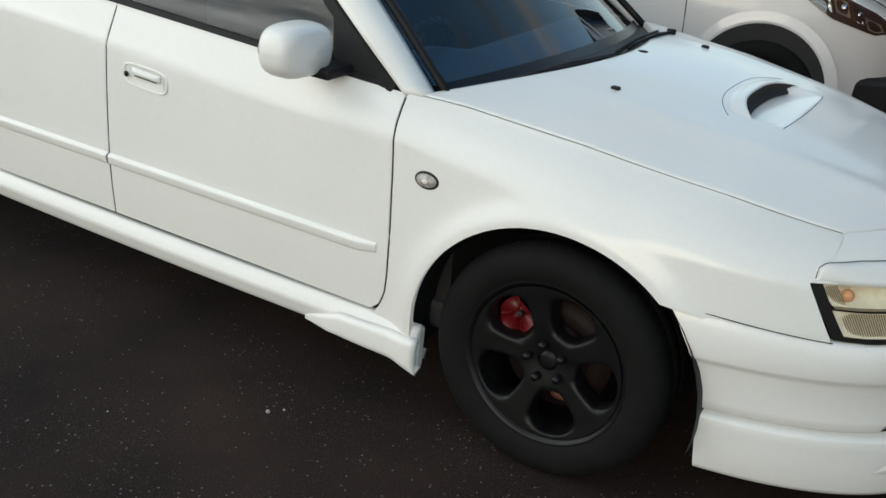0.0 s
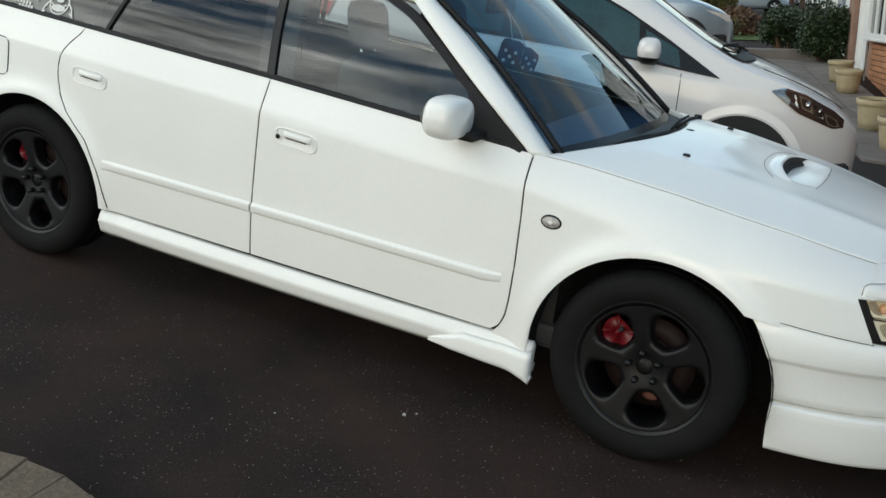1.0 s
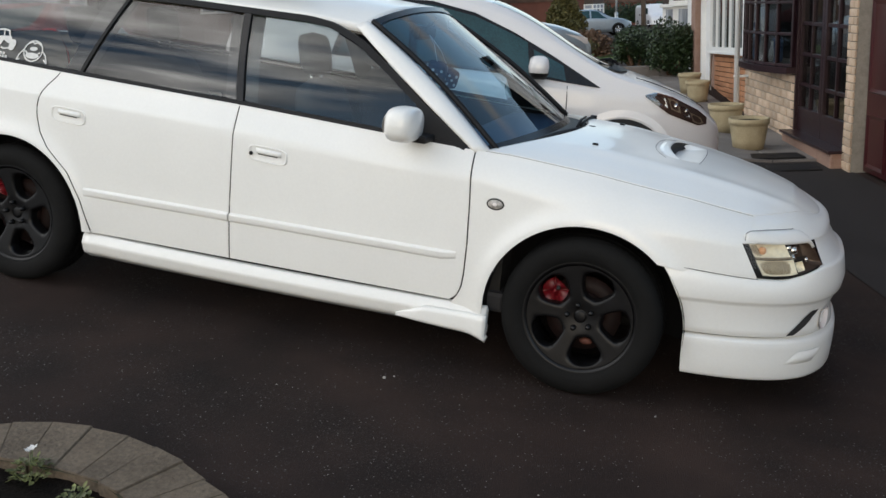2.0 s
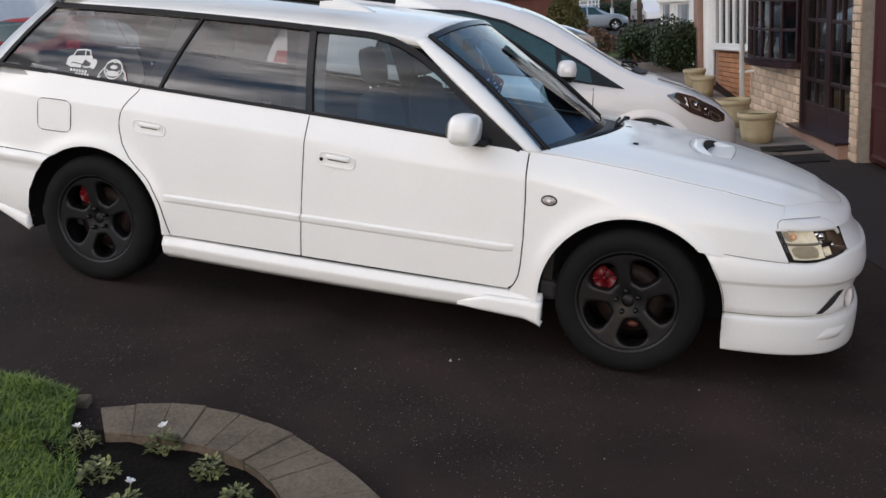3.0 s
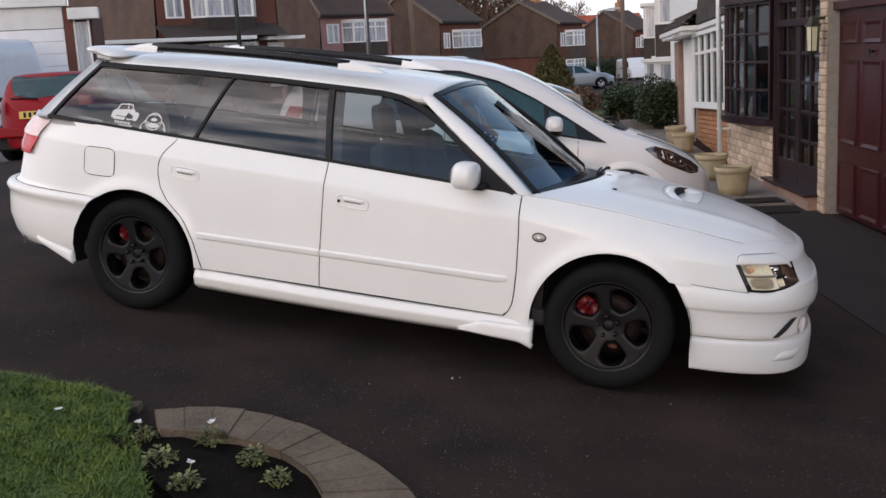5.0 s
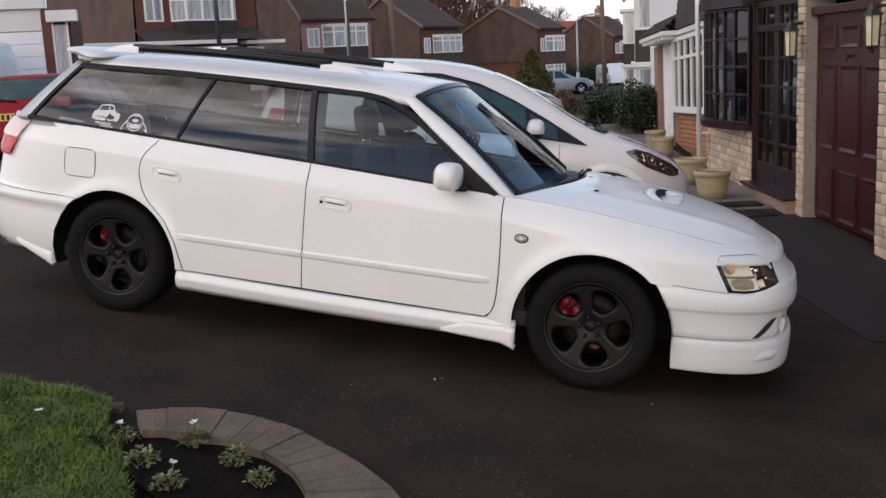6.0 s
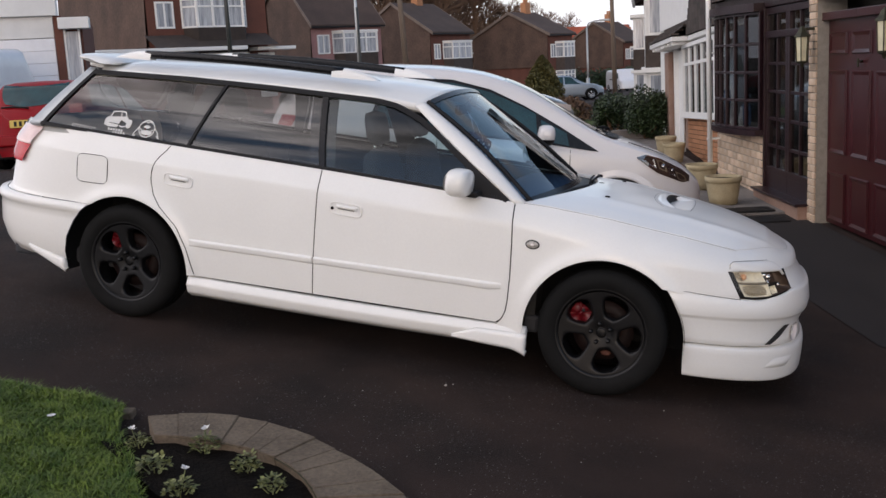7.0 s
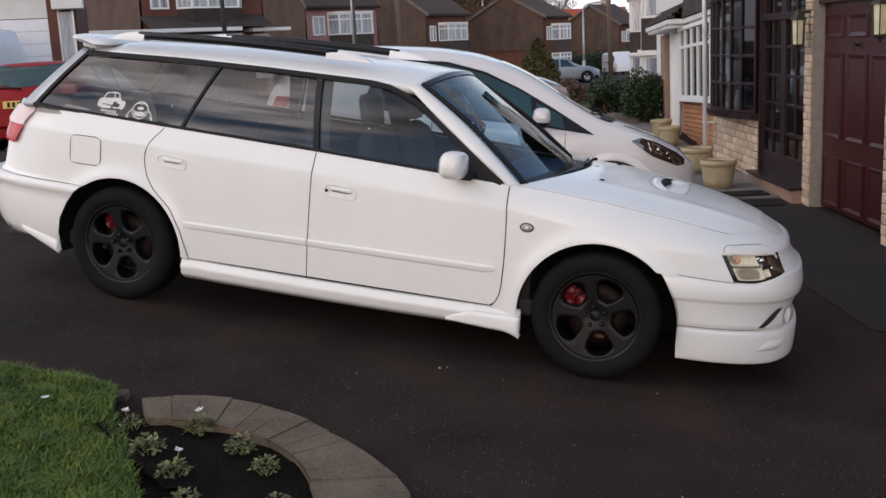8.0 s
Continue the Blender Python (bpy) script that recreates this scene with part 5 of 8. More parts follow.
def build_garden():
    soil = []
    nu, nv = 40, 10
    for j in range(nv):
        for i in range(nu):
            a = -104 + 234 * i / (nu - 1)
            r = bed_inner(a) * (0.05 + 1.0 * j / (nv - 1)) + 0.03
            p = bed_point(a, r, 0.062 + 0.018 * noise.noise(Vector((r * 9 * math.cos(radians(a)), r * 9 * math.sin(radians(a)), 0))))
            soil.append(p)
    bed = tagged(data_part("flower_bed", soil, grid_faces(nu, nv), SOIL, None, "", True), "dark bare soil bed with small bedding plants", "flower bed", kind="structure")
    back = []
    for j in range(14):
        for i in range(14):
            x = -0.98 + 0.75 * i / 13
            y = -3.1 + 0.95 * j / 13
            back.append((x, y, ground_z(x, y) + 0.034 + 0.010 * noise.noise(Vector((x * 9, y * 9, 3)))))
    data_part("soil", back, grid_faces(14, 14), SOIL, bed, "", True)
    # setts round the bed
    kerb = thing("sett_edging", Matrix.Identity(4), "curved edging of weathered grey brick setts round the bed", "edging", kind="structure")
    base = []
    angs = steps(-104, 109, 80)
    for a in angs:
        base += [bed_point(a, bed_inner(a) - 0.005, 0.092), bed_point(a, bed_outer(a) - 0.004, 0.092)]
    data_part("mortar_bed", base, [(2 * k, 2 * k + 1, 2 * k + 3, 2 * k + 2) for k in range(79)], MORTAR, kerb)
    rnd = random.Random(4)
    a = -103.0
    while a < 107:
        da = rnd.uniform(8.0, 9.6)
        g = 0.018
        for lo, hi in ((0.0, 1.0),):
            bm = bmesh.new()
            up = rnd.uniform(-0.003, 0.004)
            top, bot = [], []
            for aa, f in ((a + g, lo), (a + da - g, lo), (a + da - g, hi), (a + g, hi)):
                r0, r1 = bed_inner(aa), bed_outer(aa)
                r = r0 + (r1 - r0) * f + rnd.uniform(-0.006, 0.006)
                top.append(bm.verts.new(bed_point(aa, r, 0.097 + up + rnd.uniform(-0.002, 0.002))))
                bot.append(bm.verts.new(bed_point(aa, r, -0.03)))
            bm.faces.new(top)
            for k in range(4):
                bm.faces.new((top[k], bot[k], bot[(k + 1) % 4], top[(k + 1) % 4]))
            bmesh.ops.bevel(bm, geom=[e for e in bm.edges if e.verts[0] in top and e.verts[1] in top], offset=0.0022, segments=2, affect="EDGES")
            bmesh.ops.recalc_face_normals(bm, faces=bm.faces)
            part("sett", bm, SETT, kerb)
        a += da
    # lawn sheet and its stone edging
    verts = []
    for j in range(50):
        for i in range(30):
            y = -8.5 + 7.3 * max(0, j - 1) / 48
            u = min(27, max(0, i - 1)) / 27
            xr = lawn_edge(min(y, -1.885))
            x = -3.6 + (xr + 3.6) * u
            yy = min(y, lawn_front(x))
            # the outermost row turns down into the soil
            verts.append((x, yy, ground_z(x, yy) + (-0.01 if j == 0 or i in (0, 29) else turf(x, yy))))
    tagged(data_part("lawn", verts, grid_faces(30, 50), GRASS_BASE, None, "", True), "short green lawn beside the drive", "lawn", kind="structure")
    rnd = random.Random(9)
    gv, gf = [], []
    count = 0
    while count < 85000:
        if count < 77000:
            y, x = rnd.uniform(-3.5, -1.2), rnd.uniform(-2.6, -0.60)
        else:
            y, x = rnd.uniform(-6.0, -1.1), rnd.uniform(-3.6, -0.60)
        if y > lawn_front(x) - 0.004 or x > lawn_edge(y) + 0.02 * rnd.random():
            count += 1
            continue
        z = ground_z(x, y) + turf(x, y) - 0.002
        h = rnd.uniform(0.008, 0.026) * (1 + 0.7 * noise.noise(Vector((x * 7, y * 7, 5))))
        a = rnd.uniform(0, 6.283)
        lean = rnd.uniform(0.5, 2.4) * h
        w = rnd.uniform(0.0014, 0.0030)
        cx, cy = math.cos(a), math.sin(a)
        k = len(gv)
        gv += [(x - cy * w, y + cx * w, z), (x + cy * w, y - cx * w, z), (x + cx * lean * 0.35 + cy * w * 0.8, y + cy * lean * 0.35 - cx * w * 0.8, z + h * 0.6),
               (x + cx * lean * 0.35 - cy * w * 0.8, y + cy * lean * 0.35 + cx * w * 0.8, z + h * 0.6), (x + cx * lean, y + cy * lean, z + h)]
        gf += [(k, k + 1, k + 2, k + 3), (k + 3, k + 2, k + 4)]
        count += 1
    tagged(data_part("grass", gv, gf, BLADE), "short mown green grass blades", "grass", kind="stuff")
    edge = thing("lawn_edging", Matrix.Identity(4), "narrow grey concrete edging along the lawn", "edging", kind="structure")
    xe = steps(-3.6, -1.06, 9)
    for x0, x1 in zip(xe, xe[1:]):
        p, q = Vector((x0 + 0.004, lawn_front(x0))), Vector((x1 - 0.004, lawn_front(x1)))
        bm = bmesh.new()
        vs = []
        n = Vector((-(q - p).y, (q - p).x)).normalized()
        for pt in (p, q):
            for o, h in ((-0.012, -0.03), (-0.012, 0.022), (0.030, 0.020), (0.030, -0.03)):
                c = pt + n * o
                vs.append(bm.verts.new((c.x, c.y, ground_z(c.x, c.y) + h)))
        for k in range(4):
            bm.faces.new((vs[k], vs[(k + 1) % 4], vs[4 + (k + 1) % 4], vs[4 + k]))
        bm.faces.new(vs[:4]), bm.faces.new(vs[4:])
        bmesh.ops.recalc_face_normals(bm, faces=bm.faces)
        part("edging_block", bm, DAMP_STONE, edge)
    box("corner_block", -1.07, -0.985, -1.925, -1.855, ground_z(-1, -1.88) - 0.05, ground_z(-1, -1.88) + 0.030, SETT, edge, 0.008)


def bedding_plant(x, y, size, flowers, seed):
    """A small clump of crinkled leaves, with a few petals."""
    rnd = random.Random(seed)
    root = thing("bedding_plant", pose(x, y, ground_z(x, y) + 0.058), "small grey-green pansy clump" + (" with a white flower" if flowers else " without flowers") + " in dark soil", "plant", "bedding plants")
    gv, gf = [], []
    for _ in range(85):
        a, t = rnd.uniform(0, 6.283), rnd.random() ** 0.6
        r = 0.62 * size * t
        z = size * (0.85 - 0.5 * t * t) * rnd.uniform(0.4, 1.0)
        c = Vector((r * math.cos(a), r * math.sin(a), z))
        ln, wd = size * rnd.uniform(0.20, 0.32), size * rnd.uniform(0.08, 0.13)
        d = Vector((math.cos(a + rnd.uniform(-1, 1)), math.sin(a + rnd.uniform(-1, 1)), rnd.uniform(-0.3, 0.7))).normalized()
        sd = d.cross(Vector((rnd.uniform(-0.4, 0.4), rnd.uniform(-0.4, 0.4), 1))).normalized() * wd
        up = sd.cross(d).normalized() * wd * 0.25
        k = len(gv)
        gv += [c, c + d * ln * 0.35 + sd * 0.8 + up, c + d * ln * 0.7 + sd * 0.7, c + d * ln, c + d * ln * 0.7 - sd * 0.7, c + d * ln * 0.35 - sd * 0.8 + up, c + d * ln * 0.5 - up]
        gf += [(k, k + 1, k + 6), (k + 1, k + 2, k + 6), (k + 2, k + 3, k + 6), (k + 3, k + 4, k + 6), (k + 4, k + 5, k + 6), (k + 5, k, k + 6)]
    data_part("leaves", gv, gf, LEAF, root)
    bm = bmesh.new()
    for k in range(5):
        a = k * 1.257
        add_rod(bm, (0, 0, -0.02), (0.5 * size * math.cos(a), 0.5 * size * math.sin(a), size * 0.4), 0.003, 0.002, 5)
    part("stems", bm, LEAF, root)
    for _ in range(flowers):
        a, t = rnd.uniform(0, 6.283), rnd.uniform(0.0, 0.5)
        c = Vector((size * t * math.cos(a), size * t * math.sin(a), size * rnd.uniform(0.95, 1.25)))
        bm = bmesh.new()
        for k in range(7):
            b = k * 0.898 + a
            d = Vector((0.8 * math.cos(b), 0.8 * math.sin(b), rnd.uniform(0.2, 0.8)))
            sd = Vector((-math.sin(b), math.cos(b), 0)) * 0.008
            p = [bm.verts.new(c), bm.verts.new(c + d * 0.011 + sd * 0.8), bm.verts.new(c + d * 0.020), bm.verts.new(c + d * 0.014 - sd)]
            bm.faces.new(p)
        part("petals", bm, PETAL, root, "white petals")
        rod("flower_stalk", (0, 0, 0), c, 0.0018, LEAF, root, seg=5)


build_garden()
daisy = thing("daisy", pose(-1.225, -2.148, ground_z(-1.225, -2.148) + 0.062), "single white daisy in the short grass", "flower")
bm = bmesh.new()
for k in range(9):
    b = k * 0.698
    d, sd = Vector((math.cos(b), math.sin(b), 0.35)), Vector((-math.sin(b), math.cos(b), 0)) * 0.006
    bm.faces.new([bm.verts.new(Vector((0, 0, 0.02))), bm.verts.new(d * 0.012 + sd + Vector((0, 0, 0.018))), bm.verts.new(d * 0.020 + Vector((0, 0, 0.016))), bm.verts.new(d * 0.012 - sd + Vector((0, 0, 0.018)))])
part("petals", bm, PETAL, daisy)
rod("stalk", (0, 0, -0.02), (0, 0, 0.02), 0.0015, LEAF, daisy, seg=5)
for k, (px_, py_, sz, fl) in enumerate(((-0.845, -2.165, 0.070, 1), (-0.600, -2.150, 0.088, 2), (-0.728, -2.365, 0.092, 0), (-0.59, -2.535, 0.085, 1), (-0.410, -2.295, 0.085, 0),
                                        (-0.291, -2.450, 0.080, 0), (-0.491, -2.764, 0.09, 0), (-0.20, -2.72, 0.075, 0))):
    bedding_plant(px_ + 0.022, py_ - 0.175, 0.98 * sz, fl, 20 + k)

# pale grit scattered on the drive
rnd = random.Random(3)
gv, gf = [], []
for k in range(520):
    x, y = rnd.uniform(-3.0, 3.2), rnd.uniform(-3.8, 0.2)
    if k < 300:
        x, y = rnd.gauss(-0.2, 0.9), rnd.gauss(-1.9, 0.6)
    if x < lawn_edge(min(y, -1.8)) + 0.1 and y < lawn_front(min(x, -1.03)):
        continue
    if (Vector((x, y)) - BED).length < 0.86:
        continue
    r = rnd.uniform(0.0012, 0.0032) * (1.9 if rnd.random() < 0.03 else 1)
    z = ground_z(x, y)
    b = len(gv)
    gv += [(x + r, y, z + 0.001), (x - 0.5 * r, y + 0.9 * r, z + 0.001), (x - 0.5 * r, y - 0.9 * r, z + 0.001), (x + 0.1 * r, y, z + r * 1.2)]
    gf += [(b, b + 1, b + 3), (b + 1, b + 2, b + 3), (b + 2, b, b + 3)]
tagged(data_part("grit", gv, gf, GRIT), "pale specks of grit scattered on the asphalt", "grit", kind="stuff")
for x, y, r in ((0.316, -1.177, 0.0065), (0.352, -1.150, 0.0035)):
    bm = bmesh.new()
    bmesh.ops.create_icosphere(bm, subdivisions=2, radius=r, matrix=Matrix.Translation((x, y, ground_z(x, y) + r * 0.5)))
    for v in bm.verts:
        v.co += Vector((noise.noise(v.co * 90), noise.noise(v.co * 90 + Vector((5, 0, 0))), 0)) * r * 0.3
    tagged(part("pebble", bm, GRIT), "small pale pebble lying on the asphalt", "pebble", "pebbles")

# ---- the row of houses beside the drive; their fronts lie along y ----
WX = 4.153          # the front wall's plane


def brick_wall(name, parent, x, y0, y1, z0, z1, depth, mat, mortar, bl=0.215, bh=0.065, jt=0.010, seed=1, facing=-1, label="", limit=300):
    """A wall face of real bricks in stretcher bond on a mortar core; it faces -x (facing -1)."""
    w = box(name, min(x, x - facing * depth) , max(x, x - facing * depth), y0, y1, z0, z1, mortar, parent, 0.0, label)
    rnd = random.Random(seed)
    shared = {}
    row, z, made, rest = 0, z0, 0, []
    while z < z1 - 0.02:
        h = min(bh, z1 - z)
        y = y0 - (bl / 2 if row % 2 else 0)
        while y < y1 - 0.01:
            a, b = max(y, y0), min(y + bl, y1)
            if b - a > 0.03:
                out = rnd.uniform(0.006, 0.012)
                if made < limit:
                    key = (round(b - a, 3), round(h, 3))
                    if key not in shared:
                        bm = bmesh.new()
                        add_box(bm, -0.012, 0.012, 0, b - a, 0, h, 0.004)
                        me = bpy.data.meshes.new("brick")
                        bm.to_mesh(me)
                        bm.free()
                        me.materials.append(mat)
                        shared[key] = me
                    ob = new("brick", shared[key])
                    ob.location = (x + facing * (out - 0.006), a, z)
                    ob.parent = w
                    made += 1
                else:
                    rest.append((x + facing * out, a, b, z, z + h))
            y += bl + jt
        z += bh + jt
        row += 1
    if rest:
        gv, gf = [], []
        for xx, a, b, c, d in rest:
            k = len(gv)
            gv += [(xx, a, c), (xx, b, c), (xx, b, d), (xx, a, d), (x + 0.004, a, c), (x + 0.004, b, c), (x + 0.004, b, d), (x + 0.004, a, d)]
            gf += [(k, k + 3, k + 2, k + 1), (k, k + 1, k + 5, k + 4), (k + 1, k + 2, k + 6, k + 5), (k + 2, k + 3, k + 7, k + 6), (k + 3, k, k + 4, k + 7)]
        tagged(data_part("bricks", gv, gf, mat, w), kind="stuff")
    return w


def window_grid(root, x, y0, y1, z0, z1, cols, rows, frame_w, bar_w, mat, depth=0.05, pane_mat=None, row_z=None):
    """Frame bars and panes of a window in the plane x, facing -x."""
    fr = new("frame")
    fr.parent = root
    for a, b in ((y0, y0 + frame_w), (y1 - frame_w, y1)):
        box("jamb", x - depth, x, a, b, z0, z1, mat, fr, 0.004)
    for a, b in ((z0, z0 + frame_w), (z1 - frame_w, z1)):
        box("rail", x - depth - 0.002, x + 0.002, y0 - 0.001, y1 + 0.001, a, b, mat, fr, 0.004)
    zz = row_z or [z0 + (z1 - z0) * k / rows for k in range(1, rows)]
    for k in range(1, cols):
        c = y0 + (y1 - y0) * k / cols
        box("mullion", x - depth * 0.85, x - 0.005, c - bar_w / 2, c + bar_w / 2, z0 + frame_w, z1 - frame_w, mat, fr, 0.003)
    for c in zz:
        box("glazing_bar", x - depth * 0.8, x - 0.008, y0 + frame_w, y1 - frame_w, c - bar_w / 2, c + bar_w / 2, mat, fr, 0.003)
    ys = [y0 + (y1 - y0) * k / cols for k in range(cols + 1)]
    zs = [z0] + list(zz) + [z1]
    for a, b in zip(ys, ys[1:]):
        for c, d in zip(zs, zs[1:]):
            box("pane", x - depth * 0.5, x - depth * 0.5 + 0.004, a + 0.004, b - 0.004, c + 0.004, d - 0.004, pane_mat or PANE, fr).visible_shadow = pane_mat is not None


def curtains(root, x, y0, y1, z0, z1, n, seed, wide=0.0):
    rnd = random.Random(seed)
    for k in range(n):
        c = y0 + (y1 - y0) * (k + 0.5) / n
        w = (y1 - y0) / n * (rnd.uniform(0.35, 0.8) + wide)
        def drape(u, v, c=c, w=w):
            return (x + 0.02 * math.sin(u * 19 + c * 7), c + w * (u - 0.5), z0 + (z1 - z0) * v)
        sheet("curtain", drape, 24, 3, CURTAIN, root, "pale net curtain")



# -- garage house: main wall pieces --
house = thing("garage_house", Matrix.Identity(4), "brick house with maroon garage door and dark timber porch", "house", kind="structure")
box("wall_south", WX + 0.03, WX + 0.33, -1.6, 0.45, -0.9, 2.15, BRICK_RED, house)
box("wall_upper", WX + 1.60, WX + 1.90, 4.9, 9.02, 2.15, 4.0, BRICK_RED, house)
data_part("lean_to_roof", [(WX - 0.12, 4.85, 2.15), (WX - 0.12, 9.0, 2.15), (WX + 1.62, 9.0, 2.95), (WX + 1.62, 4.85, 2.95), (WX + 0.3, 4.85, 2.1), (WX + 0.3, 9.0, 2.1)], [(0, 1, 2, 3), (0, 3, 4), (1, 5, 2)], ROOF_TILE, house, "brown tiled lean-to roof")
box("garage_parapet", WX + 0.02, WX + 0.32, -1.6, 4.9, 2.15, 2.45, BRICK_RED, house)
box("garage_roof", WX + 0.32, 11.0, -1.6, 4.9, 2.25, 2.40, HUNG_TILE, house)
box("wall_side", WX + 1.9, 11.0, 4.9, 5.2, 2.4, 4.0, BRICK_RED, house)
box("lintel_band", WX - 0.02, WX + 0.30, 0.4, 9.0, 1.96, 2.15, DARK_WOOD, house, 0.01, "dark timber fascia over the garage and porch")
box("wall_back", 11.0, 11.3, -1.6, 4.9, -1.2, 2.45, BRICK_RED, house)
box("wall_back_tall", 11.0, 11.3, 4.9, 9.0, -1.2, 4.0, BRICK_RED, house)
box("wall_end", WX + 0.33, 11.0, -1.6, -1.3, -1.2, 2.45, BRICK_RED, house)
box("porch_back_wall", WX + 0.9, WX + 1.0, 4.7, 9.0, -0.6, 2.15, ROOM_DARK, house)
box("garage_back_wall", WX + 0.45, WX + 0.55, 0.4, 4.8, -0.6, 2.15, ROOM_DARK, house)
roofv = [(WX + 1.25, 4.7, 3.9), (WX + 1.25, 9.1, 3.9), (8.2, 9.1, 5.2), (8.2, 4.7, 5.2), (11.6, 4.7, 3.9), (11.6, 9.1, 3.9)]
data_part("roof", roofv, [(0, 1, 2, 3), (3, 2, 5, 4), (0, 3, 4), (1, 5, 2)], ROOF_TILE, house, "brown tiled roof")


def garage_door(y0, y1, z0, z1, label):
    d = thing("garage_door", Matrix.Identity(4), label, "garage door", "garage doors", "structure")
    x = WX + 0.10
    box("leaf", x, x + 0.05, y0, y1, z0, z1, MAROON, d)
    for a, b in ((y0 - 0.07, y0), (y1, y1 + 0.07)):
        box("jamb", x - 0.07, x + 0.05, a, b, z0 - 0.02, z1 + 0.06, MAROON, d, 0.006)
    box("head", x - 0.072, x + 0.05, y0 - 0.0, y1 + 0.0, z1, z1 + 0.08, MAROON, d, 0.006)
    hgt = z1 - z0
    w = (y1 - y0) / 3
    for c in range(3):
        for lo, hi in ((0.02, 0.265), (0.355, 0.76), (0.835, 0.94)):
            a, b = y0 + c * w + 0.07, y0 + (c + 1) * w - 0.07
            p, q = z0 + lo * hgt, z0 + hi * hgt
            bm = bmesh.new()
            o = [bm.verts.new((x - 0.002, yy, zz)) for yy, zz in ((a, p), (b, p), (b, q), (a, q))]
            m1 = [bm.verts.new((x - 0.022, yy, zz)) for yy, zz in ((a + 0.012, p + 0.012), (b - 0.012, p + 0.012), (b - 0.012, q - 0.012), (a + 0.012, q - 0.012))]
            m2 = [bm.verts.new((x - 0.010, yy, zz)) for yy, zz in ((a + 0.05, p + 0.045), (b - 0.05, p + 0.045), (b - 0.05, q - 0.045), (a + 0.05, q - 0.045))]
            for r1, r2 in ((o, m1), (m1, m2)):
                for k in range(4):
                    bm.faces.new((r1[k], r1[(k + 1) % 4], r2[(k + 1) % 4], r2[k]))
            bm.faces.new(m2)
            bmesh.ops.recalc_face_normals(bm, faces=bm.faces)
            part("door_panel", bm, MAROON, d)
    mid = (y0 + y1) / 2
    rod("handle", (x - 0.045, mid, z0 + 0.80 * hgt), (x, mid, z0 + 0.80 * hgt), 0.012, BRASS, d)
    box("handle_plate", x - 0.05, x - 0.035, mid - 0.012, mid + 0.012, z0 + 0.775 * hgt, z0 + 0.815 * hgt, BRASS, d, 0.003)
    return d


garage_door(2.95, 4.74, -0.345, 1.73, "maroon panelled garage door between pale brick piers")
garage_door(0.55, 2.46, -0.42, 1.73, "second maroon panelled door beyond the brick pier")
pier = thing("brick_pier", Matrix.Translation((0, -0.085, 0)), "pale buff brick pier beside the garage door", "pier", "brick piers", "structure")
brick_wall("pier_wall", pier, WX - 0.02, 4.82, 5.03, -0.42, 1.96, 0.30, STONE_BRICK, BUFF_MORTAR, 0.155, 0.066, 0.009, 5)
pier = thing("brick_pier", Matrix.Identity(4), "pale buff brick pier between two maroon doors", "pier", "brick piers", "structure")
brick_wall("pier_wall", pier, WX - 0.02, 2.55, 2.86, -0.50, 1.96, 0.30, STONE_BRICK, BUFF_MORTAR, 0.20, 0.085, 0.010, 6)


def lantern(y, z, label):
    l = thing("wall_lantern", pose(WX - 0.02, y, z) @ Matrix.Scale(1.12, 4), label, "lantern", "wall lanterns")
    box("bracket", -0.13, 0.0, -0.015, 0.015, 0.23, 0.255, BRASS, l, 0.004)
    box("back_plate", -0.012, 0.0, -0.04, 0.04, 0.05, 0.32, BRASS, l, 0.004)
    v, f = lathe([(0.012, 0.27), (0.03, 0.25), (0.045, 0.215), (0.075, 0.185), (0.08, 0.175), (0.06, 0.172)], 6)
    data_part("cap", [(a - 0.12, b, c) for a, b, c in v], f, BRASS, l, "aged brass cap")
    v, f = lathe([(0.058, 0.172), (0.048, -0.05)], 6)
    data_part("glass", [(a - 0.12, b, c) for a, b, c in v], f, LANTERN_GLASS, l, "frosted yellowish glass")
    bm = bmesh.new()
    for k in range(6):
        a = 2 * math.pi * k / 6
        add_rod(bm, (-0.12 + 0.06 * math.cos(a), 0.06 * math.sin(a), 0.172), (-0.12 + 0.05 * math.cos(a), 0.05 * math.sin(a), -0.05), 0.005, seg=5)
    part("cage", bm, BRASS, l)
    v, f = lathe([(0.0, -0.11), (0.012, -0.10), (0.02, -0.075), (0.052, -0.06), (0.055, -0.045), (0.0, -0.043)], 6)
    data_part("base", [(a - 0.12, b, c) for a, b, c in v], f, BRASS, l)


lantern(4.79, 1.385, "brass and frosted glass lantern on the brick pier")
lantern(2.72, 1.465, "brass and frosted glass lantern near the garage door")

PLINTH = make("pinkish plinth brick", (0.26, 0.15, 0.11), 0.9, second=(0.33, 0.22, 0.17), scale=7, bump=0.4)
# -- dark timber porch with glazed door, and bow window --
porch = thing("porch_screen", Matrix.Translation((0, -0.10, 0)), "dark stained timber porch screen with small panes", "porch", kind="structure")
box("plinth", WX - 0.14, WX + 0.25, 5.04, 6.72, -0.47, -0.19, PLINTH, porch, 0.012, "low brick plinth under the porch")
for a, b, nm in ((5.06, 5.86, "side_light"), (5.86, 6.70, "front_door")):
    leaf = new(nm)
    leaf.parent = porch
    box("kick_rail", WX + 0.005, WX + 0.062, a, b, -0.19, 0.0, DARK_WOOD, leaf, 0.006)
    window_grid(leaf, WX + 0.06, a, b, 0.0, 1.95, 2, 6, 0.075, 0.036, DARK_WOOD, 0.06)
box("door_post", WX - 0.03, WX + 0.09, 6.66, 6.80, -0.19, 1.96, DARK_WOOD, porch, 0.006)
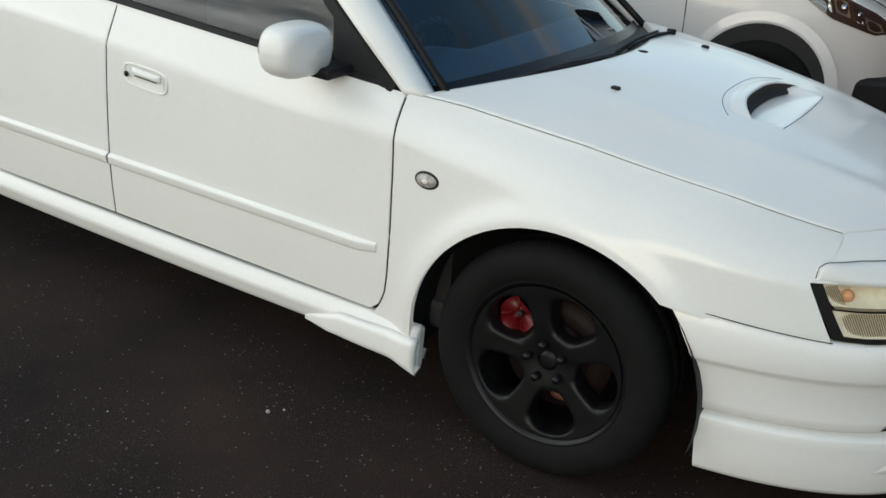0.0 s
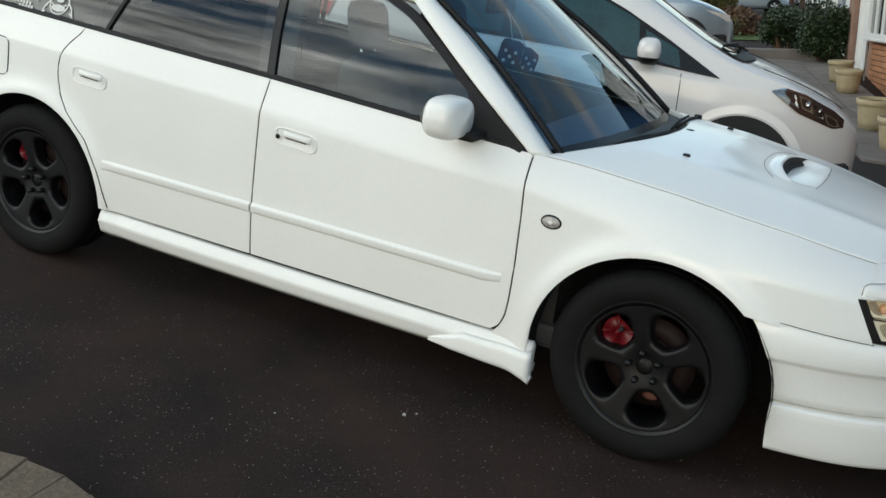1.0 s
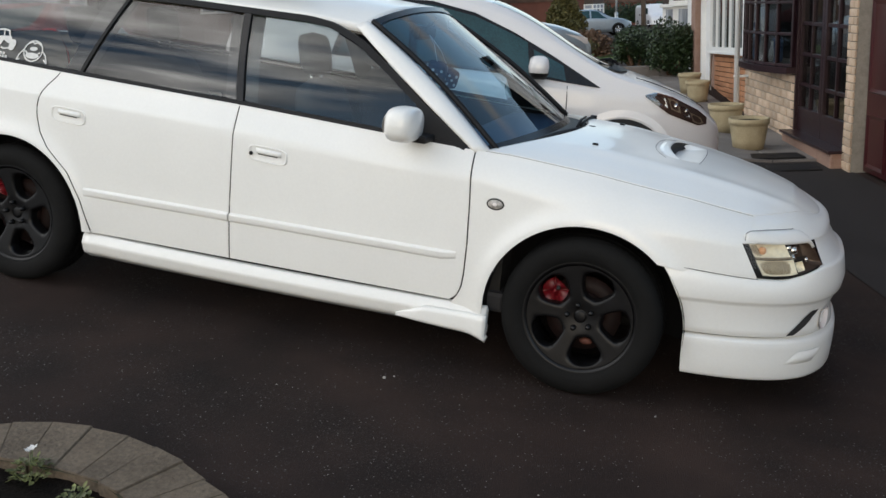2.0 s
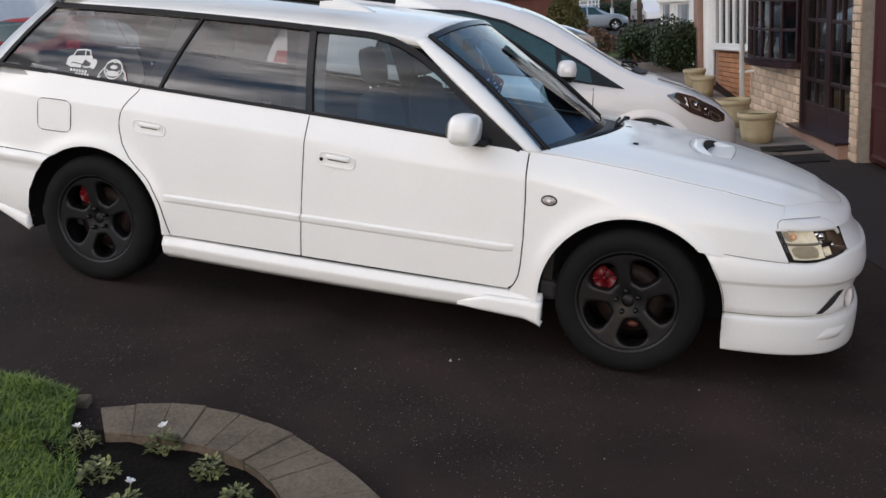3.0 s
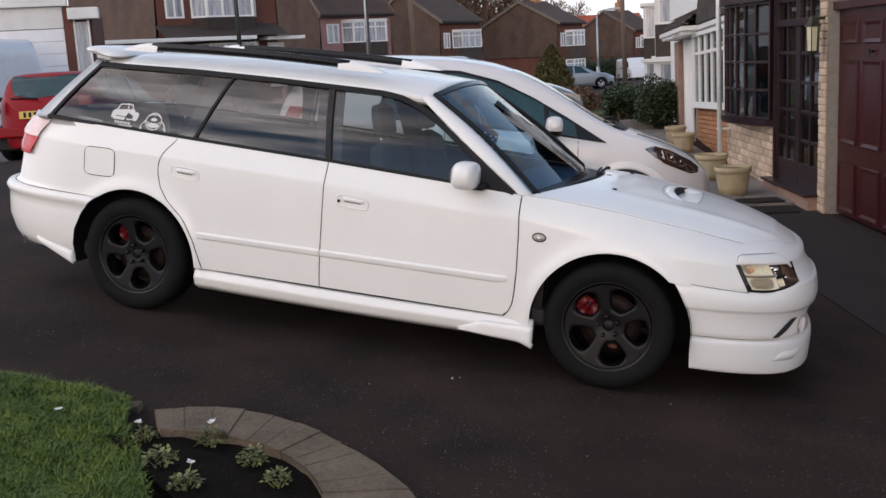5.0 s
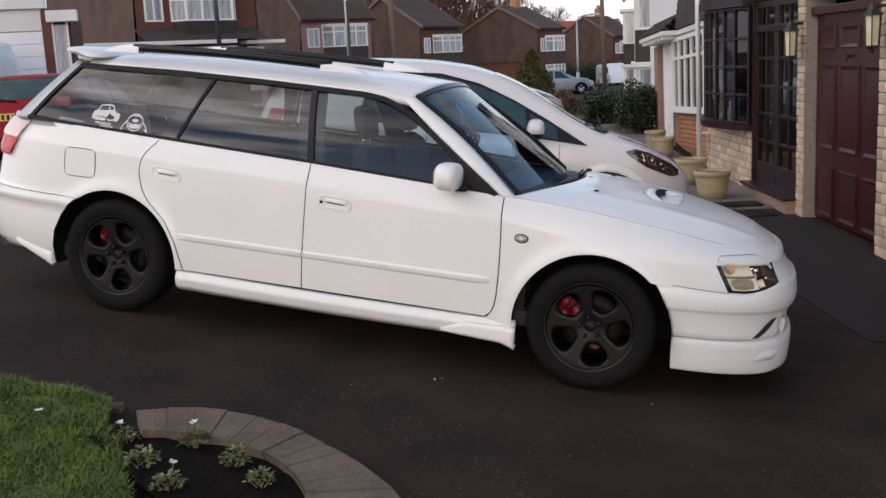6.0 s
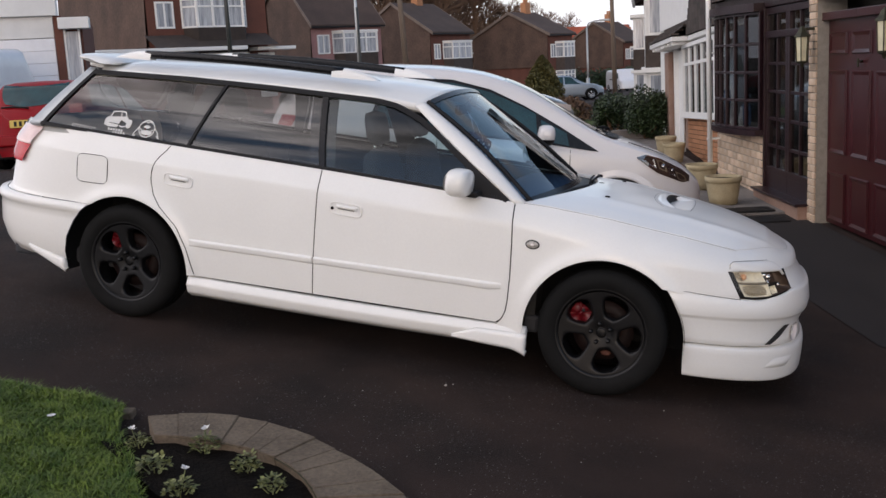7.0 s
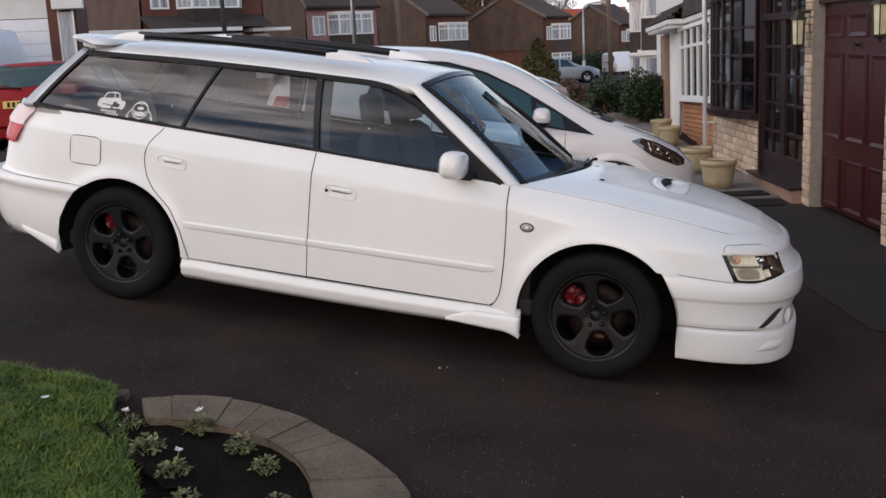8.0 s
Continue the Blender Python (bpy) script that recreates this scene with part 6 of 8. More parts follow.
box("transom", WX - 0.02, WX + 0.08, 5.06, 6.66, 1.60, 1.68, DARK_WOOD, porch, 0.006)
box("threshold", WX - 0.17, WX + 0.06, 5.03, 6.74, -0.215, -0.185, DARK_WOOD, porch, 0.008)
curtains(porch, WX + 0.22, 5.1, 6.6, 0.75, 1.9, 3, 3, -0.12)
box("ornament", WX + 0.2, WX + 0.3, 5.3, 5.42, 0.55, 1.1, BLUE_THING, porch, 0.03)

bow = thing("bow_window", Matrix.Translation((0, -0.14, 0)), "dark timber bow window with many small panes and net curtains", "window", kind="structure")
brick_wall("stone_wall", bow, WX - 0.02, 6.74, 8.95, -0.45, 0.50, 0.30, STONE_BRICK, BUFF_MORTAR, 0.24, 0.085, 0.012, 8)
def bow_x(u):
    return WX - 0.06 - 0.22 * math.sin(math.pi * u) ** 0.8
NB = 8
for k in range(NB):
    u0, u1 = k / NB, (k + 1) / NB
    y0, y1 = 6.74 + 1.96 * u0, 6.74 + 1.96 * u1
    a, b = Vector((bow_x(u0), y0, 0)), Vector((bow_x(u1), y1, 0))
    seg = new("light")
    seg.parent = bow
    d = (b - a)
    seg.matrix_basis = Matrix.Translation((a.x, a.y, 0)) @ Matrix.Rotation(math.atan2(d.y, d.x) - math.pi / 2, 4, "Z")
    L_ = d.length
    for c in (0.0, L_):
        box("mullion", -0.025, 0.025, c - 0.015, c + 0.015, 0.50, 1.92, DARK_WOOD, seg, 0.004)
    for z in (0.52, 0.86, 1.20, 1.54, 1.90):
        box("glazing_bar", -0.025, 0.025, 0.015, L_ - 0.015, z - 0.014, z + 0.014, DARK_WOOD, seg, 0.003)
    wc = (0.0, 0.30, 0.0, 0.45, 0.25, 0.55, 0.35, 0.0)[k]
    if wc:
        sheet("curtain", lambda u, v, w=wc: (0.022 + 0.010 * math.sin(u * 14), 0.02 + w * (L_ - 0.04) * u, 0.55 + 1.30 * v), 16, 3, CURTAIN, seg, "pale net curtain")
    for z in (0.54, 0.88, 1.22, 1.56):
        box("pane", -0.003, 0.003, 0.02, L_ - 0.02, z, z + 0.30, PANE, seg).visible_shadow = False
for u, h, r, mt, lab in ((0.30, 0.26, 0.045, CURTAIN, "white vase"), (0.47, 0.30, 0.05, CURTAIN, "tall white vase"), (0.62, 0.22, 0.05, BLUE_THING, "blue vase"), (0.80, 0.32, 0.04, BLUE_THING, "blue jug")):
    v, f = lathe([(0.0, 0.0), (r * 0.7, 0.0), (r, h * 0.3), (r * 0.9, h * 0.55), (r * 0.4, h * 0.8), (r * 0.55, h), (0.0, h)], 16)
    vase = thing("vase", pose(bow_x(u) + 0.12, 6.60 + 1.96 * u, 0.505), lab + " on the window sill behind the panes", "vase", "vases on the sill")
    data_part("body", v, f, mt, vase, "", True)
for z0, z1, o, nm in ((0.43, 0.50, 0.07, "sill"), (1.92, 2.02, 0.09, "head")):
    vs = []
    for k in range(25):
        u = k / 24
        x, y = bow_x(u), 6.72 + 2.0 * u
        vs += [(x - o, y, z0), (x - o, y, z1), (WX + 0.05, y, z1), (WX + 0.05, y, z0)]
    fs = [(4 * k + i, 4 * k + 4 + i, 4 * k + 4 + (i + 1) % 4, 4 * k + (i + 1) % 4) for k in range(24) for i in range(4)]
    fs += [(0, 1, 2, 3), (96, 99, 98, 97)]
    data_part(nm, vs, fs, DARK_WOOD, bow)
box("ornament", WX - 0.12, WX - 0.02, 7.25, 7.40, 0.52, 0.80, BLUE_THING, bow, 0.03)
box("ornament", WX - 0.1, WX + 0.0, 8.3, 8.42, 0.52, 0.95, BLUE_THING, bow, 0.03)

# -- neighbour: white casement over orange brick, pipe, porch --
NB_PLACE = pose(WX + 0.09, 8.86, -0.07, -2.4, 0, -2.4) @ Matrix.Diagonal((1, 1.2, 1, 1)) @ Matrix.Translation((-WX, -9.02, 0))
nb = thing("neighbour_house", NB_PLACE, "neighbouring house with orange brick, white casements and white upper storey", "house", kind="structure")
brick_wall("orange_wall", nb, WX, 9.10, 11.45, -0.45, 0.60, 0.30, BRICK_ORANGE, MORTAR, 0.215, 0.065, 0.010, 12, limit=160)
win = new("window_front")
win.parent = nb
window_grid(win, WX - 0.03, 9.16, 11.42, 0.60, 1.80, 5, 2, 0.065, 0.05, UPVC, 0.08, None, [1.46])
box("window_sill", WX - 0.13, WX + 0.02, 9.10, 11.46, 0.565, 0.60, UPVC, win, 0.006)
curtains(win, WX + 0.25, 9.2, 11.4, 0.62, 1.75, 3, 7)
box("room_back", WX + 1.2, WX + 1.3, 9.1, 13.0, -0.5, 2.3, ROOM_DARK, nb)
box("jamb_wall", WX, WX + 0.3, 11.45, 11.75, -0.45, 1.9, PLINTH, nb)
box("front_door", WX + 0.04, WX + 0.09, 11.75, 12.45, -0.35, 1.75, UPVC, nb, 0.006, "white panelled front door")
for a, b in ((11.75, 11.83), (12.45, 12.55)):
    box("door_frame", WX - 0.03, WX + 0.09, a, b, -0.38, 1.85, UPVC, nb, 0.004)
box("brick_post", WX - 0.12, WX + 0.25, 12.58, 12.95, -0.4, 1.75, PLINTH, nb, 0.01, "red brown brick porch post")
box("window_fascia", WX - 0.10, WX + 0.2, 9.05, 11.0, 1.84, 1.92, UPVC, nb, 0.012, "white fascia over the window")
box("porch_canopy", WX - 0.36, WX + 0.2, 11.0, 13.15, 1.84, 1.92, UPVC, nb, 0.012, "white porch canopy fascia")
for k in range(7):
    box("canopy_bracket", WX - 0.34, WX - 0.02, 11.1 + 0.3 * k, 11.16 + 0.3 * k, 1.78, 1.84, UPVC, nb, 0.004)
data_part("canopy_tiles", [(WX - 0.38, 10.98, 1.93), (WX - 0.38, 13.2, 1.93), (WX + 0.02, 13.2, 2.22), (WX + 0.02, 10.98, 2.22)], [(0, 1, 2, 3)], HUNG_TILE, nb)
# tiles on the wall over the window and on the canopy, row by row
for r in range(9):
    z = 1.93 + 0.11 * r
    for k in range(10):
        y = 9.03 + 0.195 * k + (0.09 if r % 2 else 0)
        box("tile", WX - 0.13 + 0.012 * r, WX + 0.03, y, min(y + 0.186, 10.98), z, z + 0.105, HUNG_TILE, nb)
for r in range(4):
    z = 1.94 + 0.075 * r
    xx = WX - 0.37 + 0.10 * r
    for k in range(11):
        y = 10.98 + 0.2 * k + (0.1 if r % 2 else 0)
        box("tile", xx, xx + 0.13, y, min(y + 0.19, 13.2), z, z + 0.03, HUNG_TILE, nb)
box("upper_wall", WX + 0.02, WX + 0.32, 9.02, 14.0, 1.92, 4.65, RENDER_WHITE, nb)
for k in range(22):
    box("weatherboard", WX - 0.012, WX + 0.018, 11.02 + 0.135 * k, 11.14 + 0.135 * k, 2.22, 3.0, UPVC, nb, 0.004)
upw = new("window_upper")
upw.parent = nb
window_grid(upw, WX - 0.05, 11.1, 13.6, 3.0, 4.15, 6, 2, 0.07, 0.05, UPVC, 0.09, WINDOW_DARK, [3.75])
data_part("roof", [(WX - 0.35, 9.1, 4.55), (WX - 0.35, 14.2, 4.55), (7.6, 14.2, 5.9), (7.6, 9.1, 5.9), (11.6, 9.1, 4.55), (11.6, 14.2, 4.55)], [(0, 1, 2, 3), (3, 2, 5, 4), (1, 5, 2)], ROOF_TILE, nb)
box("wall_back", 11.0, 11.3, 9.0, 14.0, -1.0, 4.65, RENDER_WHITE, nb)
box("wall_lower_end", WX, WX + 0.3, 12.95, 14.0, -0.45, 2.0, RENDER_WHITE, nb)
dp = thing("downpipe", NB_PLACE, "white plastic downpipe on the house wall", "downpipe", kind="structure")
rod("pipe", (WX - 0.26, 8.83, -0.25), (WX - 0.26, 8.83, 4.5), 0.036, UPVC, dp)
for z in (0.3, 1.5, 2.7, 3.9):
    box("bracket", WX - 0.30, WX + 0.02, 8.805, 8.855, z, z + 0.03, UPVC, dp, 0.004)
tube("waste_pipe", [(WX - 0.1, 11.30, 0.55), (WX - 0.1, 11.30, -0.30), (WX - 0.14, 11.26, -0.36)], 0.03, UPVC, dp)

# -- next house of the row, set at an angle as the street bends --
def row_house(place, label):
    h = thing("row_house", place, label, "house", "white houses of the row", kind="structure")
    box("wall", 0.0, 7.0, 0, 7.0, -1.2, 5.0, RENDER_WHITE, h)
    data_part("roof", [(-0.5, -0.3, 4.9), (-0.5, 7.3, 4.9), (3.4, 7.3, 7.6), (3.4, -0.3, 7.6), (7.3, -0.3, 4.9), (7.3, 7.3, 4.9)], [(0, 1, 2, 3), (3, 2, 5, 4), (0, 3, 4), (1, 5, 2)], ROOF_TILE, h)
    for z0, z1 in ((0.45, 1.65), (2.7, 4.1)):
        wv = new("bay_window")
        wv.parent = h
        box("bay_base", -0.5, 0.0, 0.9, 3.3, z0 - 0.95, z0, RENDER_WHITE if z0 < 1 else HUNG_TILE, wv, 0.01)
        window_grid(wv, -0.42, 0.9, 3.3, z0, z1, 4, 2, 0.08, 0.06, UPVC, 0.08, WINDOW_DARK, [z1 - 0.4])
        box("bay_side_frame", -0.45, 0.0, 0.90, 0.96, z0, z1, UPVC, wv)
        box("bay_side_pane", -0.36, -0.06, 0.885, 0.90, z0 + 0.08, z1 - 0.08, WINDOW_DARK, wv)
        box("bay_roof", -0.62, 0.05, 0.75, 3.45, z1, z1 + 0.14, UPVC, wv, 0.01)
    box("gutter", -0.55, -0.42, -0.3, 7.3, 4.82, 4.92, UPVC, h, 0.01)


row_house(pose(6.15, 23.0, -0.7, 0, 0, -10), "white rendered house with bay windows next along the row")
row_house(pose(8.65, 40.0, -1.0, 0, 0, -10), "white rendered house with bay windows far along the row")

ap = []
for j in range(10):
    for i in range(8):
        x, y = 2.75 + 1.42 * i / 7 + 0.25 * (1 - j / 9) * (1 - i / 7), 0.2 + 5.15 * j / 9
        ap.append((x, y, ground_z(x, y) + 0.006))
tagged(data_part("garage_apron", ap, grid_faces(8, 10), APRON, None, "", True), "black asphalt apron before the garage", "apron", kind="structure")
# -- path, mats and pots --
path = thing("concrete_path", Matrix.Identity(4), "damp grey concrete slab path along the house front", "path", kind="structure")
for j in range(9):
    y0 = 5.35 + 0.92 * j
    for i in range(2):
        x0 = 3.05 + 0.53 * i
        bm = bmesh.new()
        v = [bm.verts.new((x, y, ground_z(x, y) + h)) for h in (0.028, -0.05) for x, y in ((x0 + 0.005, y0 + 0.005), (x0 + 0.522, y0 + 0.005), (x0 + 0.522, y0 + 0.912), (x0 + 0.005, y0 + 0.912))]
        bm.faces.new(v[:4])
        for k in range(4):
            bm.faces.new((v[k], v[4 + k], v[4 + (k + 1) % 4], v[(k + 1) % 4]))
        part("slab", bm, CONCRETE, path)
for x, y in ((3.62, 5.55), (3.62, 5.02)):
    z = ground_z(x, y) + (0.03 if y > 5.4 else 0.002)
    tagged(box("door_mat", x - 0.34, x + 0.30, y - 0.16, y + 0.16, z, z + 0.016, BLACK, None, 0.005), "dark rubber door mat on the path", "door mat", "door mats")


def pot(x, y, r, h, label):
    p = thing("plant_pot", pose(x, y, ground_z(x, y) + 0.028), label, "pot", "stone pots")
    v, f = lathe([(0.0, 0.0), (r * 0.78, 0.0), (r * 0.86, h * 0.3), (r * 0.96, h * 0.75), (r * 0.97, h * 0.80), (r * 1.04, h * 0.82), (r * 1.05, h), (r * 0.93, h), (r * 0.90, h * 0.86), (0, h * 0.86)], 40)
    data_part("body", v, f, POT, p, "", True)
    v, f = lathe([(r * 0.86, h * 0.9), (0, h * 0.93)], 24)
    data_part("soil", v, f, SOIL, p)


pot(3.52, 6.12, 0.205, 0.33, "buff stone tub with soil, on the path")
pot(3.55, 7.35, 0.20, 0.33, "buff stone tub standing behind another on the path")
pot(3.80, 10.3, 0.17, 0.30, "small buff tub below the white window")
pot(3.85, 11.2, 0.17, 0.30, "small buff tub near the neighbour's door")
pot(3.75, 14.6, 0.20, 0.34, "buff tub near the hedge")

# ---- other vehicles ----
CAR_GLASS = make("dark reflective car glass", (0.010, 0.045, 0.052), 0.04, var=0.3, spec=0.6)
SCREEN_DARK = make("car windscreen with dim cabin behind", (0.02, 0.026, 0.03), 0.03, var=0.2, spec=0.9)


def simple_wheel(parent, x, y, r, s, mat):
    w = new("wheel")
    w.parent = parent
    w.matrix_basis = Matrix.Translation((x, y, r)) @ (Matrix.Identity(4) if s < 0 else Matrix.Rotation(math.pi, 4, "Z"))
    v, f = lathe([(r * 0.66, 0.07), (r * 0.9, 0.085), (r, 0.06), (r, -0.06), (r * 0.93, -0.085), (r * 0.70, -0.088), (r * 0.66, -0.07)], 40, "y")
    data_part("tyre", v, f, RUBBER, w, "", True)
    v, f = lathe([(r * 0.68, -0.075), (r * 0.62, -0.06), (r * 0.60, 0.0), (0.0, 0.0)], 40, "y")
    rim = data_part("rim", v, f, mat, w, "", True)
    for k in range(5):
        a = 2 * math.pi * k / 5 + math.pi / 2
        rod("spoke", (0.02 * math.cos(a), -0.055, 0.02 * math.sin(a)), (r * 0.63 * math.cos(a), -0.062, r * 0.63 * math.sin(a)), r * 0.10, CHROME, rim, seg=8)


def loft_car(name, m, label, paint, length, width, top, belt_z, tail=0.0):
    """A car body lofted along x. top: (x, z) pairs of the outline over bonnet, screens and roof. tail: metres added behind."""
    car = thing(name, m, label, "car")
    tx, tz = [p[0] for p in top], [p[1] for p in top]
    half, hw = length / 2, width / 2
    zt = lambda x: sum(ip(x + d, tx, tz) for d in (-0.09, -0.06, -0.03, 0.0, 0.03, 0.06, 0.09)) / 7 if abs(x) < span(x) - 0.12 else ip(x, tx, tz)

    def span(x):
        return half if x > 0 else half + tail

    def bz(x):
        return min(ip(x, (-half, half), belt_z), zt(x) - 0.03)

    def w_at(x):
        t = min(1.0, abs(x) / span(x))
        return hw * max(0.0, 1 - t ** 5.0) ** (1 / 2.8)

    def ring(x):
        w, t, b = w_at(x), zt(x), bz(x)
        g = max(0.0, t - b - 0.03)
        lean = 0.36 * g
        pts = [(w * 0.90, 0.20), (w * 0.985, 0.30), (w, 0.45), (w, 0.62 * b + 0.15), (w * 0.985, b - 0.05), (w * 0.965, b)]
        pts += [(w * 0.965 - lean * 0.5, b + 0.465 * g), (w * 0.965 - lean, b + g * 0.93), (w * 0.965 - lean - 0.07 * w, t - 0.012 - 0.0 * g), (w * 0.5, t + 0.012), (0.0, t + 0.02)]
        return pts
    def body(u, v):
        t = 2 * u - 1
        x = span(t) * math.copysign(1 - (1 - abs(t)) ** 1.6, t)
        pts = ring(x)
        n = len(pts) - 1
        q = 2 * v - 1
        k = (1 - abs(q)) * n
        i = min(n - 1, int(k))
        f = k - i
        y = pts[i][0] + (pts[i + 1][0] - pts[i][0]) * f
        z = pts[i][1] + (pts[i + 1][1] - pts[i][1]) * f
        return (x, -y if q < 0 else y, z)
    sheet("body", body, 70, 61, paint, car, flip=False)
    box("underbody", -half * 0.93, half * 0.93, -hw * 0.84, hw * 0.84, 0.16, 0.40, BLACK, car, 0.03)

    def on_side(x, f, s, o):
        """A point of the upper side, f from belt (0) to roof edge (1)."""
        pts = ring(x)
        a, b = pts[5], pts[7]
        return (x, s * (a[0] + (b[0] - a[0]) * f + o), a[1] + (b[1] - a[1]) * f)
    return car, on_side, ring, zt, w_at


def car_details(car, on_side, zt, w_at, wins, screens, axles, r, width, wheel_mat):
    for s in (-1, 1):
        for x00, x01, x10, x11 in wins:
            def win(u, v, s=s, x00=x00, x01=x01, x10=x10, x11=x11):
                x0, x1 = x00 + (x01 - x00) * v, x10 + (x11 - x10) * v
                return on_side(x0 + (x1 - x0) * u, 0.06 + 0.93 * v, s, 0.008)
            sheet("side_window", win, 20, 6, CAR_GLASS, car, flip=s > 0)
        for a in axles:
            vs, fs = [], []
            for k in range(25):
                an = math.pi * k / 24
                for rr in (r * 1.20, 0.02):
                    vs.append((a + rr * math.cos(an), s * (width / 2 + 0.004), r + rr * math.sin(an)))
            data_part("wheel_arch", vs, [(2 * k, 2 * k + 1, 2 * k + 3, 2 * k + 2) for k in range(24)], BLACK, car)
            simple_wheel(car, a, s * (width / 2 - 0.055), r, s, wheel_mat)
    for x0, x1, wf in screens:
        def scr(u, v, x0=x0, x1=x1, wf=wf):
            x = x0 + (x1 - x0) * v
            q = 2 * u - 1
            y = q * w_at(x) * (wf - 0.12 * abs(v) if abs(x1) < abs(x0) else wf)
            return (x - 0.05 * q * q * (1 if x0 > 0 else -1), y, zt(x - 0.05 * q * q * (1 if x0 > 0 else -1)) + 0.026)
        sheet("screen", scr, 20, 12, CAR_GLASS, car, flip=x0 > 0)


def slope_pose(x, y, rz):
    e = 0.5
    zx = (ground_z(x + e, y) - ground_z(x - e, y)) / (2 * e)
    zy = (ground_z(x, y + e) - ground_z(x, y - e)) / (2 * e)
    n = Vector((-zx, -zy, 1)).normalized()
    f = Vector((math.cos(radians(rz)), math.sin(radians(rz)), 0))
    f = (f - n * f.dot(n)).normalized()
    l = n.cross(f)
    return Matrix(((f.x, l.x, n.x, x), (f.y, l.y, n.y, y), (f.z, l.z, n.z, ground_z(x, y)), (0, 0, 0, 1)))


# small white city car beside the estate
def stand_pose(x, y, rz, front, rear):
    """The pose of a car whose axles stand on the ground at front and rear of x, y."""
    c, s_ = math.cos(radians(rz)), math.sin(radians(rz))
    zf, zr = ground_z(x + front * c, y + front * s_), ground_z(x + rear * c, y + rear * s_)
    k = (zf - zr) / (front - rear)
    f = Vector((c, s_, k)).normalized()
    n = f.cross(Vector((-s_, c, 0))).normalized()
    l = n.cross(f)
    z = zr - k * rear
    return Matrix(((f.x, l.x, n.x, x), (f.y, l.y, n.y, y), (f.z, l.z, n.z, z), (0, 0, 0, 1)))


CITY_TOP = ((-1.83, 0.50), (-1.82, 0.80), (-1.78, 0.98), (-1.62, 1.25), (-1.47, 1.35), (-0.9, 1.405), (-0.45, 1.405), (-0.12, 1.372), (0.16, 1.290), (0.34, 1.205), (0.52, 1.095), (0.70, 0.990), (0.84, 0.925), (0.97, 0.890), (1.17, 0.835), (1.36, 0.760), (1.50, 0.690), (1.59, 0.600), (1.645, 0.50), (1.66, 0.42))
M2 = stand_pose(0.66, 2.46, 0.0, 0.90, -1.38)
car2, side2, ring2, zt2, w2 = loft_car("city_car", M2, "small pearl white city car parked beyond the estate car", PAINT2, 3.32, 1.64, CITY_TOP, (0.99, 0.78), 0.17)
AX2 = 0.90


def belt2(x):
    return ip(x, (-1.4, -0.4, 0.33, 0.74), (0.98, 0.925, 0.872, 0.824))


def glass2(x, f, s, o):
    """A point of the city car's upper side: f from the belt line to the top edge of its windows."""
    pts = ring2(x)
    z0 = belt2(x)
    z1 = max(z0 + 0.002, ip(x, (-1.3, -0.8, -0.37, -0.08, 0.18, 0.44, 0.74), (1.285, 1.325, 1.322, 1.258, 1.145, 1.006, 0.828)))
    z = z0 + (z1 - z0) * f
    a, b = pts[5], pts[7]
    t = (z - a[1]) / max(0.02, b[1] - a[1])
    return (x, s * (a[0] + (b[0] - a[0]) * max(-0.1, t) + o), z)


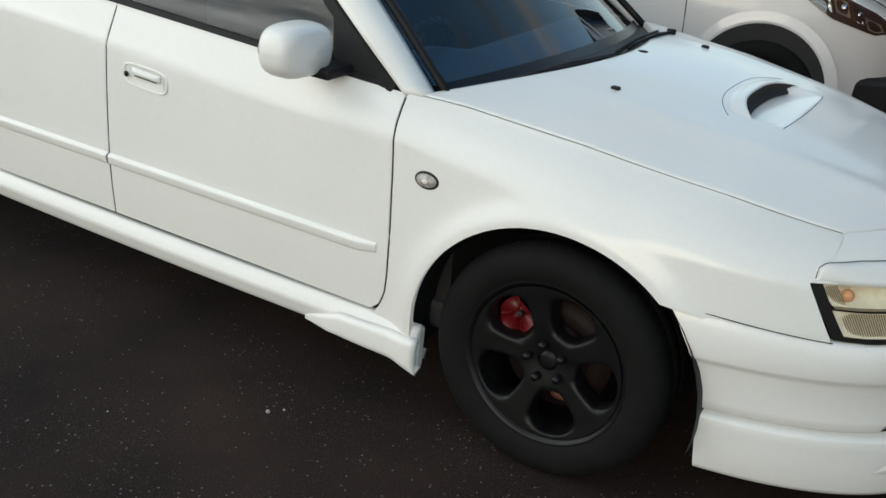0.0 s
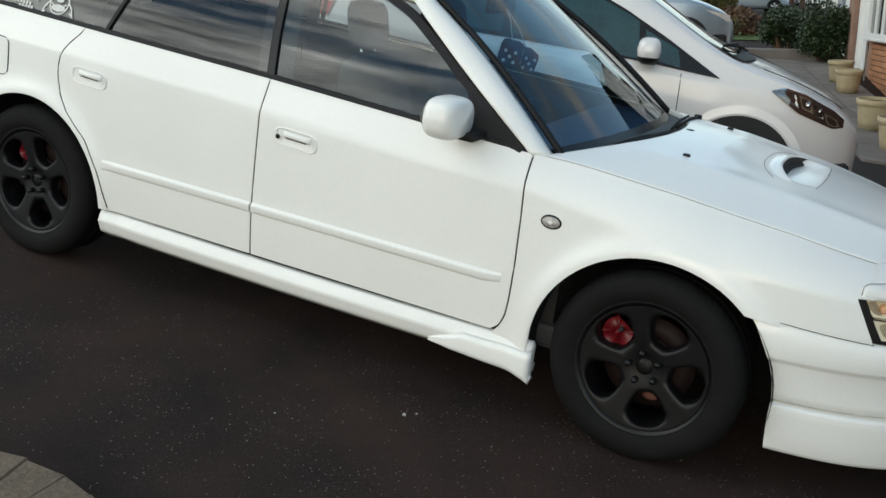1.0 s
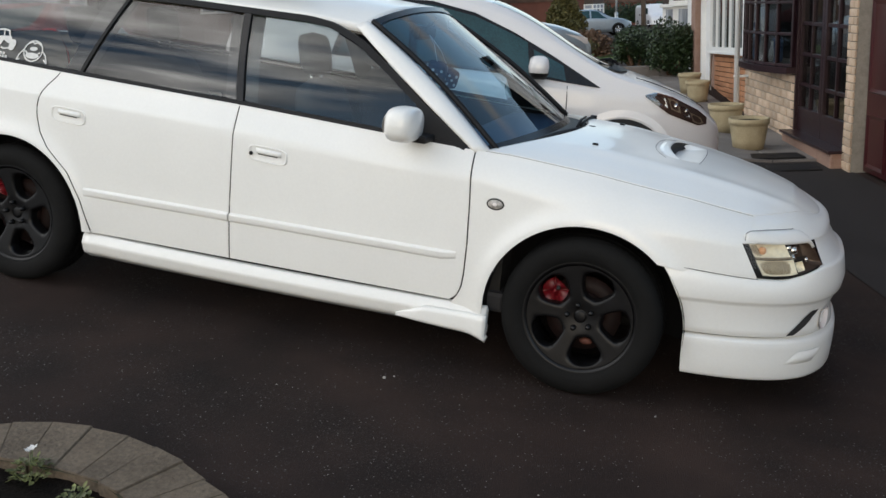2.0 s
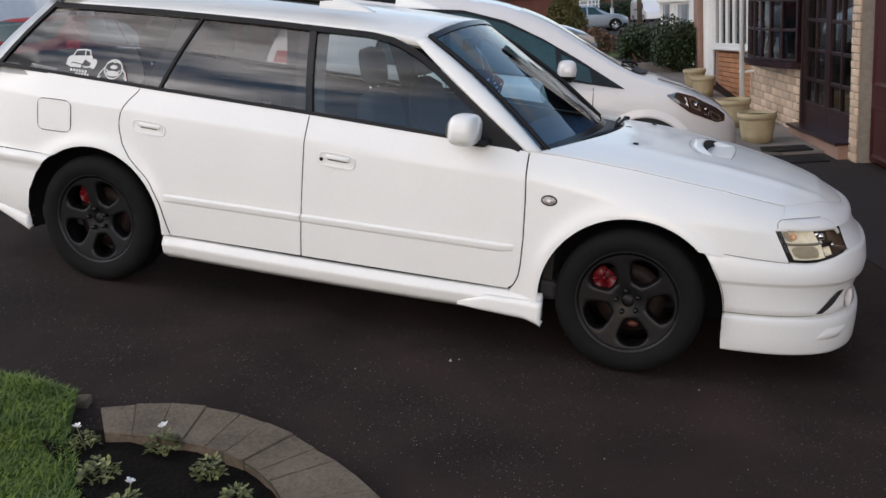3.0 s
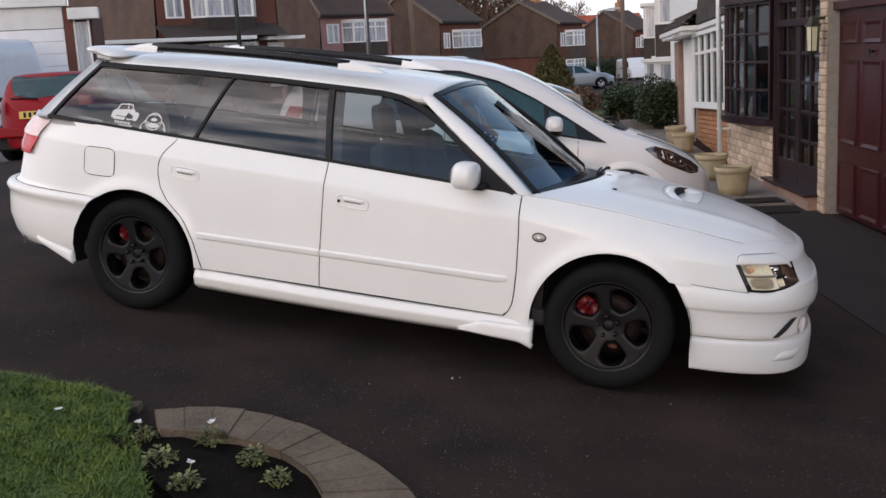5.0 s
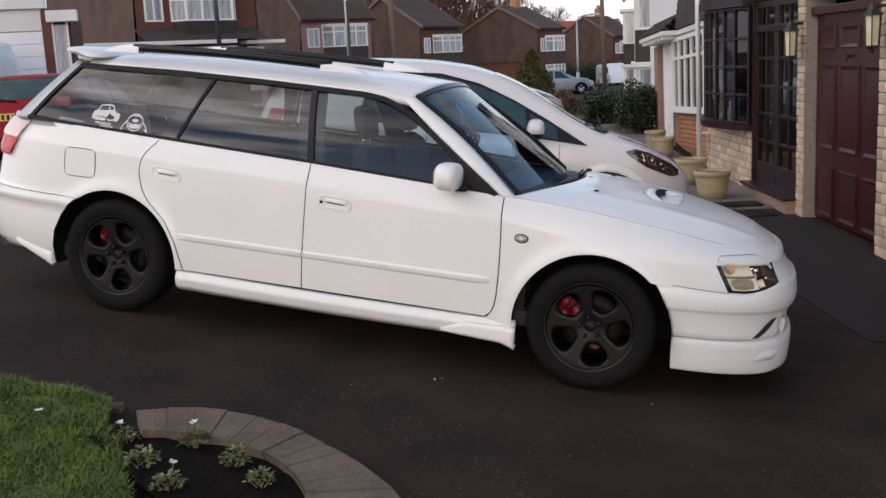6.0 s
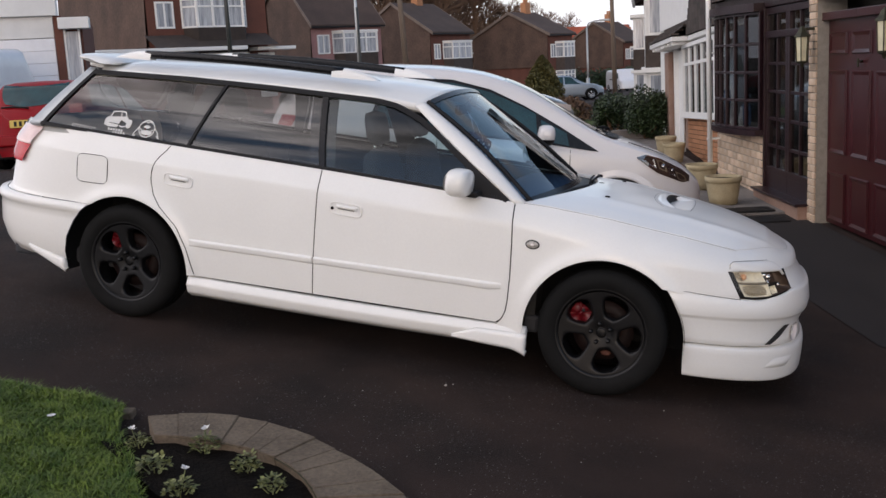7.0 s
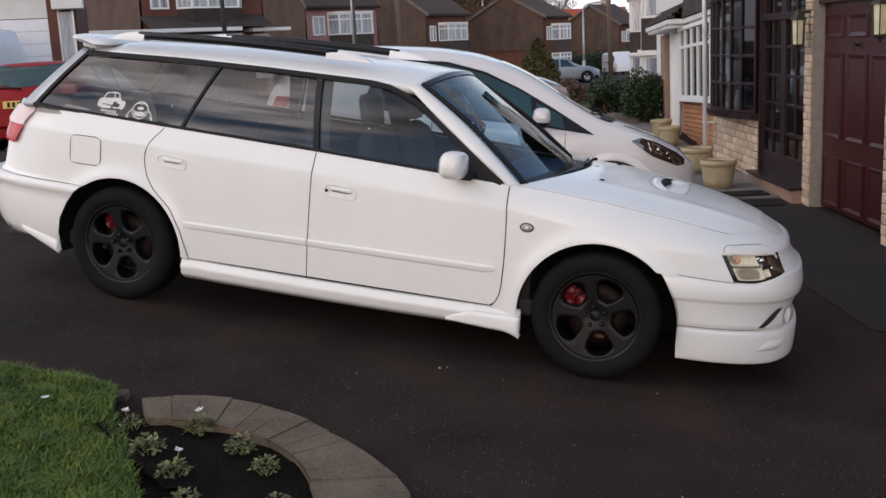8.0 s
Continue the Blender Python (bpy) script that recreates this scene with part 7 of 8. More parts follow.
for s in (-1, 1):
    sheet("window_surround", lambda u, v, s=s: glass2(-1.00 + 1.74 * u + 0.12 * v * (1 - u), v, s, 0.007), 60, 8, GLOSS_BLACK, car2, "black pillars and window surround", flip=s > 0)
    for x0, x1, f0, f1 in ((-0.95, -0.50, 0.06, 0.93), (-0.44, 0.285, 0.05, 0.94), (0.325, 0.52, 0.10, 0.84)):
        sheet("side_window", lambda u, v, s=s, x0=x0, x1=x1, f0=f0, f1=f1: glass2(x0 + (x1 - x0) * u + (0.11 * v * (1 - u) if x0 < -0.9 else 0.0) - 0.02 * v * (1 if x0 > -0.9 else 0), f0 + (f1 - f0) * v, s, 0.011), 24, 7, CAR_GLASS, car2, "teal tinted side window", flip=s > 0)
    for ax in (-1.38, AX2):
        def hole2(u, v, s=s, ax=ax):
            an = math.pi * (-0.08 + 1.16 * u)
            rr = 0.318 * (1 - v) + 0.02 * v
            return (ax + rr * math.cos(an), s * (0.822 + 0.003 - 0.002 * v), 0.320 + rr * math.sin(an))
        sheet("arch_liner", hole2, 31, 4, SEAM, car2, flip=s < 0)
        def lip2(u, v, s=s, ax=ax):
            an = math.pi * (-0.08 + 1.16 * u)
            rr = ip(v, (0, 0.5, 1), (0.375, 0.340, 0.317))
            return (ax + rr * math.cos(an), s * (0.820 + ip(v, (0, 0.5, 0.8, 1.0), (-0.004, 0.003, 0.007, 0.003))), 0.320 + rr * math.sin(an))
        sheet("arch_lip", lip2, 41, 6, PAINT2, car2, flip=s < 0)
        simple_wheel(car2, ax, s * (0.82 - 0.055), 0.28, s, SILVER)
    mr = new("door_mirror")
    mr.parent = car2
    def shell2(u, v, s=s, low=0.0, k0=1.0):
        a, t = 2 * math.pi * u, 2 * v - 1
        k = max(0.0, 1 - abs(t) ** 2.8) ** (1 / 2.8) * k0
        ca, sa = math.cos(a), math.sin(a)
        yy = 0.925 + 0.098 * k * math.copysign(abs(ca) ** 0.75, ca)
        z = 0.948 + low + 0.070 * k * math.copysign(abs(sa) ** 0.75, sa)
        return (0.335 + 0.066 * t - 0.02 * (yy - 0.92), s * yy, z)
    sheet("shell", shell2, 29, 15, PAINT2, mr, "pearl white mirror shell", flip=s > 0)
    def shade2(u, v, s=s):
        p = shell2(0.5 + 0.5 * u, v, s, -0.004, 1.02)
        return (p[0], p[1], min(p[2], 0.915))
    sheet("lower_cover", shade2, 15, 13, BLACK, mr, "black lower mirror cover", flip=s > 0)
    box("foot", 0.30, 0.38, min(s * 0.78, s * 0.90), max(s * 0.78, s * 0.90), 0.868, 0.898, BLACK, mr, 0.006)
    lp = new("headlamp")
    lp.parent = car2
    def lampf(u, v, o, s=s):
        x = 1.035 + 0.440 * u
        zh = ip(u, (0, 0.15, 0.42, 0.83, 1.0), (0.792, 0.812, 0.784, 0.704, 0.652))
        zl = ip(u, (0, 0.15, 0.37, 0.85, 1.0), (0.782, 0.738, 0.676, 0.602, 0.608))
        z = zl + (zh - zl) * v
        pts = ring2(x)
        return (x, s * (ip(z, [p[1] for p in pts[:9]], [p[0] for p in pts[:9]]) + o), z)
    sheet("housing", lambda u, v: lampf(u, v, 0.004), 24, 8, LAMP_DARK, lp, flip=s > 0)
    sheet("rim_strip", lambda u, v: lampf(0.01 + 0.97 * u, 0.90 + 0.10 * v, 0.008), 20, 3, CHROME, lp, "bright upper lamp edge", flip=s > 0)
    for u0, u1, v0, v1, mt, nm in ((0.10, 0.36, 0.22, 0.80, CHROME, "side_bowl"), (0.40, 0.56, 0.30, 0.86, LAMP_TAUPE, "bowl"), (0.60, 0.72, 0.24, 0.74, CHROME, "bowl"), (0.76, 0.95, 0.12, 0.60, LAMP_TAUPE, "turn_lens")):
        sheet(nm, lambda u, v, u0=u0, u1=u1, v0=v0, v1=v1: lampf(u0 + (u1 - u0) * u - 0.06 * v, v0 + (v1 - v0) * v, 0.006 - 0.012 * math.sin(math.pi * u) * math.sin(math.pi * v) + 0.002), 10, 7, mt, lp, flip=s > 0)
    for uu, rr in ((0.47, 0.026), (0.64, 0.022)):
        bm = bmesh.new()
        bmesh.ops.create_uvsphere(bm, u_segments=14, v_segments=8, radius=rr, matrix=Matrix.Translation(Vector(lampf(uu, 0.55, -0.014))))
        part("projector", bm, CHROME, lp, "", True)
    sheet("lens", lambda u, v: lampf(u, v, 0.012), 20, 8, LAMP_COVER, lp, "clear swept headlamp lens", flip=s > 0)
    tp = new("tail_lamp")
    tp.parent = car2
    for nm, z0, z1, mt in (("clear_lens", 1.02, 1.17, TAIL_CLEAR), ("red_lens", 0.935, 1.02, TAIL_RED)):
        def tailf(u, v, s=s, z0=z0, z1=z1):
            z = z0 + (z1 - z0) * v
            x = -1.585 - (0.13 - 0.085 * max(0.0, (z - 1.02) / 0.15)) * u + (z - 0.93) * 0.50
            pts = ring2(x)
            y = ip(z, [p[1] for p in pts[4:9]], [p[0] for p in pts[4:9]])
            return (x, s * (y + 0.012), z)
        sheet(nm, tailf, 8, 6, mt, tp, flip=s > 0)
    def seam2(x0, x1, z0, z1, s=s):
        pts = []
        for k in range(9):
            x, z = x0 + (x1 - x0) * k / 8, z0 + (z1 - z0) * k / 8
            rp = ring2(x)
            pts.append((x, s * (ip(z, [p[1] for p in rp[:6]], [p[0] for p in rp[:6]]) + 0.0008), z))
        tube("door_gap", pts, 0.0028, SEAM, car2, "", 5)
    seam2(0.53, 0.53, 0.83, 0.33)
    seam2(-0.47, -0.47, 0.92, 0.33)
    # the bonnet's shut line and its front edge
    pts = [(x, s * w2(x) * ip(x, (0.95, 1.3, 1.55), (0.86, 0.83, 0.72)), zt2(x) + ip(x, (0.95, 1.55), (0.006, 0.004))) for x in steps(0.98, 1.48, 14)]
    tube("bonnet_gap", pts, 0.003, SEAM, car2, "", 5)
    box("bumper_corner_vent", 1.46, 1.55, min(s * 0.50, s * 0.64), max(s * 0.50, s * 0.64), 0.28, 0.40, BLACK, car2, 0.02)


def screen2(u, v, x0=0.90, x1=0.08, wf=0.84):
    q = 2 * u - 1
    x = x0 + (x1 - x0) * v - 0.10 * q * q * (1 - 0.4 * v)
    pts = ring2(x)
    return (x, q * (w2(x) * wf - 0.16 * v), zt2(x) + 0.024 - 0.028 * abs(q) ** 3)


sheet("windscreen", screen2, 24, 14, SCREEN_DARK, car2, "pale reflecting windscreen", flip=True)
sheet("screen_edge", lambda u, v: Vector(screen2(u, -0.055 + 0.06 * v)) + Vector((0, 0, 0.004)), 24, 3, BLACK, car2, flip=True)
sheet("tailgate_window", lambda u, v: (-1.75 + 0.19 * v + 0.06 * (2 * u - 1) ** 2, (2 * u - 1) * (0.60 - 0.06 * v), zt2(-1.75 + 0.19 * v + 0.06 * (2 * u - 1) ** 2) + 0.02), 16, 6, CAR_GLASS, car2)
for a, b in (((0.955, 0.10, 0.93), (0.76, -0.50, 0.985)), ((0.94, 0.50, 0.92), (0.90, -0.02, 0.945))):
    wp = new("wiper")
    wp.parent = car2
    A, B = Vector(a), Vector(b)
    tube("arm", [A, A.lerp(B, 0.5) + Vector((0, 0, 0.025)), B], 0.008, BLACK, wp)
    tube("blade", [A.lerp(B, 0.3) + Vector((0.02, 0, 0.016)), B + Vector((0.012, 0, 0.006))], 0.006, BLACK, wp)
sheet("cowl", lambda u, v: (1.0 - 0.08 * v - 0.13 * (2 * u - 1) ** 2, (2 * u - 1) * 0.66, zt2(1.0 - 0.08 * v - 0.13 * (2 * u - 1) ** 2) + 0.024 - 0.02 * (2 * u - 1) ** 4), 16, 4, BLACK, car2)
sheet("grille", lambda u, v: (1.662 - 0.10 * (2 * u - 1) ** 2, 0.42 * (2 * u - 1), 0.30 + 0.12 * v), 16, 4, BLACK, car2)
sheet("badge_bar", lambda u, v: (1.612 - 0.06 * (2 * u - 1) ** 2, 0.30 * (2 * u - 1), 0.585 + 0.02 * v), 10, 3, CHROME, car2)

# red hatchback in the street, its tail towards the drive
M3 = slope_pose(-5.62, 10.4, 88.0) @ Matrix.Diagonal((1, 1, 0.88, 1))
car3, side3, ring3, zt3, w3 = loft_car("red_hatchback", M3, "red hatchback parked in the street, tail towards the drive", RED_PAINT, 4.0, 1.70,
    ((-2.0, 0.5), (-1.99, 0.80), (-1.93, 0.95), (-1.62, 1.36), (-1.45, 1.42), (-0.6, 1.46), (0.1, 1.42), (0.95, 0.98), (1.5, 0.90), (1.9, 0.75), (2.0, 0.5)), (0.98, 0.90))
car_details(car3, side3, zt3, w3, ((-1.5, -1.35, -0.35, -0.35), (-0.28, -0.28, 0.75, 0.15)), ((0.92, 0.14, 0.80), (-1.915, -1.64, 0.80)), (-1.2, 1.25), 0.30, 1.70, SILVER)
box("number_plate", -2.03, -2.0, -0.26, 0.26, 0.66, 0.78, PLATE, car3, 0.004, "yellow rear plate with dark bars")
for k in range(6):
    box("plate_bar", -2.034, -2.028, -0.22 + 0.075 * k, -0.18 + 0.075 * k, 0.68, 0.76, BLACK, car3)
for s in (-1, 1):
    box("tail_lamp", -1.99, -1.86, min(s * 0.60, s * 0.80), max(s * 0.60, s * 0.80), 0.76, 1.0, TAIL_RED, car3, 0.02)
tube("rear_wiper", [(-1.96, 0.0, 0.97), (-1.93, 0.22, 1.0), (-1.90, 0.42, 1.0)], 0.014, BLACK, car3)
box("rear_bumper", -2.06, -1.9, -0.78, 0.78, 0.36, 0.54, RED_PAINT, car3, 0.03)

# silver hatchback on the neighbour's drive
M5 = slope_pose(0.40, 11.5, 0.0)
car5, side5, ring5, zt5, w5 = loft_car("silver_hatchback", M5, "silver hatchback parked on the drive next door", SILVER, 3.9, 1.66,
    ((-1.95, 0.5), (-1.94, 0.78), (-1.88, 0.93), (-1.60, 1.30), (-1.4, 1.36), (-0.6, 1.39), (0.0, 1.36), (0.9, 0.96), (1.45, 0.84), (1.8, 0.70), (1.92, 0.56), (1.95, 0.45)), (0.94, 0.84))
car_details(car5, side5, zt5, w5, ((-1.45, -1.3, -0.4, -0.4), (-0.32, -0.32, 0.70, 0.12)), ((0.88, 0.06, 0.80), (-1.87, -1.6, 0.80)), (-1.2, 1.22), 0.29, 1.66, SILVER)
for s in (-1, 1):
    sheet("headlamp", lambda u, v, s=s: (1.50 + 0.36 * u, s * (w5(1.50 + 0.36 * u) * 0.97 + 0.012), 0.60 + 0.13 * v * (1 - 0.3 * u) - 0.03 * u), 12, 6, TAIL_CLEAR, car5, "clear headlamp", flip=s > 0)

# far silver car and white vans
M4 = slope_pose(6.4, 53.0, 3.0)
car4, side4, ring4, zt4, w4 = loft_car("silver_saloon", M4, "silver blue saloon parked far down the street", SILVER, 4.4, 1.74,
    ((-2.2, 0.5), (-2.18, 0.85), (-2.0, 0.98), (-1.5, 1.05), (-0.95, 1.36), (-0.3, 1.43), (0.25, 1.38), (1.0, 0.97), (1.7, 0.87), (2.12, 0.7), (2.2, 0.5)), (0.95, 0.88))
car_details(car4, side4, zt4, w4, ((-1.25, -0.95, -0.2, -0.2), (-0.12, -0.12, 0.8, 0.28)), ((0.97, 0.3, 0.8), (-1.45, -0.98, 0.8)), (-1.3, 1.35), 0.31, 1.74, SILVER)


def van(m, label, length, height):
    v = thing("white_van", m, label, "van", "white vans")
    def body(u, w):
        t = 2 * u - 1
        x = length / 2 * math.copysign(1 - (1 - abs(t)) ** 1.5, t)
        top = ip(x, (-length / 2, -length / 2 + 0.08, length / 2 - 1.5, length / 2 - 0.75, length / 2 - 0.1, length / 2), (0.5, height - 0.05, height, 1.15, 0.95, 0.5))
        a = math.pi * w
        hw = 0.92 * max(0.0, 1 - abs(t) ** 14) ** 0.3
        y = -hw * math.copysign(min(1, abs(math.cos(a)) ** 0.25), math.cos(a))
        return (x, y, 0.25 + (top - 0.25) * math.sin(a) ** 0.22)
    sheet("body", body, 50, 33, VAN_WHITE, v)
    for s in (-1, 1):
        box("side_window", length / 2 - 1.75, length / 2 - 0.95, min(s * 0.925, s * 0.915), max(s * 0.925, s * 0.915), 1.15, 1.65, CAR_GLASS, v, 0.002)
        for ax in (-length / 2 + 0.9, length / 2 - 0.85):
            simple_wheel(v, ax, s * 0.86, 0.32, s, SILVER)
    box("rear_door_gap", -length / 2 - 0.012, -length / 2 + 0.02, -0.01, 0.01, 0.45, height - 0.1, SEAM, v)
    for s in (-1, 1):
        box("rear_window", -length / 2 - 0.012, -length / 2 + 0.08, min(s * 0.12, s * 0.75), max(s * 0.12, s * 0.75), 1.25, height - 0.25, CAR_GLASS, v, 0.004)
    for k in range(3):
        box("side_lettering_bar", -1.0 + 0.5 * k, -0.65 + 0.5 * k, -0.935, -0.925, 1.05, 1.15, BLACK, v)


van(slope_pose(15.2, 88.0, -80.0), "white panel van parked far down the street", 4.6, 2.0)
van(slope_pose(-12.0, 20.4, 80.0), "white panel van parked by the white garage across the street", 4.8, 2.65)

# ---- street, houses across it, trees, posts ----
road = []
for k in range(30):
    t = k / 29
    y = 4 + 150 * t
    cx = -7.5 + 26 * t ** 1.7
    for o in (-3.2, 3.2):
        road.append((cx + o, y, ground_z(cx + o, y) + 0.006))
tagged(data_part("road", road, [(2 * k, 2 * k + 1, 2 * k + 3, 2 * k + 2) for k in range(29)], ROAD, None, "", True), "grey asphalt street curving away between the houses", "road", kind="structure")


def bay(parent, x0, x1, z0, z1, out, mat, cols, panes):
    b = new("bay_window")
    b.parent = parent
    c = 0.45
    pts = [(x0, 0.0), (x0 + c, -out), (x1 - c, -out), (x1, 0.0)]
    for (ax, ay), (bx, by), n in zip(pts, pts[1:], (1, cols, 1)):
        A, B = Vector((ax, ay)), Vector((bx, by))
        d = B - A
        m = Matrix.Translation((ax, ay, 0)) @ Matrix.Rotation(math.atan2(d.y, d.x), 4, "Z")
        L = d.length
        bm = bmesh.new()
        for k in range(n + 1):
            add_box(bm, L * k / n - 0.06, L * k / n + 0.06, -0.05, 0.05, z0, z1, 0, m)
        for z in (z0 + 0.04, z0 + (z1 - z0) * 0.72, z1 - 0.04):
            add_box(bm, 0, L, -0.045, 0.045, z - 0.04, z + 0.04, 0, m)
        part("frame", bm, mat, b)
        for k in range(n):
            bm = bmesh.new()
            add_box(bm, L * k / n + 0.05, L * (k + 1) / n - 0.05, -0.01, 0.01, z0 + 0.05, z1 - 0.05, 0, m)
            part("pane", bm, panes, b)
    return b


def bay_solid(parent, name, x0, x1, z0, z1, out, mat):
    c = 0.45
    pts = [(x0, 0.05), (x0 + c, -out), (x1 - c, -out), (x1, 0.05)]
    vs = [(x, y, z) for z in (z0, z1) for x, y in pts]
    data_part(name, vs, [(0, 1, 5, 4), (1, 2, 6, 5), (2, 3, 7, 6), (4, 5, 6, 7), (3, 2, 1, 0)], mat, parent)


def semi(x, y, rz, label, wall, upper, roofm, width=7.2, depth=6.6, eave=5.0, ridge=7.9, chimney=True, base=0.0):
    h = thing("semi_house", pose(x, y, base, 0, 0, rz), label, "house", "houses across the street", "structure")
    box("wall_lower", 0, width, 0, depth, -0.6, 2.5, BRICK_ORANGE if wall is None else wall, h)
    # flared tile-hung upper walls with gables
    e = 0.12
    vs = [(-e, -0.0, 2.5), (width + e, 0.0, 2.5), (width + e, depth + e, 2.5), (-e, depth + e, 2.5), (0, 0.02, eave), (width, 0.02, eave), (width, depth, eave), (0, depth, eave), (0.0, depth / 2, ridge - 0.1), (width, depth / 2, ridge - 0.1)]
    data_part("gable_wall", vs, [(3, 0, 4, 7), (7, 4, 8), (1, 2, 6, 5), (5, 6, 9), (2, 3, 7, 6)], GABLE if upper is None else upper, h, "brown brick gable")
    data_part("wall_front", [(0, -0.01, 2.5), (width, -0.01, 2.5), (width, -0.01, eave), (0, -0.01, eave)], [(0, 1, 2, 3)], wall or BRICK_RED, h)
    o = 0.35
    k = (ridge - eave) / (depth / 2)
    rv = []
    for yy, zz in ((-o, eave - o * k), (depth / 2, ridge), (depth + o, eave - o * k)):
        for xx in (-0.12, width + 0.12):
            rv += [(xx, yy, zz), (xx, yy, zz + 0.12)]
    data_part("roof", rv, [(1, 3, 7, 5), (5, 7, 11, 9), (0, 4, 6, 2), (4, 8, 10, 6), (0, 1, 5, 4), (4, 5, 9, 8), (2, 6, 7, 3), (6, 10, 11, 7), (0, 2, 3, 1)], roofm, h, "tiled pitched roof")
    for xx in (-0.14, width + 0.14):
        for y0, y1 in ((-o, depth / 2), (depth + o, depth / 2)):
            za, zb = eave - o * k, ridge
            part_v = [(xx + dx, yy, zz + dz) for yy, zz in ((y0, za), (y1, zb)) for dx, dz in ((-0.03, -0.10), (0.03, -0.10), (0.03, 0.15), (-0.03, 0.15))]
            data_part("verge_board", part_v, [(0, 1, 5, 4), (1, 2, 6, 5), (2, 3, 7, 6), (3, 0, 4, 7), (3, 2, 1, 0), (4, 5, 6, 7)], VERGE, h)
    box("gutter", -0.1, width + 0.1, -o - 0.08, -o + 0.05, eave - o * k - 0.08, eave - o * k + 0.02, BLACK, h)
    if chimney:
        ch = new("chimney")
        ch.parent = h
        box("stack", width * 0.55, width * 0.55 + 0.8, depth / 2 - 0.3, depth / 2 + 0.3, ridge - 0.4, ridge + 1.0, BRICK_ORANGE, ch, 0.02)
        for dx in (0.2, 0.6):
            rod("pot", (width * 0.55 + dx, depth / 2, ridge + 1.0), (width * 0.55 + dx, depth / 2, ridge + 1.35), 0.11, BRICK_ORANGE, ch)
    # windows of the front
    if width < 6:
        bx0, bx1 = 0.30 * width, 0.94 * width
    else:
        bx0, bx1 = 1.7, 4.9
    sm = new("window_small")
    sm.parent = h
    bm = bmesh.new()
    for a in (0.45, 0.85, 1.25):
        add_box(bm, a - 0.04, a + 0.04, -0.07, 0.02, 3.35, 4.45)
    for z in (3.35, 4.45):
        add_box(bm, 0.41, 1.29, -0.075, 0.02, z - 0.04, z + 0.04)
    part("frame", bm, UPVC, sm)
    box("pane", 0.47, 1.23, -0.03, -0.015, 3.39, 4.41, WINDOW_DARK, sm)
    bay(h, bx0, bx1, 3.3, 4.6, 0.6, UPVC, 3, WINDOW_DARK)
    bay_solid(h, "bay_band", bx0 - 0.02, bx1 + 0.02, 2.15, 3.3, 0.66, HUNG_TILE)
    bay(h, bx0, bx1, 0.75, 2.15, 0.6, UPVC, 3, WINDOW_DARK)
    bay_solid(h, "bay_foot", bx0 - 0.02, bx1 + 0.02, -0.5, 0.75, 0.62, BRICK_RED)
    bay_solid(h, "bay_cap", bx0 - 0.1, bx1 + 0.1, 4.60, 4.72, 0.68, UPVC)
    if width < 6:
        return h
    pc = new("porch")
    pc.parent = h
    box("canopy", 4.95, 7.0, -0.9, 0.0, 2.2, 2.36, UPVC, pc, 0.02)
    box("door", 5.4, 6.3, -0.06, 0.0, 0.0, 2.1, UPVC, pc, 0.01)
    return h


h1 = semi(-13.29, 40.0, 40, "brown brick house with white bays across the street", BRICK_RED, None, ROOF_TILE, 6.0, 11.0, 5.7, 9.6, True, 0.40)
box("flat_porch_roof", -4.2, 4.2, -1.3, 0.0, 2.25, 2.42, UPVC, h1, 0.02, "white flat fascia over porch and garage")
box("side_garage_wall", -4.1, -0.1, -1.1, 3.0, -0.6, 2.25, BRICK_RED, h1)
data_part("pent_roof", [(-0.2, -1.25, 2.43), (5.9, -1.25, 2.43), (5.9, 0.0, 3.02), (-0.2, 0.0, 3.02)], [(0, 1, 2, 3)], HUNG_TILE, h1)
semi(-8.61, 58.0, 38.5, "pink rendered house with white bays and tiled gable", RENDER_PINK, None, ROOF_TILE, 5.2, 7.0, 5.3, 8.6, True, -0.8)
semi(-1.7, 74.0, 58, "dark brick house with white bays across the street", BRICK_RED, None, ROOF_TILE, 5.8, 7.0, 5.5, 7.75, True, -1.4)
semi(8.32, 86.0, 53, "brick house with tile-hung gable further down the street", BRICK_RED, None, ROOF_TILE, 4.2, 8.0, 5.45, 7.4, True, -1.7)
semi(19.06, 112.0, 46.5, "brown gabled house far down the street", BRICK_RED, None, ROOF_TILE, 4.6, 8.0, 5.4, 7.6, True, -2.3)
semi(8.5, 122.0, 10, "red roofed house behind another gable", BRICK_RED, None, ROOF_RED, 9.5, 6.0, 5.2, 7.7, False, -2.5)
semi(18.5, 126.0, 22, "house with bright red roof far down the street", BRICK_RED, None, ROOF_RED, 5.6, 6.0, 5.0, 7.9, False, -2.6)
semi(25.0, 138.0, 50, "brown roofed house at the street's far end", BRICK_RED, None, ROOF_TILE, 6.0, 7.0, 4.6, 7.0, True, -2.6)

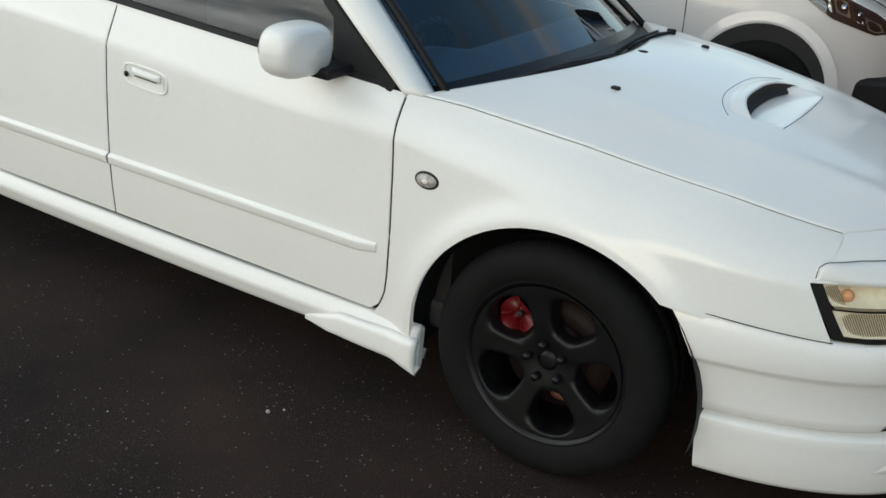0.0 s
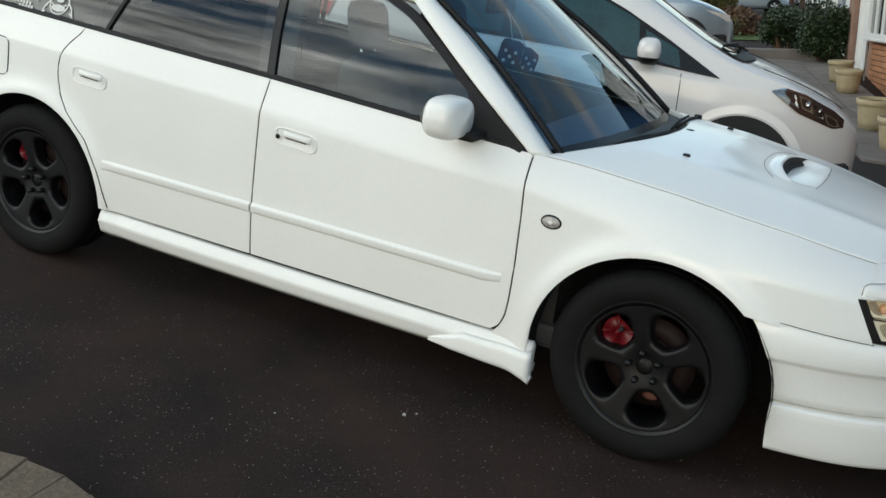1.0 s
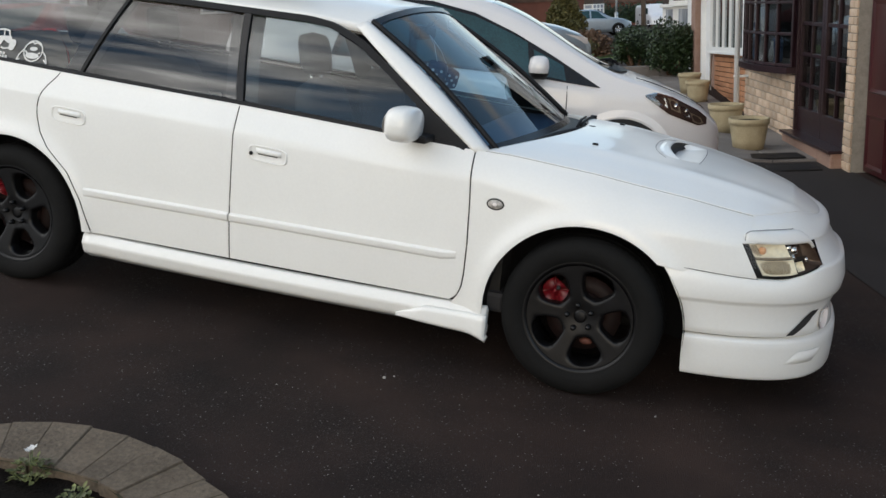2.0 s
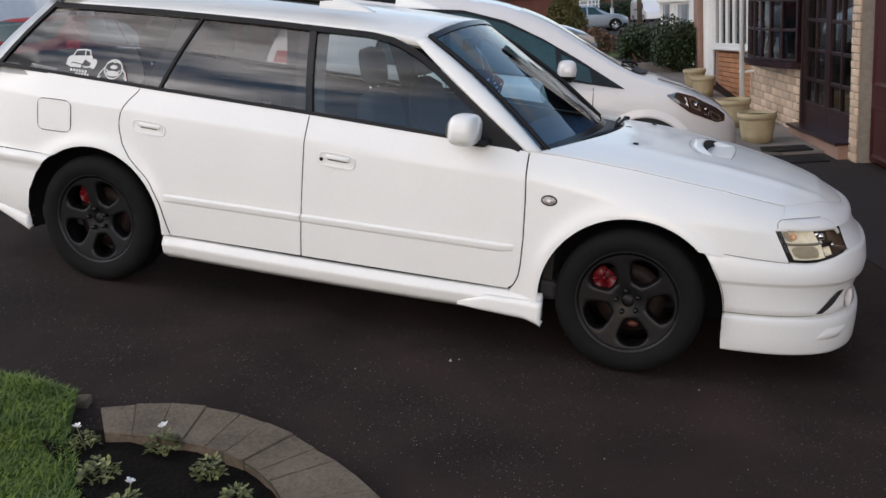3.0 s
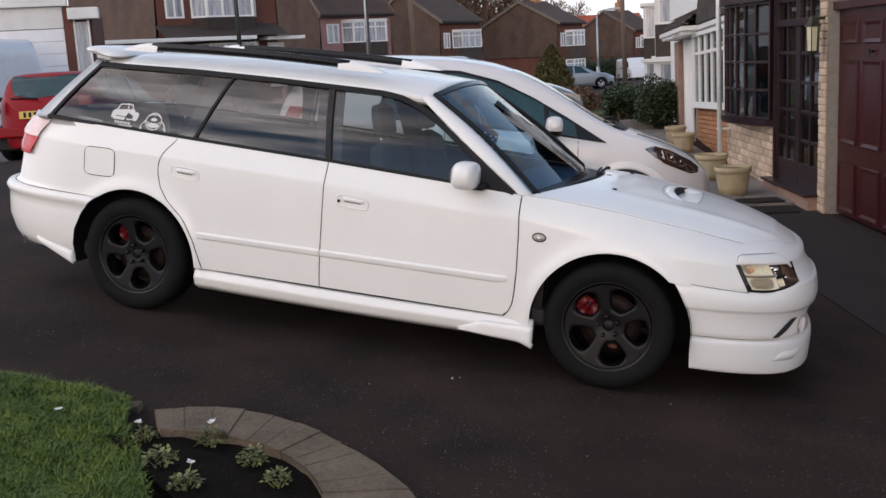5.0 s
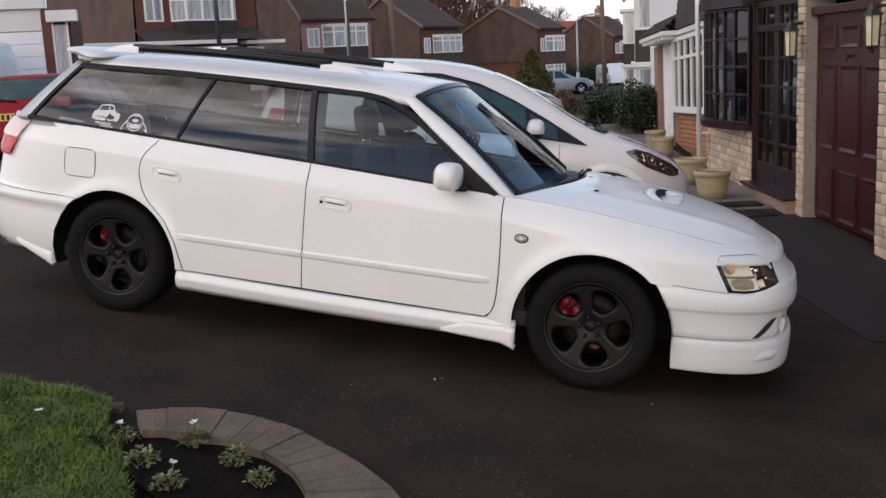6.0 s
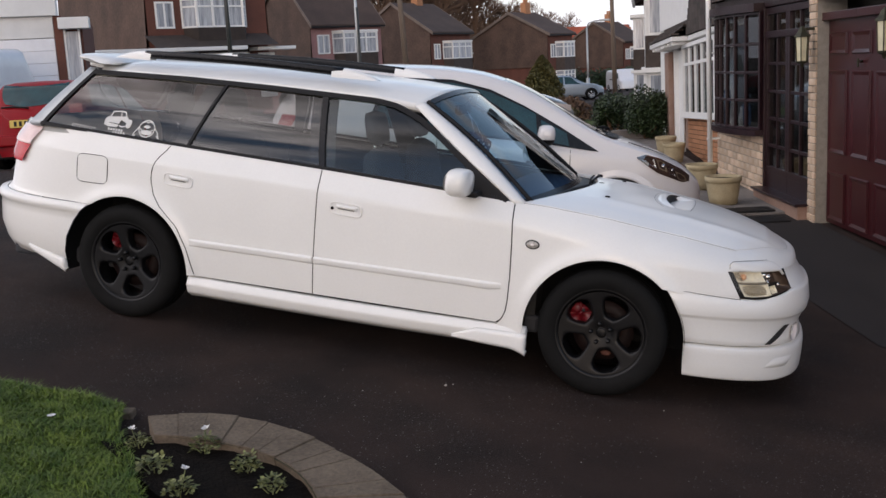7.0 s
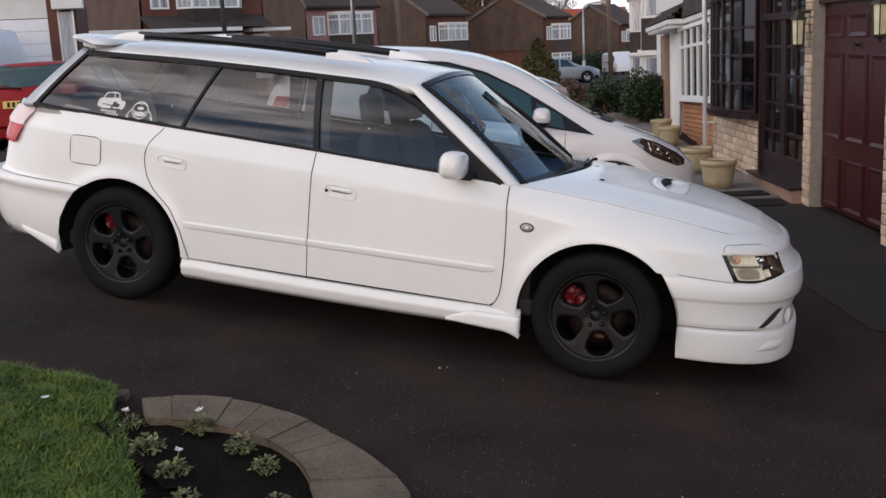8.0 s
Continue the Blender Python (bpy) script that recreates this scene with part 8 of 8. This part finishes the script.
# white flat-roofed garage at the far left of the street
g = thing("flat_garage", pose(-12.9, 23.2, 0.68, 0, 0, 16), "white flat-roofed garage with pale doors", "garage", kind="structure")
box("wall", -2.5, 2.62, 0.1, 5.0, -1.9, 2.7, BRICK_RED, g)
box("fascia", -2.6, 2.0, -0.25, 0.2, 2.75, 4.3, RENDER_WHITE, g, 0.02)
box("canopy", 2.004, 2.85, -0.4, 0.2, 2.36, 2.68, RENDER_WHITE, g, 0.02)
box("upper_panel", -0.7, 1.85, -0.05, 0.12, 2.14, 2.74, RENDER_WHITE, g, 0.01)
for k in range(11):
    box("door_slat", -0.55, 1.85, -0.03, 0.1, -1.72 + 0.35 * k, -1.375 + 0.35 * k, VAN_WHITE, g, 0.01)
box("brick_pier", 1.87, 2.1, -0.1, 0.2, -1.9, 2.75, BRICK_RED, g)
box("side_door", 2.16, 2.50, -0.02, 0.12, -1.7, 2.3, WINDOW_DARK, g, 0.01)
box("door_frame", 2.105, 2.16, -0.06, 0.12, -1.7, 2.355, UPVC, g)
box("door_frame", 2.50, 2.55, -0.06, 0.12, -1.7, 2.355, UPVC, g)


def lamp_post(x, y, h, r, mat, label, arm=0.0, arm_dir=(1, 0)):
    p = thing("lamp_post", pose(x, y, ground_z(x, y)), label, "lamp post", "street posts")
    rod("post", (0, 0, -0.2), (0, 0, h), r, mat, p, r * 0.7, 12)
    rod("sleeve", (0, 0, -0.1), (0, 0, 1.3), r * 1.5, mat, p)
    if arm:
        dx, dy = arm_dir
        tube("arm", [(0, 0, h - 0.1), (0.12 * dx, 0.12 * dy, h + 0.25), (arm * 0.5 * dx, arm * 0.5 * dy, h + 0.38), (arm * dx, arm * dy, h + 0.42)], r * 0.6, mat, p)
        bm = bmesh.new()
        add_box(bm, -0.38, 0.38, -0.14, 0.14, -0.08, 0.07, 0.04, Matrix.Translation((arm * dx + 0.2 * dx, arm * dy + 0.2 * dy, h + 0.42)) @ Matrix.Rotation(math.atan2(dy, dx), 4, "Z"))
        part("lantern_head", bm, GALV, p, "pale lantern head")
    return p


lamp_post(-7.05, 28.0, 8.0, 0.085, IRON, "dark painted street lamp post")
lamp_post(-4.0, 40.0, 8.0, 0.08, GALV, "grey steel street post leaning slightly")
lamp_post(-3.75, 38.0, 4.6, 0.07, IRON, "short dark post beside the street")
lamp_post(9.7, 69.0, 4.9, 0.085, GALV, "pale street lamp with a bent arm", 1.1, (0.95, -0.3))
lamp_post(-11.8, 19.5, 6.5, 0.09, GALV, "grey steel post by the white garage")
for x, y, lean in ((-2.15, 46.0, -2.2), (10.3, 60.0, -1.0)):
    p = thing("telegraph_pole", pose(x, y, ground_z(x, y), 0, lean, 0), "weathered brown wooden telegraph pole", "telegraph pole", "telegraph poles")
    rod("pole", (0, 0, -0.3), (0, 0, 9.0), 0.16, POLE_WOOD, p, 0.11)
    bm = bmesh.new()
    add_box(bm, -0.6, 0.6, -0.06, 0.06, 8.4, 8.52, 0.01)
    part("crossarm", bm, POLE_WOOD, p)


def leaf_mass(name, centre, radii, n, size, mat, label, category, seed, base=None, cone=False, trunk=True, group=""):
    """A shrub or conifer: stems, and many small leaves with an uneven outline."""
    rnd = random.Random(seed)
    root = thing(name, Matrix.Translation(centre), label, category, group)
    gv, gf = [], []
    rx, ry, rz = radii
    lumps = [(Vector((rnd.uniform(-0.6, 0.6) * rx, rnd.uniform(-0.6, 0.6) * ry, rnd.uniform(0.25, 0.8) * 2 * rz)), rnd.uniform(0.35, 0.6)) for _ in range(14)]
    for k in range(n):
        if cone:
            t = rnd.random() ** 0.8
            a = rnd.uniform(0, 6.283)
            r = rx * (1 - t ** 1.7) ** 0.8 * (0.82 + 0.18 * math.sin(a * 5 + t * 17)) * rnd.uniform(0.7, 1.05)
            c = Vector((r * math.cos(a), r * math.sin(a), 2 * rz * t))
        else:
            lc, lr = lumps[k % len(lumps)]
            d = Vector((rnd.gauss(0, 1), rnd.gauss(0, 1), rnd.gauss(0, 1))).normalized() * rnd.uniform(0.6, 1.05) * lr
            c = lc + Vector((d.x * rx, d.y * ry, d.z * rz))
            if c.z < 0.02:
                c.z = rnd.uniform(0.02, 0.3)
        d = Vector((rnd.gauss(0, 1), rnd.gauss(0, 1), rnd.gauss(0.4, 1))).normalized()
        sd = d.orthogonal().normalized() * size * 0.45
        q = len(gv)
        gv += [c, c + d * size * 0.5 + sd, c + d * size, c + d * size * 0.5 - sd]
        gf.append((q, q + 1, q + 2, q + 3))
    data_part("crown", gv, gf, mat, root)
    bm = bmesh.new()
    if cone:
        add_rod(bm, (0, 0, -0.1), (0, 0, 1.7 * rz), 0.06, 0.02, 8)
    else:
        for lc, lr in lumps[:8]:
            add_rod(bm, (lc.x * 0.2, lc.y * 0.2, -0.05), lc, 0.03, 0.012, 6)
    part("trunk", bm, TWIG, root)
    return root


leaf_mass("shrub", (4.02, 13.6, ground_z(4.0, 13.6)), (0.46, 0.45, 0.48), 7000, 0.05, BUSH_LEAF, "large dark evergreen shrub beside the neighbour's porch", "shrub", 5, group="shrubs")
leaf_mass("shrub", (3.45, 14.3, ground_z(3.45, 14.3)), (0.40, 0.42, 0.44), 5000, 0.05, BUSH_LEAF, "dark evergreen shrub in the front garden", "shrub", 6, group="shrubs")
leaf_mass("shrub", (2.35, 15.0, ground_z(2.35, 15)), (0.45, 0.4, 0.32), 2500, 0.05, CONIFER, "low olive green shrub in the front garden", "shrub", 7, group="shrubs")
leaf_mass("conifer", (3.0, 26.0, ground_z(3.0, 26)), (0.80, 0.80, 0.92), 11000, 0.08, CONIFER, "small upright golden green conifer", "conifer", 8, cone=True)
hedge_v = [(11.0 + 1.2 * k, 99.0 + 0.4 * k) for k in range(9)]
for k, (x, y) in enumerate(hedge_v):
    leaf_mass("hedge", (x, y, ground_z(x, y)), (1.1, 0.8, 1.15), 900, 0.22, BUSH_LEAF, "dark clipped garden hedge down the street", "hedge", 30 + k, group="hedges")
for k, (x, y, r) in enumerate(((2.2, 19.5, 0.5), (3.2, 20.5, 0.5), (1.2, 20.0, 0.5), (19.6, 106.0, 2.0))):
    leaf_mass("shrub", (x, y, ground_z(x, y)), (r * 1.2, r, r * 0.6), 1500, 0.10 if r < 1 else 0.2, TWIG if k < 3 else BUSH_LEAF, "brown winter shrub in a front garden" if k < 3 else "dark shrub down the street", "shrub", 50 + k, group="shrubs")

# front garden beyond the drive
gv = []
for j in range(12):
    for i in range(12):
        x, y = -0.8 + 5.0 * i / 11, 18.0 + 14 * j / 11
        gv.append((x - 0.06 * (y - 18), y, ground_z(x - 0.06 * (y - 18), y) + 0.02))
tagged(data_part("front_lawn", gv, grid_faces(12, 12), GRASS_BASE, None, "", True), "dull green front lawn beyond the shrubs", "lawn", kind="structure")
wl_ = thing("garden_wall", Matrix.Identity(4), "low concrete coping between two drives", "wall", kind="structure")
box("coping", 0.9, 4.0, 13.6, 13.85, -0.5, ground_z(2.5, 13.7) + 0.14, CONCRETE, wl_, 0.01)


def bare_tree(x, y, h, seed, label, mat):
    rnd = random.Random(seed)
    root = thing("bare_tree", pose(x, y, ground_z(x, y)), label, "tree", "bare trees")
    gv, gf = [], []

    def limb(a, b, r0, r1, n=4):
        d = (b - a).normalized()
        s = d.orthogonal().normalized()
        t = d.cross(s)
        k = len(gv)
        for p, r in ((a, r0), (b, r1)):
            for q in range(n):
                an = 2 * math.pi * q / n
                gv.append(p + (s * math.cos(an) + t * math.sin(an)) * r)
        for q in range(n):
            gf.append((k + q, k + (q + 1) % n, k + n + (q + 1) % n, k + n + q))

    def grow(a, d, ln, r, depth):
        b = a + d * ln
        limb(a, b, r, r * 0.72)
        if depth == 0:
            return
        for _ in range(3 if depth > 2 else 4):
            nd = (d + Vector((rnd.gauss(0, 0.42), rnd.gauss(0, 0.42), rnd.gauss(0.1, 0.3)))).normalized()
            grow(b if rnd.random() < 0.6 else a.lerp(b, rnd.uniform(0.5, 0.95)), nd, ln * rnd.uniform(0.62, 0.85), r * 0.70, depth - 1)
    grow(Vector((0, 0, h * 0.25)), Vector((rnd.uniform(-0.1, 0.1), 0, 1)), h * 0.24, h * 0.015, 6)
    data_part("crown", gv, gf, mat, root)
    rod("trunk", (0, 0, -0.3), (0, 0, h * 0.27), h * 0.026, mat, root, h * 0.017)


for k, (x, y, h) in enumerate(((-12.5, 84, 12), (-9.5, 88, 13), (-7.5, 96, 13), (-5.5, 90, 13), (-3.0, 100, 14), (-1.0, 94, 13), (1.0, 104, 13), (3.2, 100, 11), (5.0, 110, 11), (-15, 80, 13), (-11, 92, 14), (-6.5, 84, 12), (-2.0, 88, 12), (2.0, 96, 12), (-13.5, 96, 15), (-8.5, 104, 15), (-4.2, 110, 15), (0.0, 112, 14), (10.5, 135, 11), (-18, 74, 12), (15, 140, 11))):
    bare_tree(x, y, h, 70 + k, "bare winter tree with reddish twigs behind the houses", TWIG)


# brown winter woodland far behind the houses
rnd = random.Random(21)
gv, gf = [], []
for k in range(26000):
    y = rnd.uniform(118, 150)
    x = rnd.uniform(-34, 5.5) * y / 118
    top = 12.5 + 4.5 * noise.noise(Vector((x * 0.13, y * 0.1, 1.0))) + 1.5 * noise.noise(Vector((x * 0.5, y * 0.4, 4.0))) - 0.55 * max(0.0, x + 3.0)
    z = ground_z(x, y) + top * rnd.random() ** 0.75
    d = Vector((rnd.gauss(0, 0.6), rnd.gauss(0, 0.6), rnd.uniform(0.2, 1.2))).normalized() * rnd.uniform(0.6, 1.6)
    w = Vector((rnd.uniform(0.04, 0.11), 0, 0))
    c = Vector((x, y, z))
    b = len(gv)
    gv += [c - w, c + w, c + d + w * 0.3, c + d - w * 0.3]
    gf.append((b, b + 1, b + 2, b + 3))
for k in range(60):
    y = rnd.uniform(119, 140)
    x = rnd.uniform(-34, 4.5) * y / 118
    b = len(gv)
    zb = ground_z(x, y)
    r = rnd.uniform(0.14, 0.28)
    gv += [(x - r, y, zb), (x + r, y, zb), (x + r * 0.4, y, zb + 10.0), (x - r * 0.4, y, zb + 10.0)]
    gf.append((b, b + 1, b + 2, b + 3))
tagged(data_part("woodland", gv, gf, TWIG), "dense brown leafless woodland behind the houses", "woodland", kind="stuff")

# ---- small things in and on the estate car ----
dice = thing("plush_dice", on_car(0.40, 0.02, 1.115), "pair of navy plush dice with pale dots hung from the mirror", "plush dice")
for dx, dy, dz, a in ((0.0, -0.05, 0.0, 20), (0.02, 0.055, -0.03, 50)):
    die = new("die")
    die.parent = dice
    die.matrix_basis = pose(dx, dy, dz, 12, 8, a)
    bm = bmesh.new()
    add_box(bm, -0.046, 0.046, -0.046, 0.046, -0.046, 0.046, 0.022)
    part("cube", bm, PLUSH, die, "", True)
    bm = bmesh.new()
    for s in (-1, 1):
        for u, v in ((-0.02, -0.02), (0.02, 0.02), (0.0, 0.0), (-0.02, 0.02), (0.02, -0.02)):
            add_rod(bm, (u, s * 0.0455, v), (u, s * 0.0475, v), 0.007, seg=10)
            add_rod(bm, (s * 0.0455, u, v), (s * 0.0475, u, v), 0.007, seg=10)
    part("dots", bm, STICKER, die, "pale dots")
    tube("string", [(dx, dy, dz + 0.045), (dx - 0.03, dy * 0.5, dz + 0.12), (-0.07, 0, 0.165)], 0.002, STICKER, dice)
# stickers on the quarter glass, as plain shapes
def on_glass(x, z, o=0.001):
    return Vector((x, -(glass_width(x, z) - 0.006 + o + 0.003), z))


def sticker(name, outline, label):
    s = thing(name, CAR_M, label, "sticker", "window stickers")
    few = len(outline) <= 12
    for group in [[p] for p in outline] if few else [outline]:
        bm = bmesh.new()
        for poly in group:
            bm.faces.new([bm.verts.new(on_glass(x, z)) for x, z in poly])
        part("vinyl", bm, STICKER, s)


def blob(x, z, rx, rz, n=20, a0=0.0, a1=360.0):
    return [(x + rx * math.cos(radians(a0 + (a1 - a0) * k / n)), z + rz * math.sin(radians(a0 + (a1 - a0) * k / n))) for k in range(n)]


def strip(pts, w):
    """Quads of a drawn line of width w through points."""
    out = []
    for (ax, az), (bx, bz) in zip(pts, pts[1:]):
        d = Vector((bx - ax, bz - az)).normalized() * w / 2
        out.append([(ax + d.y - d.x, az - d.x - d.y), (bx + d.y + d.x, bz - d.x + d.y), (bx - d.y + d.x, bz + d.x + d.y), (ax - d.y - d.x, az + d.x - d.y)])
    return out


sticker("car_outline_sticker", [
    [(-1.530, 1.062), (-1.506, 1.053), (-1.500, 1.076), (-1.440, 1.070), (-1.430, 1.092), (-1.404, 1.092), (-1.372, 1.100), (-1.362, 1.092), (-1.360, 1.072), (-1.385, 1.074), (-1.390, 1.108), (-1.410, 1.112), (-1.516, 1.104), (-1.529, 1.090)],
    [(-1.506, 1.052), (-1.445, 1.052), (-1.442, 1.066), (-1.500, 1.072)],
    *strip([(-1.500, 1.106), (-1.488, 1.132), (-1.440, 1.138), (-1.414, 1.134), (-1.402, 1.110)], 0.007),
    *strip([(-1.440, 1.138), (-1.434, 1.110)], 0.006), *strip([(-1.432, 1.060), (-1.420, 1.056), (-1.368, 1.064)], 0.007),
    blob(-1.380, 1.068, 0.016, 0.017, 14)], "white vinyl sticker of a small car")
sticker("lettering_sticker", [[(-1.500 + 0.0165 * k, 1.034 - 0.0007 * k), (-1.488 + 0.0165 * k, 1.033 - 0.0007 * k), (-1.488 + 0.0165 * k, 1.045 - 0.0007 * k), (-1.500 + 0.0165 * k, 1.046 - 0.0007 * k)] for k in range(6)]
        + [[(-1.468 + 0.0165 * k, 1.016), (-1.456 + 0.0165 * k, 1.016), (-1.456 + 0.0165 * k, 1.028), (-1.468 + 0.0165 * k, 1.028)] for k in range(5)], "two short rows of white vinyl lettering bars")
sticker("lettering_sticker", [q for k in range(10) for q in strip([(-1.724 + 0.0155 * k, 1.022 - 0.0012 * k), (-1.722 + 0.0155 * k, 1.046 - 0.0012 * k), (-1.716 + 0.0155 * k, 1.046 - 0.0012 * k)], 0.004)], "row of thin pale vinyl lettering bars")
ring_a, ring_b = blob(-1.262, 1.060, 0.050, 0.047, 28), blob(-1.262, 1.060, 0.044, 0.041, 28)
sticker("round_sticker", [[ring_a[k], ring_a[(k + 1) % 28], ring_b[(k + 1) % 28], ring_b[k]] for k in range(28)]
        + [blob(-1.262, 1.040, 0.036, 0.013, 16), blob(-1.262, 1.070, 0.020, 0.009, 14)]
        + strip([(-1.298, 1.088), (-1.275, 1.098), (-1.262, 1.092), (-1.249, 1.098), (-1.226, 1.088)], 0.006)
        + strip([(-1.300, 1.056), (-1.285, 1.046)], 0.006) + strip([(-1.226, 1.056), (-1.240, 1.046)], 0.006)
        + strip([(-1.312, 1.062), (-1.330, 1.040), (-1.343, 1.008), (-1.326, 1.022)], 0.006)
        + strip([(-1.212, 1.062), (-1.194, 1.046), (-1.180, 1.016), (-1.196, 1.026)], 0.006), "round white vinyl emblem sticker with side wings")
